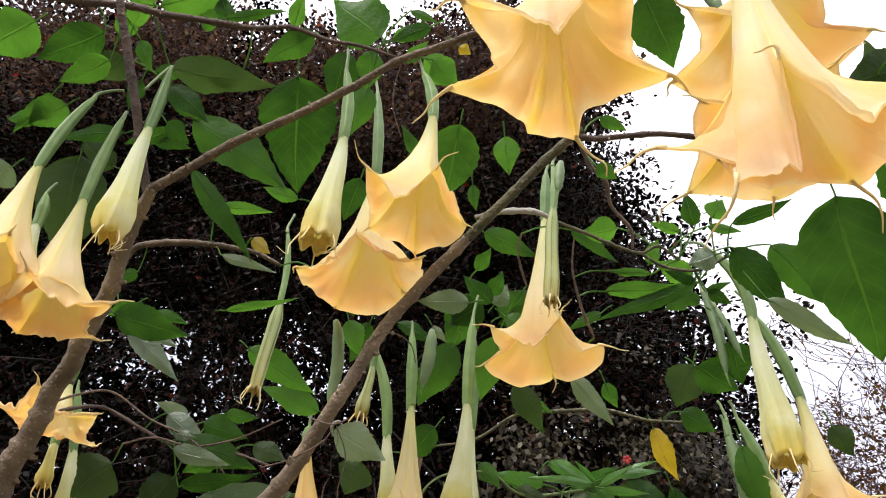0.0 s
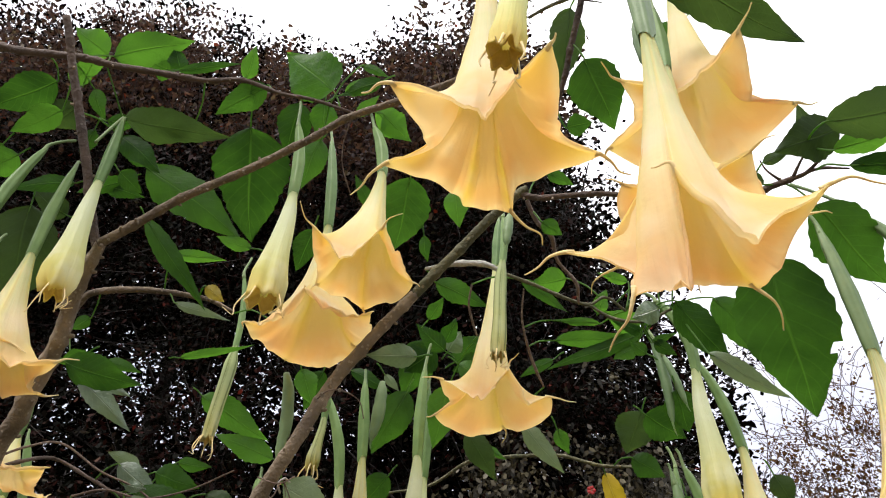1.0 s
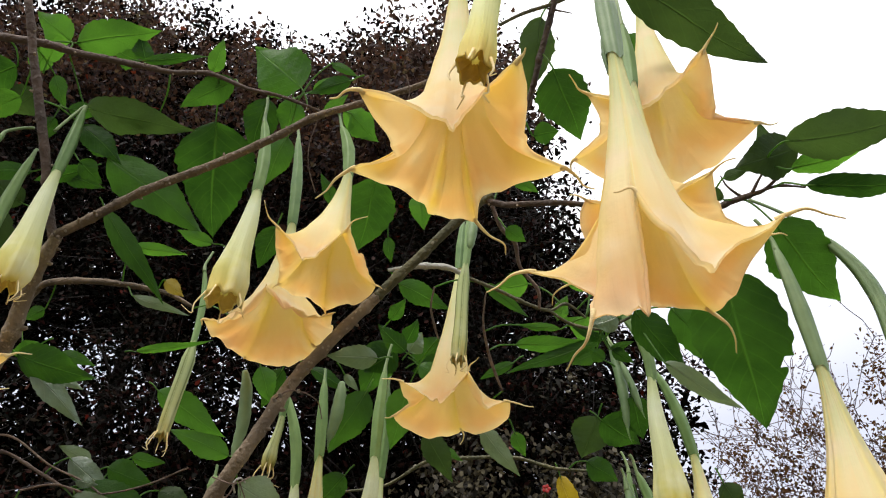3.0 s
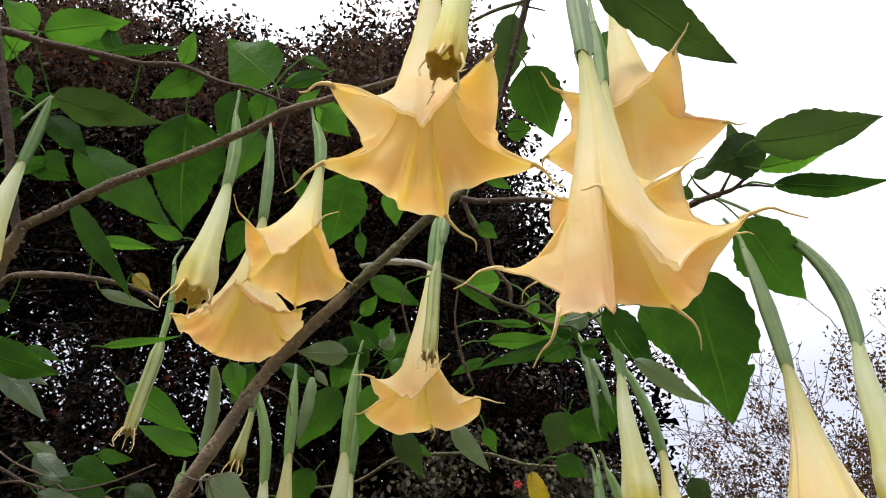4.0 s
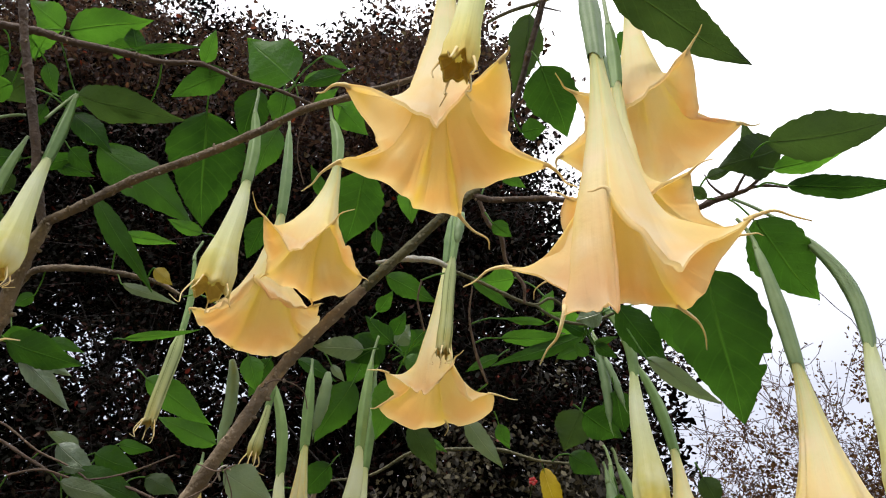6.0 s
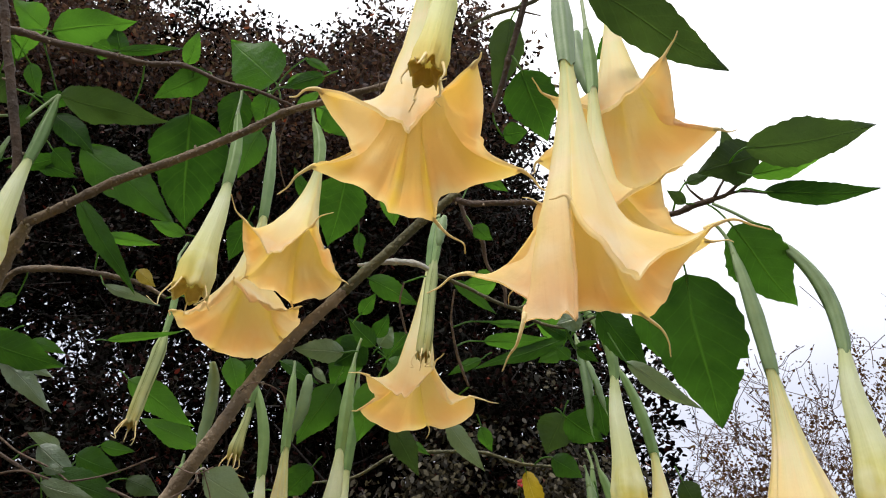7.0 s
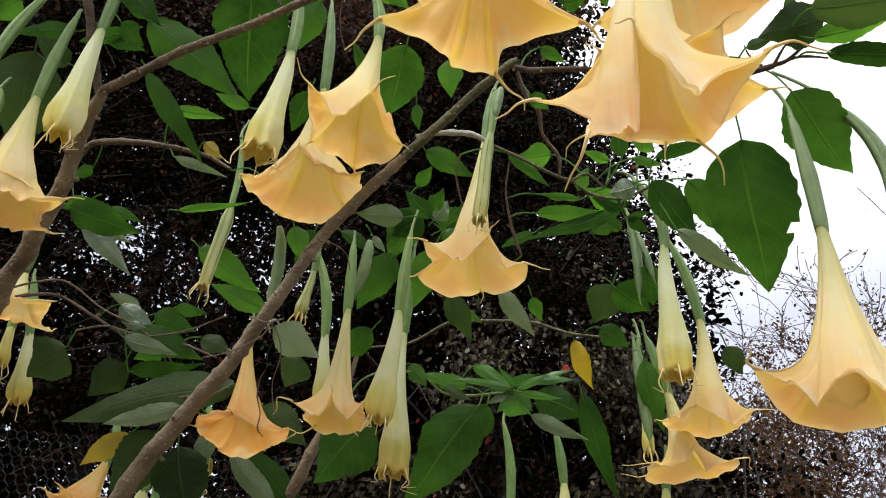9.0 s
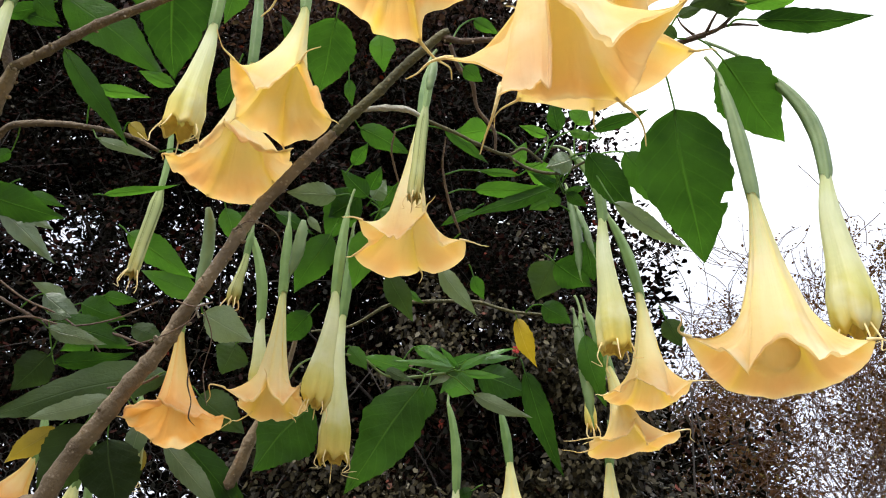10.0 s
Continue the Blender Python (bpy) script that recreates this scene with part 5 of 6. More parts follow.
leaf((-0.863, 0.945, 2.508), (-0.828, 0.908, 2.552), 0.045, (0.58, -0.43, -0.70), LEAF, 27)
leaf((-0.818, 0.950, 2.501), (-0.793, 0.992, 2.451), 0.034, (0.24, -0.57, -0.79), LEAF_BRIGHT, 28, root=(-0.829, 0.846, 2.470))
leaf((-0.870, 1.116, 2.304), (-0.940, 1.083, 2.343), 0.058, (0.31, -0.52, -0.80), LEAF_DARK, 29)
leaf((-0.438, 1.249, 2.145), (-0.367, 1.304, 2.080), 0.045, (0.39, -0.84, -0.39), LEAF, 30, root=(-0.544, 1.304, 2.204))
leaf((-0.134, 1.098, 2.248), (-0.126, 1.130, 2.209), 0.024, (-0.19, -0.72, -0.66), LEAF_BRIGHT, 31)
leaf((-0.594, 0.970, 2.400), (-0.659, 0.965, 2.405), 0.026, (0.36, -0.42, -0.83), LEAF_BRIGHT, 32, root=(-0.552, 0.883, 2.441))
leaf((-0.260, 0.919, 2.383), (-0.216, 0.894, 2.413), 0.025, (0.14, -0.65, -0.74), LEAF_BRIGHT, 33, root=(-0.270, 0.914, 2.388))
leaf((-0.253, 0.871, 2.471), (-0.200, 0.886, 2.454), 0.018, (0.28, -0.80, -0.54), LEAF_BRIGHT, 34, root=(-0.310, 0.906, 2.398))

# leaves, upper right
leaf((0.133, 0.718, 2.280), (0.187, 0.815, 2.227), 0.084, (-0.03, -0.66, -0.75), LEAF, 35, root=(0.116, 0.715, 2.314))
leaf((0.115, 0.690, 2.376), (0.095, 0.774, 2.275), 0.057, (0.14, -0.55, -0.82), LEAF_DARK, 36, root=(0.133, 0.658, 2.383))
leaf((0.202, 0.542, 2.241), (0.420, 0.638, 2.205), 0.076, (-0.33, -0.40, -0.86), LEAF_DARK, 37, root=(0.177, 0.461, 2.307))
leaf((0.349, 0.867, 2.600), (0.303, 0.896, 2.566), 0.051, (-0.20, -0.55, -0.81), LEAF, 38)
leaf((0.513, 0.785, 2.200), (0.419, 0.809, 2.172), 0.073, (-0.36, -0.62, -0.69), LEAF_DARK, 39, root=(0.511, 0.815, 2.196))
leaf((0.467, 0.741, 2.160), (0.661, 0.709, 2.198), 0.070, (-0.40, -0.46, -0.80), LEAF_DARK, 40, root=(0.474, 0.827, 2.189))
leaf((0.491, 0.786, 2.152), (0.607, 0.758, 2.186), 0.037, (-0.29, -0.39, -0.87), LEAF_BRIGHT, 41, root=(0.476, 0.822, 2.192))
leaf((0.493, 0.766, 2.098), (0.663, 0.755, 2.112), 0.036, (-0.43, -0.47, -0.77), LEAF, 42, root=(0.490, 0.841, 2.168))
leaf((0.411, 0.854, 2.149), (0.379, 0.842, 2.163), 0.020, (-0.26, -0.74, -0.62), LEAF_DARK, 43, root=(0.433, 0.869, 2.162))
leaf((0.409, 0.833, 2.174), (0.448, 0.823, 2.186), 0.020, (-0.42, -0.77, -0.47), LEAF_DARK, 44, root=(0.397, 0.878, 2.151))
leaf((0.480, 0.859, 2.112), (0.604, 0.959, 2.040), 0.096, (-0.45, -0.66, -0.61), LEAF, 45, root=(0.449, 0.867, 2.165))
leaf((0.492, 0.835, 2.202), (0.465, 0.787, 2.260), 0.037, (-0.10, -0.73, -0.68), LEAF_DARK, 46, root=(0.490, 0.838, 2.177))
leaf((0.360, 1.106, 2.005), (0.496, 1.151, 1.950), 0.035, (-0.38, -0.71, -0.60), LEAF_SHEEN, 47, root=(0.322, 1.140, 2.120))
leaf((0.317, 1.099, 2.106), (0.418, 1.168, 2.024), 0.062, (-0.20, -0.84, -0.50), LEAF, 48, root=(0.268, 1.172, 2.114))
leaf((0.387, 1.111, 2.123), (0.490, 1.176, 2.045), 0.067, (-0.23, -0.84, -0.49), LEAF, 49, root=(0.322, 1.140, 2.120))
leaf((0.286, 1.092, 2.084), (0.240, 1.103, 2.070), 0.044, (-0.26, -0.88, -0.40), LEAF_SHEEN, 50, root=(0.322, 1.140, 2.120))
leaf((0.122, 1.263, 2.128), (0.265, 1.253, 2.141), 0.035, (-0.09, -0.62, -0.78), LEAF_BRIGHT, 51, root=(0.067, 1.230, 2.090))
leaf((0.292, 1.250, 2.144), (0.103, 1.301, 2.083), 0.033, (-0.16, -0.87, -0.47), LEAF_BRIGHT, 52, root=(0.281, 1.168, 2.114))
leaf((0.139, 1.170, 2.208), (0.071, 1.177, 2.200), 0.053, (-0.02, -0.54, -0.84), LEAF_BRIGHT, 53, root=(0.200, 1.160, 2.154))
leaf((0.054, 1.189, 2.217), (0.146, 1.228, 2.170), 0.027, (0.04, -0.89, -0.46), LEAF, 54, root=(-0.041, 1.156, 2.178))
leaf((0.142, 1.239, 2.157), (0.186, 1.241, 2.154), 0.016, (-0.12, -0.66, -0.74), LEAF_BRIGHT, 55, root=(0.058, 1.207, 2.118))
leaf((0.080, 0.968, 2.169), (0.115, 0.982, 2.152), 0.029, (-0.16, -0.65, -0.75), LEAF, 56, root=(0.064, 0.971, 2.197))
leaf((0.119, 0.865, 2.292), (0.162, 0.859, 2.299), 0.039, (-0.08, -0.55, -0.83), LEAF, 57, root=(0.095, 0.776, 2.242))
leaf((0.410, 0.902, 2.045), (0.498, 1.090, 1.883), 0.140, (-0.44, -0.73, -0.52), LEAF, 58, blunt=0.5, teeth=0.07, holes=((15, 0), (16, 0)), root=(0.388, 0.881, 2.148))

# leaves, middle
leaf((-0.112, 1.178, 2.199), (-0.009, 1.207, 2.164), 0.046, (0.02, -0.77, -0.64), LEAF_BRIGHT, 59, root=(-0.126, 1.099, 2.168))
leaf((-0.127, 1.118, 1.990), (-0.216, 1.118, 1.991), 0.042, (0.13, -0.77, -0.62), LEAF_SHEEN, 60)
leaf((-0.120, 1.362, 2.166), (-0.185, 1.395, 2.127), 0.073, (0.15, -0.80, -0.58), LEAF, 61)
leaf((-0.083, 1.431, 2.177), (-0.016, 1.393, 2.222), 0.076, (0.08, -0.81, -0.58), LEAF, 62)
leaf((-0.096, 1.322, 2.135), (-0.156, 1.288, 2.177), 0.041, (0.11, -0.85, -0.52), LEAF_BRIGHT, 63)
leaf((-0.100, 1.354, 2.176), (-0.077, 1.320, 2.216), 0.037, (0.33, -0.71, -0.62), LEAF_BRIGHT, 64)
leaf((-0.094, 1.382, 2.173), (-0.067, 1.354, 2.207), 0.050, (-0.22, -0.90, -0.39), LEAF_SHEEN, 65)
leaf((-0.618, 1.435, 2.079), (-0.470, 1.494, 2.009), 0.067, (0.16, -0.74, -0.66), LEAF_BRIGHT, 66)
leaf((-0.461, 1.518, 1.980), (-0.589, 1.487, 2.017), 0.054, (0.28, -0.85, -0.45), LEAF_BRIGHT, 67)
leaf((-0.378, 1.308, 2.075), (-0.354, 1.355, 2.019), 0.046, (0.24, -0.85, -0.47), LEAF_BRIGHT, 68)
leaf((-0.171, 1.376, 2.071), (-0.244, 1.460, 1.971), 0.075, (0.08, -0.90, -0.43), LEAF, 69)
leaf((-0.083, 1.322, 2.058), (-0.115, 1.405, 1.959), 0.064, (0.15, -0.87, -0.47), LEAF_BRIGHT, 70, root=(-0.029, 1.219, 2.103))
leaf((-0.143, 1.368, 2.190), (-0.190, 1.447, 2.096), 0.085, (0.26, -0.80, -0.55), LEAF, 71)
leaf((-0.047, 1.425, 2.013), (0.013, 1.489, 1.937), 0.054, (-0.19, -0.83, -0.52), LEAF_DARK, 72)
leaf((0.061, 1.368, 2.003), (0.144, 1.429, 1.930), 0.040, (-0.06, -0.90, -0.43), LEAF_SHEEN, 73, root=(0.098, 1.278, 2.032))
leaf((0.136, 1.464, 2.044), (0.163, 1.497, 2.005), 0.032, (-0.33, -0.79, -0.52), LEAF, 74)
leaf((0.299, 1.393, 2.052), (0.270, 1.449, 1.985), 0.084, (0.01, -0.86, -0.51), LEAF_DARK, 75)
leaf((0.295, 1.351, 2.023), (0.375, 1.380, 1.989), 0.070, (-0.31, -0.74, -0.59), LEAF, 76)
leaf((0.349, 1.303, 2.050), (0.375, 1.355, 1.988), 0.067, (-0.41, -0.77, -0.48), LEAF, 77)
leaf((0.290, 1.499, 2.003), (0.357, 1.523, 1.974), 0.052, (-0.16, -0.92, -0.36), LEAF, 78, root=(0.260, 1.550, 2.008))
leaf((-0.670, 1.384, 2.140), (-0.506, 1.363, 2.165), 0.020, (0.38, -0.60, -0.70), LEAF_BRIGHT, 79)
leaf((-0.661, 1.268, 2.201), (-0.542, 1.290, 2.174), 0.023, (0.31, -0.68, -0.66), LEAF_SHEEN, 80, root=(-0.686, 1.278, 2.234))
leaf((-0.596, 1.245, 2.228), (-0.556, 1.265, 2.203), 0.030, (0.37, -0.77, -0.52), LEAF_OCHRE, 81, root=(-0.622, 1.284, 2.228))
leaf((-0.865, 1.307, 2.075), (-0.705, 1.336, 2.042), 0.078, (0.34, -0.60, -0.72), LEAF, 82)
leaf((-0.835, 1.331, 2.047), (-0.726, 1.396, 1.969), 0.045, (0.53, -0.79, -0.31), LEAF_SHEEN, 83)
leaf((-0.869, 1.332, 2.202), (-0.914, 1.349, 2.182), 0.029, (0.40, -0.83, -0.39), LEAF_BRIGHT, 84, root=(-0.846, 1.294, 2.240))
leaf((-0.883, 1.336, 2.119), (-0.824, 1.363, 2.087), 0.036, (0.62, -0.77, -0.17), LEAF_BRIGHT, 85, root=(-0.927, 1.350, 2.211))
leaf((-0.211, 1.312, 2.070), (-0.182, 1.333, 2.045), 0.018, (0.07, -0.84, -0.54), LEAF_SHEEN, 86)
leaf((-0.345, 1.353, 2.099), (-0.386, 1.406, 2.035), 0.046, (0.18, -0.87, -0.46), LEAF, 87)
leaf((-0.003, 1.377, 2.148), (-0.085, 1.391, 2.131), 0.060, (0.08, -0.73, -0.68), LEAF, 88)
leaf((0.126, 1.372, 2.154), (0.057, 1.397, 2.124), 0.024, (-0.08, -0.88, -0.48), LEAF_BRIGHT, 89)
leaf((-0.011, 1.491, 2.012), (0.032, 1.508, 1.992), 0.017, (0.04, -0.93, -0.35), LEAF_BRIGHT, 90, root=(-0.046, 1.555, 2.008))
leaf((-0.288, 1.351, 2.101), (-0.205, 1.378, 2.069), 0.030, (0.22, -0.91, -0.36), LEAF_BRIGHT, 91)
leaf((-0.247, 1.100, 2.322), (-0.278, 1.059, 2.372), 0.027, (0.23, -0.72, -0.66), LEAF, 92)

# leaves, lower tier
leaf((-0.439, 1.399, 1.749), (-0.793, 1.457, 1.658), 0.086, (0.28, -0.96, -0.03), LEAF_DARK, 93, root=(-0.439, 1.311, 1.701))
leaf((-0.535, 1.397, 1.696), (-0.691, 1.424, 1.652), 0.040, (0.46, -0.76, -0.46), LEAF_SHEEN, 94, root=(-0.520, 1.373, 1.707))
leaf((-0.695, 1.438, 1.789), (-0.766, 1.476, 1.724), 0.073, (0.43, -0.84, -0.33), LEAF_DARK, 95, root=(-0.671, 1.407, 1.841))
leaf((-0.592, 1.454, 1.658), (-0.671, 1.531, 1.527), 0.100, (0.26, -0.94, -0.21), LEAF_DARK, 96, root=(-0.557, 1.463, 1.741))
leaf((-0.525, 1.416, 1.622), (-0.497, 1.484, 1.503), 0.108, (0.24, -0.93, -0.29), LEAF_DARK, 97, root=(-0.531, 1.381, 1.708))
leaf((-0.482, 1.445, 1.670), (-0.500, 1.487, 1.599), 0.043, (0.03, -0.96, -0.27), LEAF_SHEEN, 98, root=(-0.520, 1.373, 1.707))
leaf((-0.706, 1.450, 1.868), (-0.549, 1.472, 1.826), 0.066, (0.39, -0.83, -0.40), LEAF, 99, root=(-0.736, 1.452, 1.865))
leaf((-0.703, 1.412, 1.834), (-0.583, 1.423, 1.812), 0.039, (0.35, -0.72, -0.59), LEAF_SHEEN, 100, root=(-0.730, 1.403, 1.850))
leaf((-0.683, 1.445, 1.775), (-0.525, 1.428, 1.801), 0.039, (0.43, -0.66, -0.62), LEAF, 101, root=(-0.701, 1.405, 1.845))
leaf((-0.606, 1.441, 1.781), (-0.536, 1.460, 1.746), 0.041, (0.47, -0.87, -0.14), LEAF_SHEEN, 102, root=(-0.611, 1.424, 1.811))
leaf((-0.702, 1.397, 1.860), (-0.657, 1.400, 1.854), 0.025, (0.44, -0.85, -0.28), LEAF_SHEEN, 103, root=(-0.724, 1.391, 1.870))
leaf((-0.454, 1.513, 1.652), (-0.326, 1.578, 1.536), 0.048, (0.10, -0.90, -0.43), LEAF_SHEEN, 104, root=(-0.557, 1.463, 1.741))
leaf((-0.436, 1.560, 1.670), (-0.258, 1.643, 1.522), 0.062, (0.17, -0.93, -0.33), LEAF, 105)
leaf((-0.166, 1.445, 1.722), (-0.274, 1.514, 1.606), 0.127, (-0.10, -0.99, -0.12), LEAF_BRIGHT, 106, root=(-0.176, 1.435, 1.805))
leaf((0.038, 1.437, 1.771), (-0.096, 1.547, 1.583), 0.116, (-0.05, -0.96, -0.28), LEAF_BRIGHT, 107, root=(0.046, 1.511, 1.827))
leaf((0.055, 1.453, 1.782), (0.024, 1.500, 1.702), 0.060, (-0.24, -0.93, -0.28), LEAF_BRIGHT, 108, root=(0.060, 1.512, 1.829))
leaf((0.020, 1.491, 1.878), (0.101, 1.502, 1.856), 0.028, (-0.03, -0.89, -0.46), LEAF_SKYLIT, 109, root=(-0.013, 1.506, 1.817))
leaf((0.089, 1.526, 1.855), (0.160, 1.508, 1.883), 0.027, (0.07, -0.75, -0.65), LEAF_SKYLIT, 110, root=(0.060, 1.512, 1.829))
leaf((0.012, 1.493, 1.833), (-0.089, 1.486, 1.848), 0.038, (0.00, -0.78, -0.62), LEAF_SKYLIT, 111, root=(0.046, 1.511, 1.827))
leaf((0.146, 1.499, 1.859), (0.237, 1.491, 1.871), 0.020, (-0.14, -0.98, -0.17), LEAF_SKYLIT, 112, root=(0.089, 1.514, 1.834))
leaf((0.154, 1.513, 1.836), (0.267, 1.528, 1.806), 0.074, (-0.02, -0.99, -0.13), LEAF_BRIGHT, 113, root=(0.089, 1.514, 1.834))
leaf((0.146, 1.486, 1.782), (0.268, 1.504, 1.747), 0.032, (-0.16, -0.85, -0.51), LEAF_SHEEN, 114, root=(0.089, 1.514, 1.834))
leaf((0.085, 1.538, 1.834), (0.151, 1.551, 1.809), 0.055, (-0.11, -0.85, -0.51), LEAF_SKYLIT, 115, root=(0.060, 1.512, 1.829))
leaf((-0.111, 1.450, 1.852), (-0.071, 1.472, 1.813), 0.035, (0.24, -0.93, -0.26), LEAF_BRIGHT, 116, root=(-0.150, 1.442, 1.816))
leaf((0.065, 1.512, 1.840), (0.125, 1.517, 1.829), 0.032, (-0.09, -0.77, -0.63), LEAF_SKYLIT, 117, root=(0.046, 1.511, 1.827))
leaf((-0.040, 1.496, 1.829), (0.026, 1.507, 1.809), 0.024, (-0.07, -0.76, -0.64), LEAF_SHEEN, 118, root=(-0.063, 1.481, 1.826))
leaf((0.250, 1.486, 1.839), (0.345, 1.590, 1.656), 0.054, (-0.44, -0.79, -0.43), LEAF, 119)
leaf((-0.351, 1.248, 1.809), (-0.260, 1.269, 1.768), 0.066, (0.13, -0.77, -0.63), LEAF_SHEEN, 120, root=(-0.342, 1.190, 1.808))
leaf((0.495, 1.304, 1.886), (0.529, 1.329, 1.842), 0.043, (-0.39, -0.79, -0.48), LEAF_DARK, 121)
leaf((-0.352, 1.502, 1.867), (-0.381, 1.537, 1.809), 0.073, (0.03, -0.94, -0.33), LEAF_DARK, 122, root=(-0.235, 1.505, 1.880))
leaf((-0.424, 1.560, 1.770), (-0.323, 1.596, 1.705), 0.083, (0.17, -0.88, -0.43), LEAF_DARK, 123)
leaf((0.344, 1.326, 1.853), (0.393, 1.393, 1.736), 0.048, (-0.40, -0.80, -0.45), LEAF, 124)
leaf((0.165, 1.733, 1.654), (0.129, 1.741, 1.641), 0.026, (-0.16, -0.99, -0.04), LEAF, 125)
leaf((-0.390, 1.590, 1.517), (-0.411, 1.599, 1.501), 0.021, (0.47, -0.77, -0.42), LEAF_SHEEN, 126, root=(-0.355, 1.624, 1.557))
leaf((-0.204, 1.465, 1.929), (-0.269, 1.498, 1.873), 0.062, (0.37, -0.71, -0.60), LEAF, 127)
leaf((-0.497, 1.521, 1.639), (-0.519, 1.556, 1.580), 0.033, (0.22, -0.94, -0.25), LEAF_OCHRE, 128, root=(-0.557, 1.463, 1.741))
leaf((0.256, 1.179, 2.210), (0.199, 1.171, 2.225), 0.022, (-0.15, -0.67, -0.73), LEAF_BRIGHT, 129, root=(0.246, 1.175, 2.139))
leaf((0.272, 1.135, 2.186), (0.254, 1.103, 2.241), 0.034, (-0.18, -0.70, -0.69), LEAF_BRIGHT, 130, root=(0.246, 1.175, 2.139))
leaf((0.303, 1.127, 2.198), (0.321, 1.109, 2.229), 0.045, (-0.09, -0.68, -0.72), LEAF_BRIGHT, 131, root=(0.304, 1.152, 2.117))
leaf((0.288, 1.112, 2.165), (0.347, 1.116, 2.157), 0.019, (-0.15, -0.87, -0.47), LEAF_BRIGHT, 132, root=(0.227, 1.168, 2.149))
leaf((0.325, 1.094, 2.156), (0.430, 1.068, 2.197), 0.028, (-0.08, -0.48, -0.87), LEAF, 133, root=(0.322, 1.140, 2.120))
leaf((0.198, 1.211, 2.156), (0.216, 1.187, 2.198), 0.033, (0.19, -0.66, -0.72), LEAF_BRIGHT, 134, root=(0.203, 1.171, 2.130))
leaf((0.206, 1.236, 2.152), (0.117, 1.235, 2.158), 0.016, (-0.08, -0.79, -0.61), LEAF_BRIGHT, 135, root=(0.246, 1.175, 2.139))
leaf((0.278, 1.223, 2.133), (0.209, 1.208, 2.161), 0.048, (-0.24, -0.57, -0.78), LEAF_BRIGHT, 136, root=(0.287, 1.164, 2.115))
leaf((0.284, 1.227, 2.126), (0.225, 1.217, 2.146), 0.025, (-0.05, -0.90, -0.43), LEAF_BRIGHT, 137, root=(0.299, 1.156, 2.116))
leaf((0.290, 1.194, 2.084), (0.335, 1.185, 2.098), 0.015, (-0.17, -0.74, -0.65), LEAF_BRIGHT, 138, root=(0.268, 1.172, 2.114))
leaf((0.293, 1.193, 2.084), (0.335, 1.205, 2.063), 0.024, (-0.16, -0.81, -0.57), LEAF, 139, root=(0.268, 1.172, 2.114))
leaf((0.290, 1.246, 2.092), (0.258, 1.235, 2.112), 0.027, (-0.09, -0.84, -0.53), LEAF_BRIGHT, 140)
leaf((0.105, 1.491, 1.834), (0.023, 1.469, 1.874), 0.018, (0.06, -0.95, -0.29), LEAF_SKYLIT, 141, root=(0.089, 1.514, 1.834))
leaf((0.112, 1.507, 1.846), (0.072, 1.486, 1.883), 0.016, (-0.28, -0.75, -0.60), LEAF_SKYLIT, 142, root=(0.089, 1.514, 1.834))
leaf((0.118, 1.490, 1.835), (0.182, 1.468, 1.872), 0.017, (-0.11, -0.92, -0.38), LEAF_SKYLIT, 143, root=(0.089, 1.514, 1.834))
leaf((0.115, 1.511, 1.840), (0.079, 1.536, 1.798), 0.029, (-0.20, -0.94, -0.28), LEAF_SKYLIT, 144)
leaf((0.116, 1.501, 1.836), (0.153, 1.521, 1.802), 0.028, (-0.11, -0.89, -0.44), LEAF_SKYLIT, 145, root=(0.089, 1.514, 1.834))
leaf((0.101, 1.513, 1.837), (0.054, 1.528, 1.811), 0.019, (-0.14, -0.96, -0.23), LEAF_SHEEN, 146, root=(0.089, 1.514, 1.834))
leaf((0.122, 1.483, 1.828), (0.210, 1.485, 1.822), 0.018, (-0.10, -0.72, -0.69), LEAF_SKYLIT, 147, root=(0.089, 1.514, 1.834))
leaf((0.105, 1.489, 1.837), (-0.030, 1.488, 1.844), 0.016, (0.00, -0.94, -0.33), LEAF_SKYLIT, 148, root=(0.089, 1.514, 1.834))
leaf((0.129, 1.523, 1.858), (0.234, 1.500, 1.896), 0.016, (-0.20, -0.97, -0.17), LEAF_SKYLIT, 149, root=(0.089, 1.514, 1.834))
leaf((0.242, 1.558, 1.995), (0.295, 1.610, 1.903), 0.049, (-0.55, -0.63, -0.55), LEAF_YELLOW, 150)
leaf((-0.659, 1.489, 1.659), (-0.757, 1.527, 1.596), 0.048, (0.44, -0.86, -0.27), LEAF_OCHRE, 151, root=(-0.557, 1.463, 1.741))
leaf((-0.152, 0.840, 2.321), (-0.132, 0.849, 2.311), 0.021, (0.21, -0.74, -0.64), LEAF_YELLOW, 152)

# leaves beside the trunk
leaf((-0.898, 1.048, 2.266), (-0.938, 1.176, 2.098), 0.139, (0.26, -0.77, -0.59), LEAF_DARK, 153)
leaf((-1.023, 0.905, 2.506), (-1.135, 0.940, 2.444), 0.103, (0.55, -0.53, -0.65), LEAF, 154)
leaf((-0.886, 0.929, 2.500), (-1.021, 0.955, 2.444), 0.081, (0.56, -0.39, -0.73), LEAF, 155, root=(-0.860, 0.844, 2.473))
leaf((-0.847, 0.936, 2.417), (-0.945, 0.956, 2.375), 0.057, (0.58, -0.31, -0.75), LEAF, 156, root=(-0.808, 0.848, 2.468))
leaf((-0.927, 0.985, 2.341), (-1.003, 1.003, 2.305), 0.067, (0.61, -0.41, -0.68), LEAF_BRIGHT, 157)
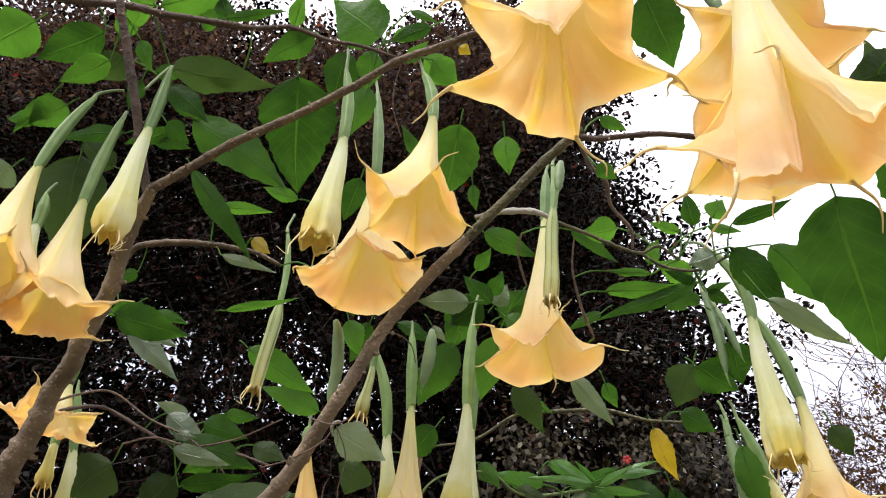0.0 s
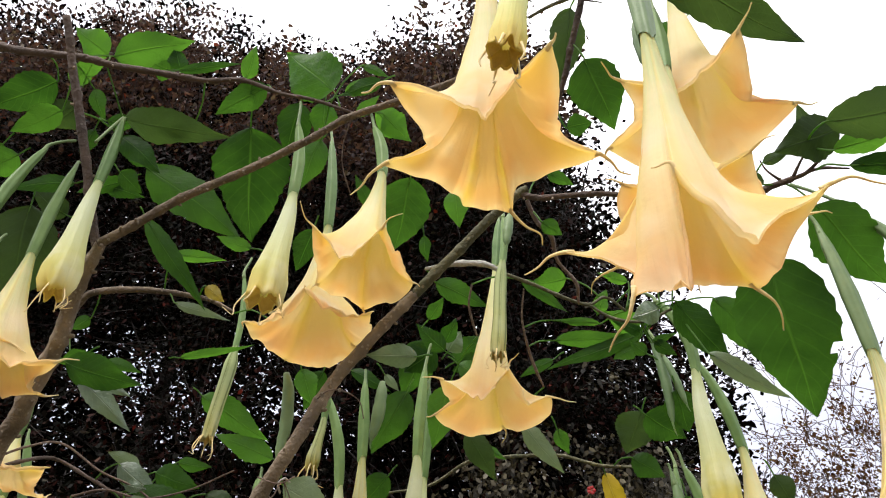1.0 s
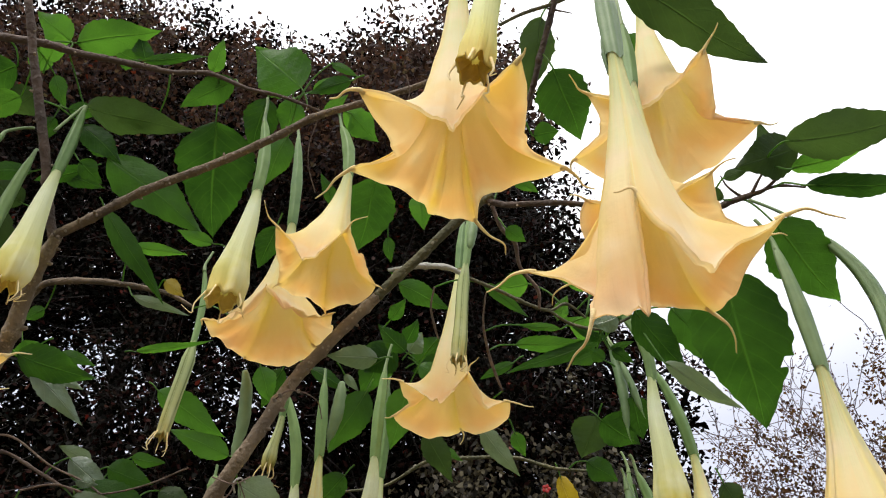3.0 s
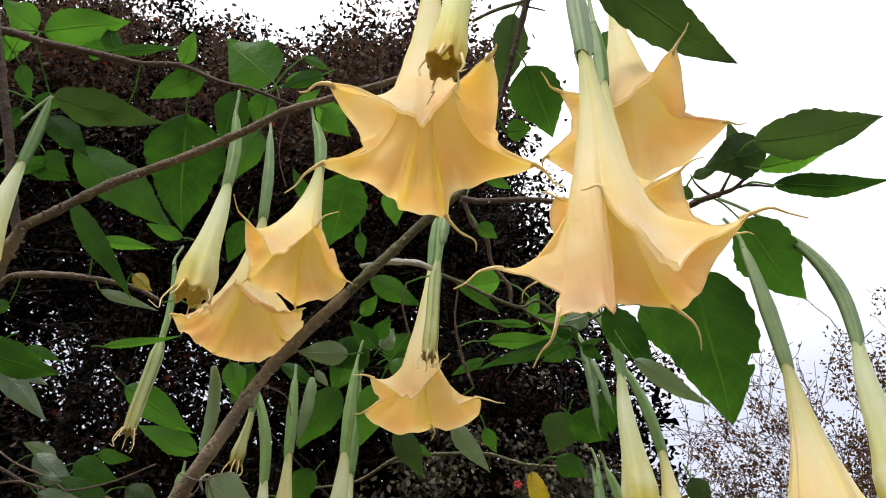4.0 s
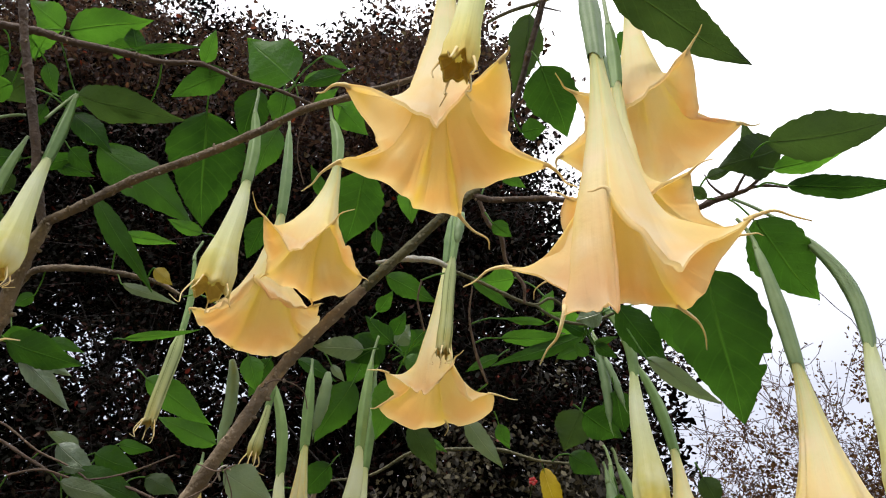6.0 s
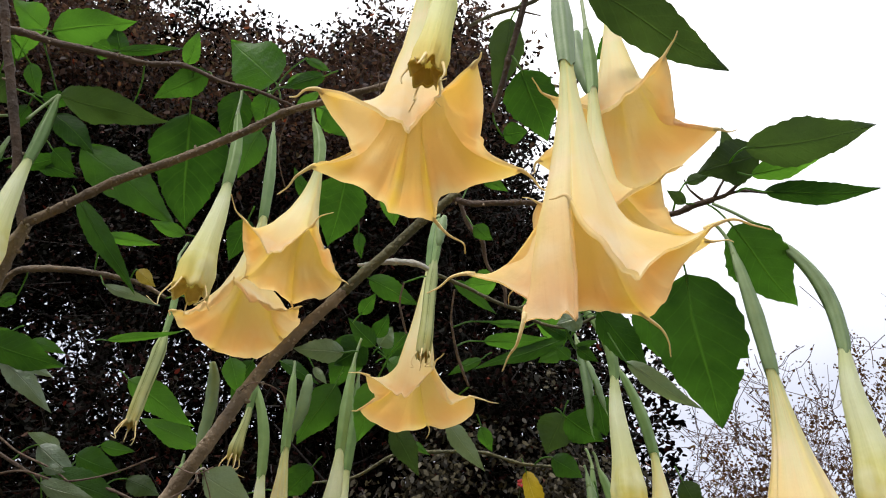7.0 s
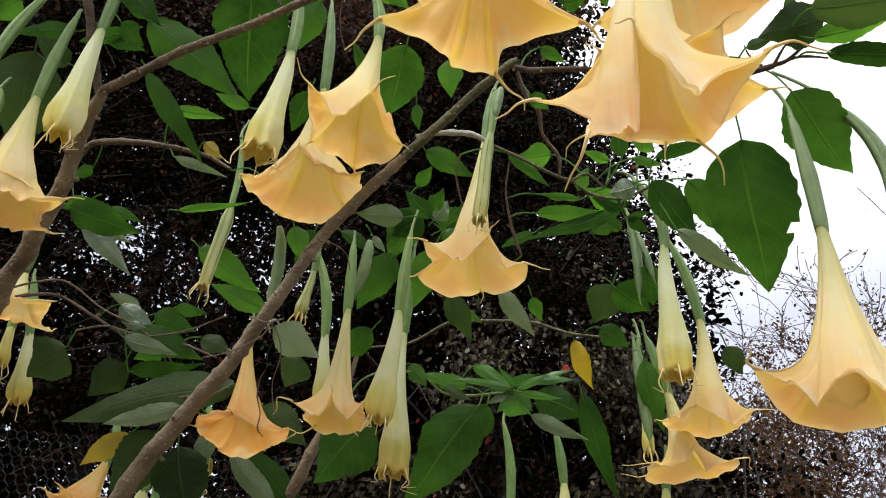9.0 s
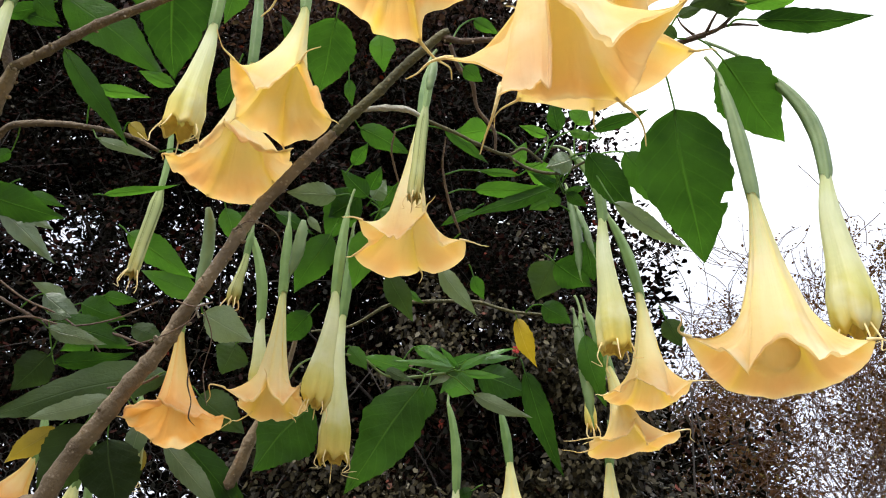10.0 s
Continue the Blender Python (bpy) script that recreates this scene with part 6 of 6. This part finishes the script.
leaf((-0.816, 1.027, 2.307), (-0.942, 1.025, 2.288), 0.035, (0.46, -0.80, -0.38), LEAF_BRIGHT, 158)
leaf((-0.987, 0.998, 2.315), (-1.042, 0.994, 2.310), 0.034, (0.56, -0.70, -0.45), LEAF_BRIGHT, 159)
leaf((-1.029, 1.053, 2.238), (-1.083, 1.070, 2.207), 0.066, (0.57, -0.62, -0.54), LEAF_SHEEN, 160)
leaf((-0.955, 0.969, 2.356), (-1.031, 1.012, 2.290), 0.033, (0.57, -0.53, -0.62), LEAF, 161)
leaf((-0.833, 1.315, 2.103), (-0.891, 1.325, 2.080), 0.037, (0.57, -0.51, -0.65), LEAF_BRIGHT, 162)
leaf((-0.820, 1.424, 1.804), (-0.896, 1.460, 1.746), 0.102, (0.33, -0.92, -0.19), LEAF_DARK, 163, root=(-0.805, 1.411, 1.839))
leaf((-0.712, 1.450, 1.923), (-0.780, 1.435, 1.944), 0.032, (0.32, -0.72, -0.62), LEAF_SHEEN, 164, root=(-0.690, 1.456, 1.857))
leaf((-0.746, 1.431, 1.916), (-0.655, 1.471, 1.865), 0.048, (0.43, -0.84, -0.32), LEAF_SHEEN, 165, root=(-0.790, 1.442, 1.884))
leaf((-0.678, 1.457, 1.913), (-0.583, 1.473, 1.891), 0.058, (0.33, -0.81, -0.49), LEAF, 166, root=(-0.728, 1.454, 1.862))
leaf((-0.696, 1.509, 1.883), (-0.608, 1.525, 1.860), 0.051, (0.44, -0.89, -0.07), LEAF, 167, root=(-0.728, 1.454, 1.862))
leaf((-0.817, 1.338, 2.063), (-0.735, 1.362, 2.031), 0.034, (0.52, -0.81, -0.29), LEAF_SHEEN, 168)
leaf((-0.796, 1.335, 2.098), (-0.722, 1.348, 2.079), 0.027, (0.45, -0.78, -0.44), LEAF, 169)
leaf((-0.651, 1.490, 1.951), (-0.577, 1.493, 1.945), 0.030, (0.33, -0.76, -0.55), LEAF_BRIGHT, 170, root=(-0.690, 1.456, 1.857))
leaf((-0.647, 1.499, 1.861), (-0.722, 1.524, 1.833), 0.046, (0.51, -0.70, -0.51), LEAF, 171, root=(-0.618, 1.457, 1.853))
leaf((-0.579, 1.501, 1.889), (-0.508, 1.518, 1.865), 0.046, (0.40, -0.91, -0.12), LEAF_DARK, 172, root=(-0.603, 1.458, 1.852))
RED_SPOT = np.array((0.419, 3.120, 2.635))
leaf((-0.285, 0.903, 2.430), (-0.223, 0.885, 2.450), 0.028, (0.06, -0.81, -0.59), LEAF_BRIGHT, 173, root=(-0.320, 0.904, 2.400))
leaf((-0.227, 0.930, 2.412), (-0.158, 0.966, 2.367), 0.053, (-0.05, -0.47, -0.88), LEAF_BRIGHT, 174, root=(-0.260, 0.917, 2.386))
leaf((-0.729, 0.998, 2.385), (-0.661, 1.027, 2.350), 0.047, (0.41, -0.60, -0.69), LEAF_BRIGHT, 175)
leaf((-0.752, 1.046, 2.360), (-0.704, 1.073, 2.326), 0.043, (0.24, -0.54, -0.81), LEAF, 176)
leaf((-0.774, 0.974, 2.430), (-0.696, 0.978, 2.424), 0.032, (0.45, -0.59, -0.67), LEAF_BRIGHT, 177)
leaf((-0.821, 0.918, 2.498), (-0.793, 0.868, 2.557), 0.044, (0.61, -0.40, -0.68), LEAF_BRIGHT, 178)
leaf((-0.806, 0.992, 2.425), (-0.834, 1.030, 2.380), 0.034, (0.24, -0.74, -0.62), LEAF, 179)
leaf((0.094, 0.979, 2.301), (0.142, 0.994, 2.283), 0.025, (-0.10, -0.67, -0.74), LEAF, 180, root=(0.055, 0.959, 2.211))
leaf((0.275, 1.262, 2.117), (0.232, 1.278, 2.098), 0.034, (-0.25, -0.90, -0.37), LEAF, 181, root=(0.275, 1.171, 2.113))
leaf((-0.069, 1.343, 2.118), (-0.015, 1.362, 2.096), 0.040, (0.14, -0.94, -0.32), LEAF_BRIGHT, 182)
leaf((-0.128, 1.254, 2.164), (-0.099, 1.224, 2.199), 0.031, (0.34, -0.66, -0.67), LEAF_BRIGHT, 183)

# ---- background: hedge, bare trees, fence, ground ----
def leaf_cloud(name, spots, sizes, heads, mat, parent, seed=1, slim=0.5, label="", facing=None):
    """Many small bent leaves as one mesh; spots: where each sits, heads: which way each points."""
    rng = np.random.default_rng(seed)
    n = len(spots)
    heads = heads / (np.linalg.norm(heads, axis=1)[:, None] + 1e-9)
    r = rng.normal(size=(n, 3))
    if facing is not None:
        # blades turn their upper side to the light
        r = np.array(facing) + rng.normal(0, 0.45, (n, 3))
    side = np.cross(heads, r)
    side /= np.linalg.norm(side, axis=1)[:, None] + 1e-9
    nrm = np.cross(heads, side)
    s = sizes[:, None]
    base, tip = spots, spots + heads * s
    low, high = spots + heads * s * 0.28 + nrm * s * 0.06, spots + heads * s * 0.66 + nrm * s * 0.07
    w = side * s * slim * 0.5
    tip = tip - nrm * s * 0.08
    V = np.stack([base, low + w, high + w * 0.72, tip, high - w * 0.72, low - w], 1).reshape(-1, 3)
    me = bpy.data.meshes.new(name)
    me.vertices.add(6 * n)
    me.vertices.foreach_set("co", V.ravel())
    me.loops.add(6 * n)
    me.loops.foreach_set("vertex_index", np.arange(6 * n))
    me.polygons.add(n)
    me.polygons.foreach_set("loop_start", np.arange(n) * 6)
    me.materials.append(mat)
    me.update(calc_edges=True)
    me.validate()
    return tagged(part(name, me, parent, label), kind="stuff")


def sprays(rng, origins, length, per, spread, rise=0.3):
    """Leaf places along short leafy shoots that start at the origins."""
    n = len(origins)
    way = rng.normal(size=(n, 3)) * (1, 0.8, 0.7) + (0, -0.25, rise)
    way /= np.linalg.norm(way, axis=1)[:, None]
    t = rng.uniform(0, 1, (n, per, 1)) * length
    spots = origins[:, None, :] + way[:, None, :] * t + rng.normal(0, spread, (n, per, 3))
    heads = way[:, None, :] * 0.6 + rng.normal(0, 0.7, (n, per, 3)) + np.array((0, 0, -0.35))
    return spots.reshape(-1, 3), heads.reshape(-1, 3), way


def field(points, scale, off):
    return np.array([noise.noise(Vector((p[0] * scale + off, p[1] * scale, p[2] * scale))) for p in points])


def rods(items, n=4):
    """Many thin straight rods as one mesh: (from, to, radius, radius)."""
    V, Fc = [], []
    for a, b, ra, rb in items:
        d = b - a
        d = d / (np.linalg.norm(d) + 1e-9)
        e = np.cross(d, (0.31, 0.87, 0.37))
        e /= np.linalg.norm(e)
        g = np.cross(d, e)
        k = len(V)
        for c, r in ((a, ra), (b, rb)):
            for j in range(n):
                w = 2 * math.pi * j / n
                V.append(c + r * (math.cos(w) * e + math.sin(w) * g))
        Fc += [(k + j, k + (j + 1) % n, k + n + (j + 1) % n, k + n + j) for j in range(n)]
    return V, Fc


ground = tagged(new("ground", make_mesh("ground", [(-900, -900, 0), (900, -900, 0), (900, 900, 0), (-900, 900, 0)], [(0, 1, 2, 3)], [SOIL])), "bare brown soil with patches of short grass", "ground", kind="structure")

# the hedge: trunks and leafy shoots, thinner towards its top and right edge
hedge = tagged(new("hedge_tree"), "tall dense hedge tree with small dark green and purple-brown leaves", "tree")
hrng = np.random.default_rng(11)
for k, x in enumerate((-3.4, -2.5, -0.75, 0.05)):
    y = 4.75 + 0.15 * math.sin(3 * k)
    pts = [(x, y, 0), (x + 0.1, y - 0.05, 1.6), (x - 0.12 * (-1) ** k, y, 3.4), (x + 0.1, y + 0.05, 5.0), (x + 0.15, y, 6.1)]
    v, f = sweep(pts, [0.09, 0.07, 0.055, 0.035, 0.012], 8, 5, 0.05, k)
    part("trunk", make_mesh("trunk", v, f, [BARK_HEDGE_SHADE]), hedge)
limbs = []
for k in range(200):
    x, z = hrng.uniform(-4.4, 1.2), hrng.uniform(0.8, 6.3)
    a = np.array((x, hrng.uniform(4.3, 4.9), z))
    b = a + np.array((hrng.normal(0, 0.4), hrng.uniform(-0.9, 0.2), hrng.uniform(0.1, 0.8)))
    if b[0] < 1.75 - 0.26 * b[2] + 0.25:
        limbs.append((a, b, 0.014, 0.004))
tagged(part("twigwork", make_mesh("twigwork", *rods(limbs, 5), [BARK_HEDGE_SHADE]), hedge), kind="stuff")


def hedge_keep(o):
    """How likely a shoot is to grow here: full inside, ragged at the top and the right edge, with a few thin places."""
    x, y, z = o[:, 0], o[:, 1], o[:, 2]
    clump = field(np.c_[x, 0 * x, z], 2.6, 17.0)
    edge = np.interp(z, [0, 2.2, 2.7, 3.6, 4.2, 5.1, 6.3, 7.2], [2.1, 1.7, 1.32, 1.28, 1.12, 0.8, 0.5, 0.3])
    keep = np.clip((edge - x) / 0.35, 0, 1) * np.clip((8.0 + 0.25 * np.sin(x * 2.1 + 1) - 0.75 * np.exp(-(((x + 2.5) / 0.5) ** 2)) - 0.48 * np.exp(-(((x + 1.4) / 0.3) ** 2)) - 0.3 * np.clip(x + 2.9, 0, 1) - 1.3 - (z - 1.3) * 4.2 / np.clip(y, 3.4, 4.9)) / 1.25, 0, 1)
    for cx, cz, rx, rz, deep in ((-2.28, 3.52, 0.74, 0.48, 0.99), (-1.35, 3.6, 0.34, 0.26, 0.95), (0.92, 3.82, 0.2, 0.2, 0.9), (-1.72, 1.68, 0.70, 0.70, 1.0), (0.22, 5.25, 0.18, 0.14, 0.85), (-2.9, 5.05, 0.3, 0.16, 0.7), (-0.3, 7.4, 0.4, 0.3, 0.6)):
        keep *= 1 - deep * np.clip(1.05 + 2.4 * clump, 0, 1) ** (deep < 1) * np.exp(-(((x - cx) / rx) ** 2 + ((z - cz) / rz) ** 2) ** 2)
    return keep


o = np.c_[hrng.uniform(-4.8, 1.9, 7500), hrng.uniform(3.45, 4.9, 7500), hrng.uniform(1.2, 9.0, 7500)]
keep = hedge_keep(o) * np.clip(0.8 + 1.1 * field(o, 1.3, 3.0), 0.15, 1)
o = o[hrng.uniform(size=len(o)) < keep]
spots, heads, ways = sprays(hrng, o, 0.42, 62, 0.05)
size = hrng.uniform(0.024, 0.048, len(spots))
# the top growth is purple-brown and thinner, its colour lightened for sky haze
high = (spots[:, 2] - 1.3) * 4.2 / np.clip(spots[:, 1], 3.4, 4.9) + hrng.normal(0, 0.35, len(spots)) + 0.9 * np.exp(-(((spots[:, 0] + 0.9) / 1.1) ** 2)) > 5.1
leaf_cloud("foliage", spots[~high], size[~high], heads[~high], HEDGE_LEAF_SHADE, hedge, 5, 0.55, facing=(0.0, -0.7, 0.7))
leaf_cloud("crown_foliage", spots[high], size[high] * 1.25, heads[high], CROWN_LEAF, hedge, 15, 0.6, "purple-brown leaves at the top, lightened in colour for sky haze")
# added back layer: shuts out the sky, its near-black colour stands for shade
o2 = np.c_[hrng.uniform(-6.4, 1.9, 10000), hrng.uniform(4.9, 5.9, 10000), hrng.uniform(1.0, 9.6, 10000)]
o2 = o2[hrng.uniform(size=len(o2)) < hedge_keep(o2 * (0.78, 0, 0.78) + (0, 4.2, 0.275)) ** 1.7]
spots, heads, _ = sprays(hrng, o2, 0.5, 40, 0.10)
leaf_cloud("inner_foliage", spots, hrng.uniform(0.045, 0.08, len(spots)), heads, INNER_LEAF_SHADE, hedge, 6, 0.6)
tagged(part("shoot", make_mesh("shoot", *rods([(a, a + w * 0.44, 0.004, 0.0015) for a, w in zip(o, ways)], 3), [BARK_HEDGE_SHADE]), hedge), kind="stuff")

# climbing ivy low on the fence
ivy = tagged(new("ivy"), "climbing ivy with glossy dark leaves covering the fence", "climber")
irng = np.random.default_rng(21)
m = 6000
o = np.c_[irng.uniform(-0.9, 1.75, m), irng.uniform(3.2, 3.55, m), irng.uniform(0.2, 3.3, m)]
keep = np.clip((3.0 + 0.3 * np.sin(o[:, 0] * 3) - 2.0 * np.clip(o[:, 0] - 0.95, 0, 1) - o[:, 2]) / 0.6, 0, 1) * np.clip((o[:, 0] + 0.75) / 0.35, 0, 1) * np.clip(-0.45 + 4.2 * field(o, 1.9, 9.0) + 2.6 * field(o, 5.0, 2.0), 0, 1)
o = o[irng.uniform(size=m) < keep]
spots, heads, ways = sprays(irng, o, 0.16, 26, 0.04, -0.5)
heads = heads * 0.6 + (0, -0.35, -0.45)
leaf_cloud("foliage", spots, irng.uniform(0.028, 0.054, len(spots)), heads, IVY_LEAF, ivy, 7, 0.46, facing=(0.0, -0.75, 0.65))

for k in range(7):
    x = -0.45 + 0.32 * k
    pts = [(x, 3.5, 0.0), (x + irng.normal(0, 0.12), 3.42, 0.9), (x + irng.normal(0, 0.2), 3.45, 1.8), (x + irng.normal(0, 0.3), 3.48, 2.7)]
    part("stem", make_mesh("stem", *sweep(pts, [0.012, 0.010, 0.007, 0.003], 7, 5, 0.08, k), [BARK_HEDGE_SHADE]), ivy)

# wire netting behind the shrub
fence = tagged(new("wire_fence"), "galvanised netting fence with grey hexagonal wire meshes", "fence")
for x in (-2.9, 0.2):
    part("post", make_mesh("post", *sweep([(x, 3.62, 0), (x, 3.62, 1.2), (x, 3.62, 2.3)], [0.025, 0.025, 0.025], 12, 2), [WIRE]), fence)
for k in range(85):
    x0, pts, z, i = -2.88 + k * 0.026, [], 0.05, 0
    while z < 2.28:
        pts.append(np.array((x0 + 0.026 * ((i // 2 + k) % 2) - 0.0015 * (-1) ** k, 3.62 + 0.002 * (-1) ** i, z)))
        z += 0.024 if i % 2 == 0 else 0.017
        i += 1
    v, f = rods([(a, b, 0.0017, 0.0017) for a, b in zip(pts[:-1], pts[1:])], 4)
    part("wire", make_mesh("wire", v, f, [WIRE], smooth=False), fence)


# leafless trees beyond
def bare_tree(label, x, y, height, seed, leaves, lean=0.0):
    rng = np.random.default_rng(seed)
    tree = tagged(new("bare_tree"), label, "tree", "leafless trees beyond the hedge")
    tree.location = (x, y, 0)
    items, ends = [], []

    def grow(a, d, ln, r, level):
        steps = 4
        for _ in range(steps):
            d = d + rng.normal(0, 0.24, 3) + np.array((0, 0, 0.06))
            d = d / np.linalg.norm(d)
            b = a + d * ln / steps
            items.append((a, b, r, r * 0.82))
            if level >= 3:
                ends.append((b, d))
            r *= 0.82
            a = b
            if level < 5 and rng.uniform() < 0.50:
                w = d + rng.normal(0, 0.55, 3)
                grow(a, w / np.linalg.norm(w), ln * rng.uniform(0.5, 0.75), r * 0.6, level + 1)
        if level < 5:
            for _ in range(2):
                w = d + rng.normal(0, 0.42, 3)
                grow(a, w / np.linalg.norm(w), ln * rng.uniform(0.6, 0.8), r * 0.75, level + 1)

    v, f = sweep([(0, 0, 0), (lean * 0.4, 0, height * 0.15), (lean, 0, height * 0.3)], [0.10, 0.08, 0.06], 8, 3, 0.05, seed)
    part("trunk", make_mesh("trunk", v, f, [BARK_WINTER]), tree)
    for _ in range(3):
        w = np.array((rng.normal(0, 0.35), rng.normal(0, 0.35), 1.0))
        grow(np.array((lean, 0, height * rng.uniform(0.12, 0.3))), w / np.linalg.norm(w), height * 0.30, 0.027, 1)
    items_ = [(a, b, max(r, 0.0034), max(q, 0.0030)) for a, b, r, q in items]
    tagged(part("twigwork", make_mesh("twigwork", *rods(items_, 4), [BARK_WINTER]), tree), kind="stuff")
    if leaves:
        pick = rng.integers(0, len(ends), leaves)
        base = np.array([ends[i][0] for i in pick]) + rng.normal(0, 0.05, (leaves, 3))
        leaf_cloud("foliage", base, rng.uniform(0.028, 0.050, leaves), rng.normal(size=(leaves, 3)), BARE_LEAF, tree, seed, 0.6)
    return tree


bare_tree("leafless brown tree with a few dry leaves", 4.3, 9.2, 7.5, 3, 2500)
bare_tree("leafless brown tree with a few dry leaves", 6.1, 9.8, 8.3, 4, 7000)
bare_tree("leafless brown tree with a few dry leaves", 5.2, 8.4, 7.2, 8, 5000)
bare_tree("leafless brown tree with a few dry leaves", 3.4, 8.8, 6.2, 9, 2500)
bare_tree("leafless brown tree with a few dry leaves", 7.3, 9.0, 7.5, 12, 8000)
thicket = tagged(new("thicket"), "dense brown winter thicket of twigs and small leaves", "shrub")
trng = np.random.default_rng(31)
m = 3450
o = np.c_[trng.uniform(1.9, 8.5, m), trng.uniform(7.0, 10.0, m), trng.uniform(0.2, 7.6, m)]
o = o[trng.uniform(size=m) < np.clip((4.9 + 1.9 * np.clip((o[:, 0] * 8.5 / o[:, 1] - 4.7) * 1.6, 0, 1) - o[:, 2] + 1.1 * np.sin(o[:, 0] * 2.1 + 0.4) + 0.5 * np.sin(o[:, 0] * 5.3)) / 1.3, 0, 1) * np.clip(0.35 + 0.35 * np.clip(o[:, 0] - 4.6, 0, 1) + 2.4 * field(o, 1.1, 5.0), 0, 1) * (1 - 0.93 * np.exp(-(((o[:, 0] * 8.5 / o[:, 1] - 4.55) / 0.38) ** 2)))]
near = np.c_[trng.normal(3.1, 0.3, 200), trng.uniform(7.0, 8.6, 200), trng.uniform(0.4, 4.1, 200)]
o = np.vstack([o, near])
spots, heads, ways = sprays(trng, o, 0.5, 60, 0.085, 0.6)
leaf_cloud("foliage", spots, trng.uniform(0.035, 0.065, len(spots)), heads, BARE_LEAF, thicket, 9, 0.6)
tagged(part("shoot", make_mesh("shoot", *rods([(a, a + w * 0.6, 0.006, 0.002) for a, w in zip(o, ways)], 3), [BARK_WINTER]), thicket), kind="stuff")


# one red blossom deep in the climber
def red_blossom(place):
    thing = tagged(new("red_blossom"), "small bright red blossom among the dark ivy leaves", "flower")
    thing.location = Vector(place)
    for k in range(5):
        a = 2 * math.pi * k / 5
        out, side = np.array((math.cos(a), -0.35, math.sin(a))), np.array((-math.sin(a), 0, math.cos(a)))
        rows_ = [(0.0, 0.002), (0.35, 0.007), (0.7, 0.0085), (1.0, 0.004)]
        V = [out * 0.019 * u + side * w * f + np.array((0, 0.004 * (u * u + f * f), 0)) for u, w in rows_ for f in (-1, 0, 1)]
        faces = [(i * 3 + j, i * 3 + j + 1, i * 3 + j + 4, i * 3 + j + 3) for i in range(3) for j in range(2)]
        part("petal", make_mesh("petal", V, faces, [RED]), thing)
    part("stalk", make_mesh("stalk", *sweep([(0, 0.16, -0.05), (0, 0.07, -0.02), (0, 0, 0)], [0.0015, 0.0015, 0.003], 6, 4), [STEM]), thing)
    return thing


red_blossom(RED_SPOT)
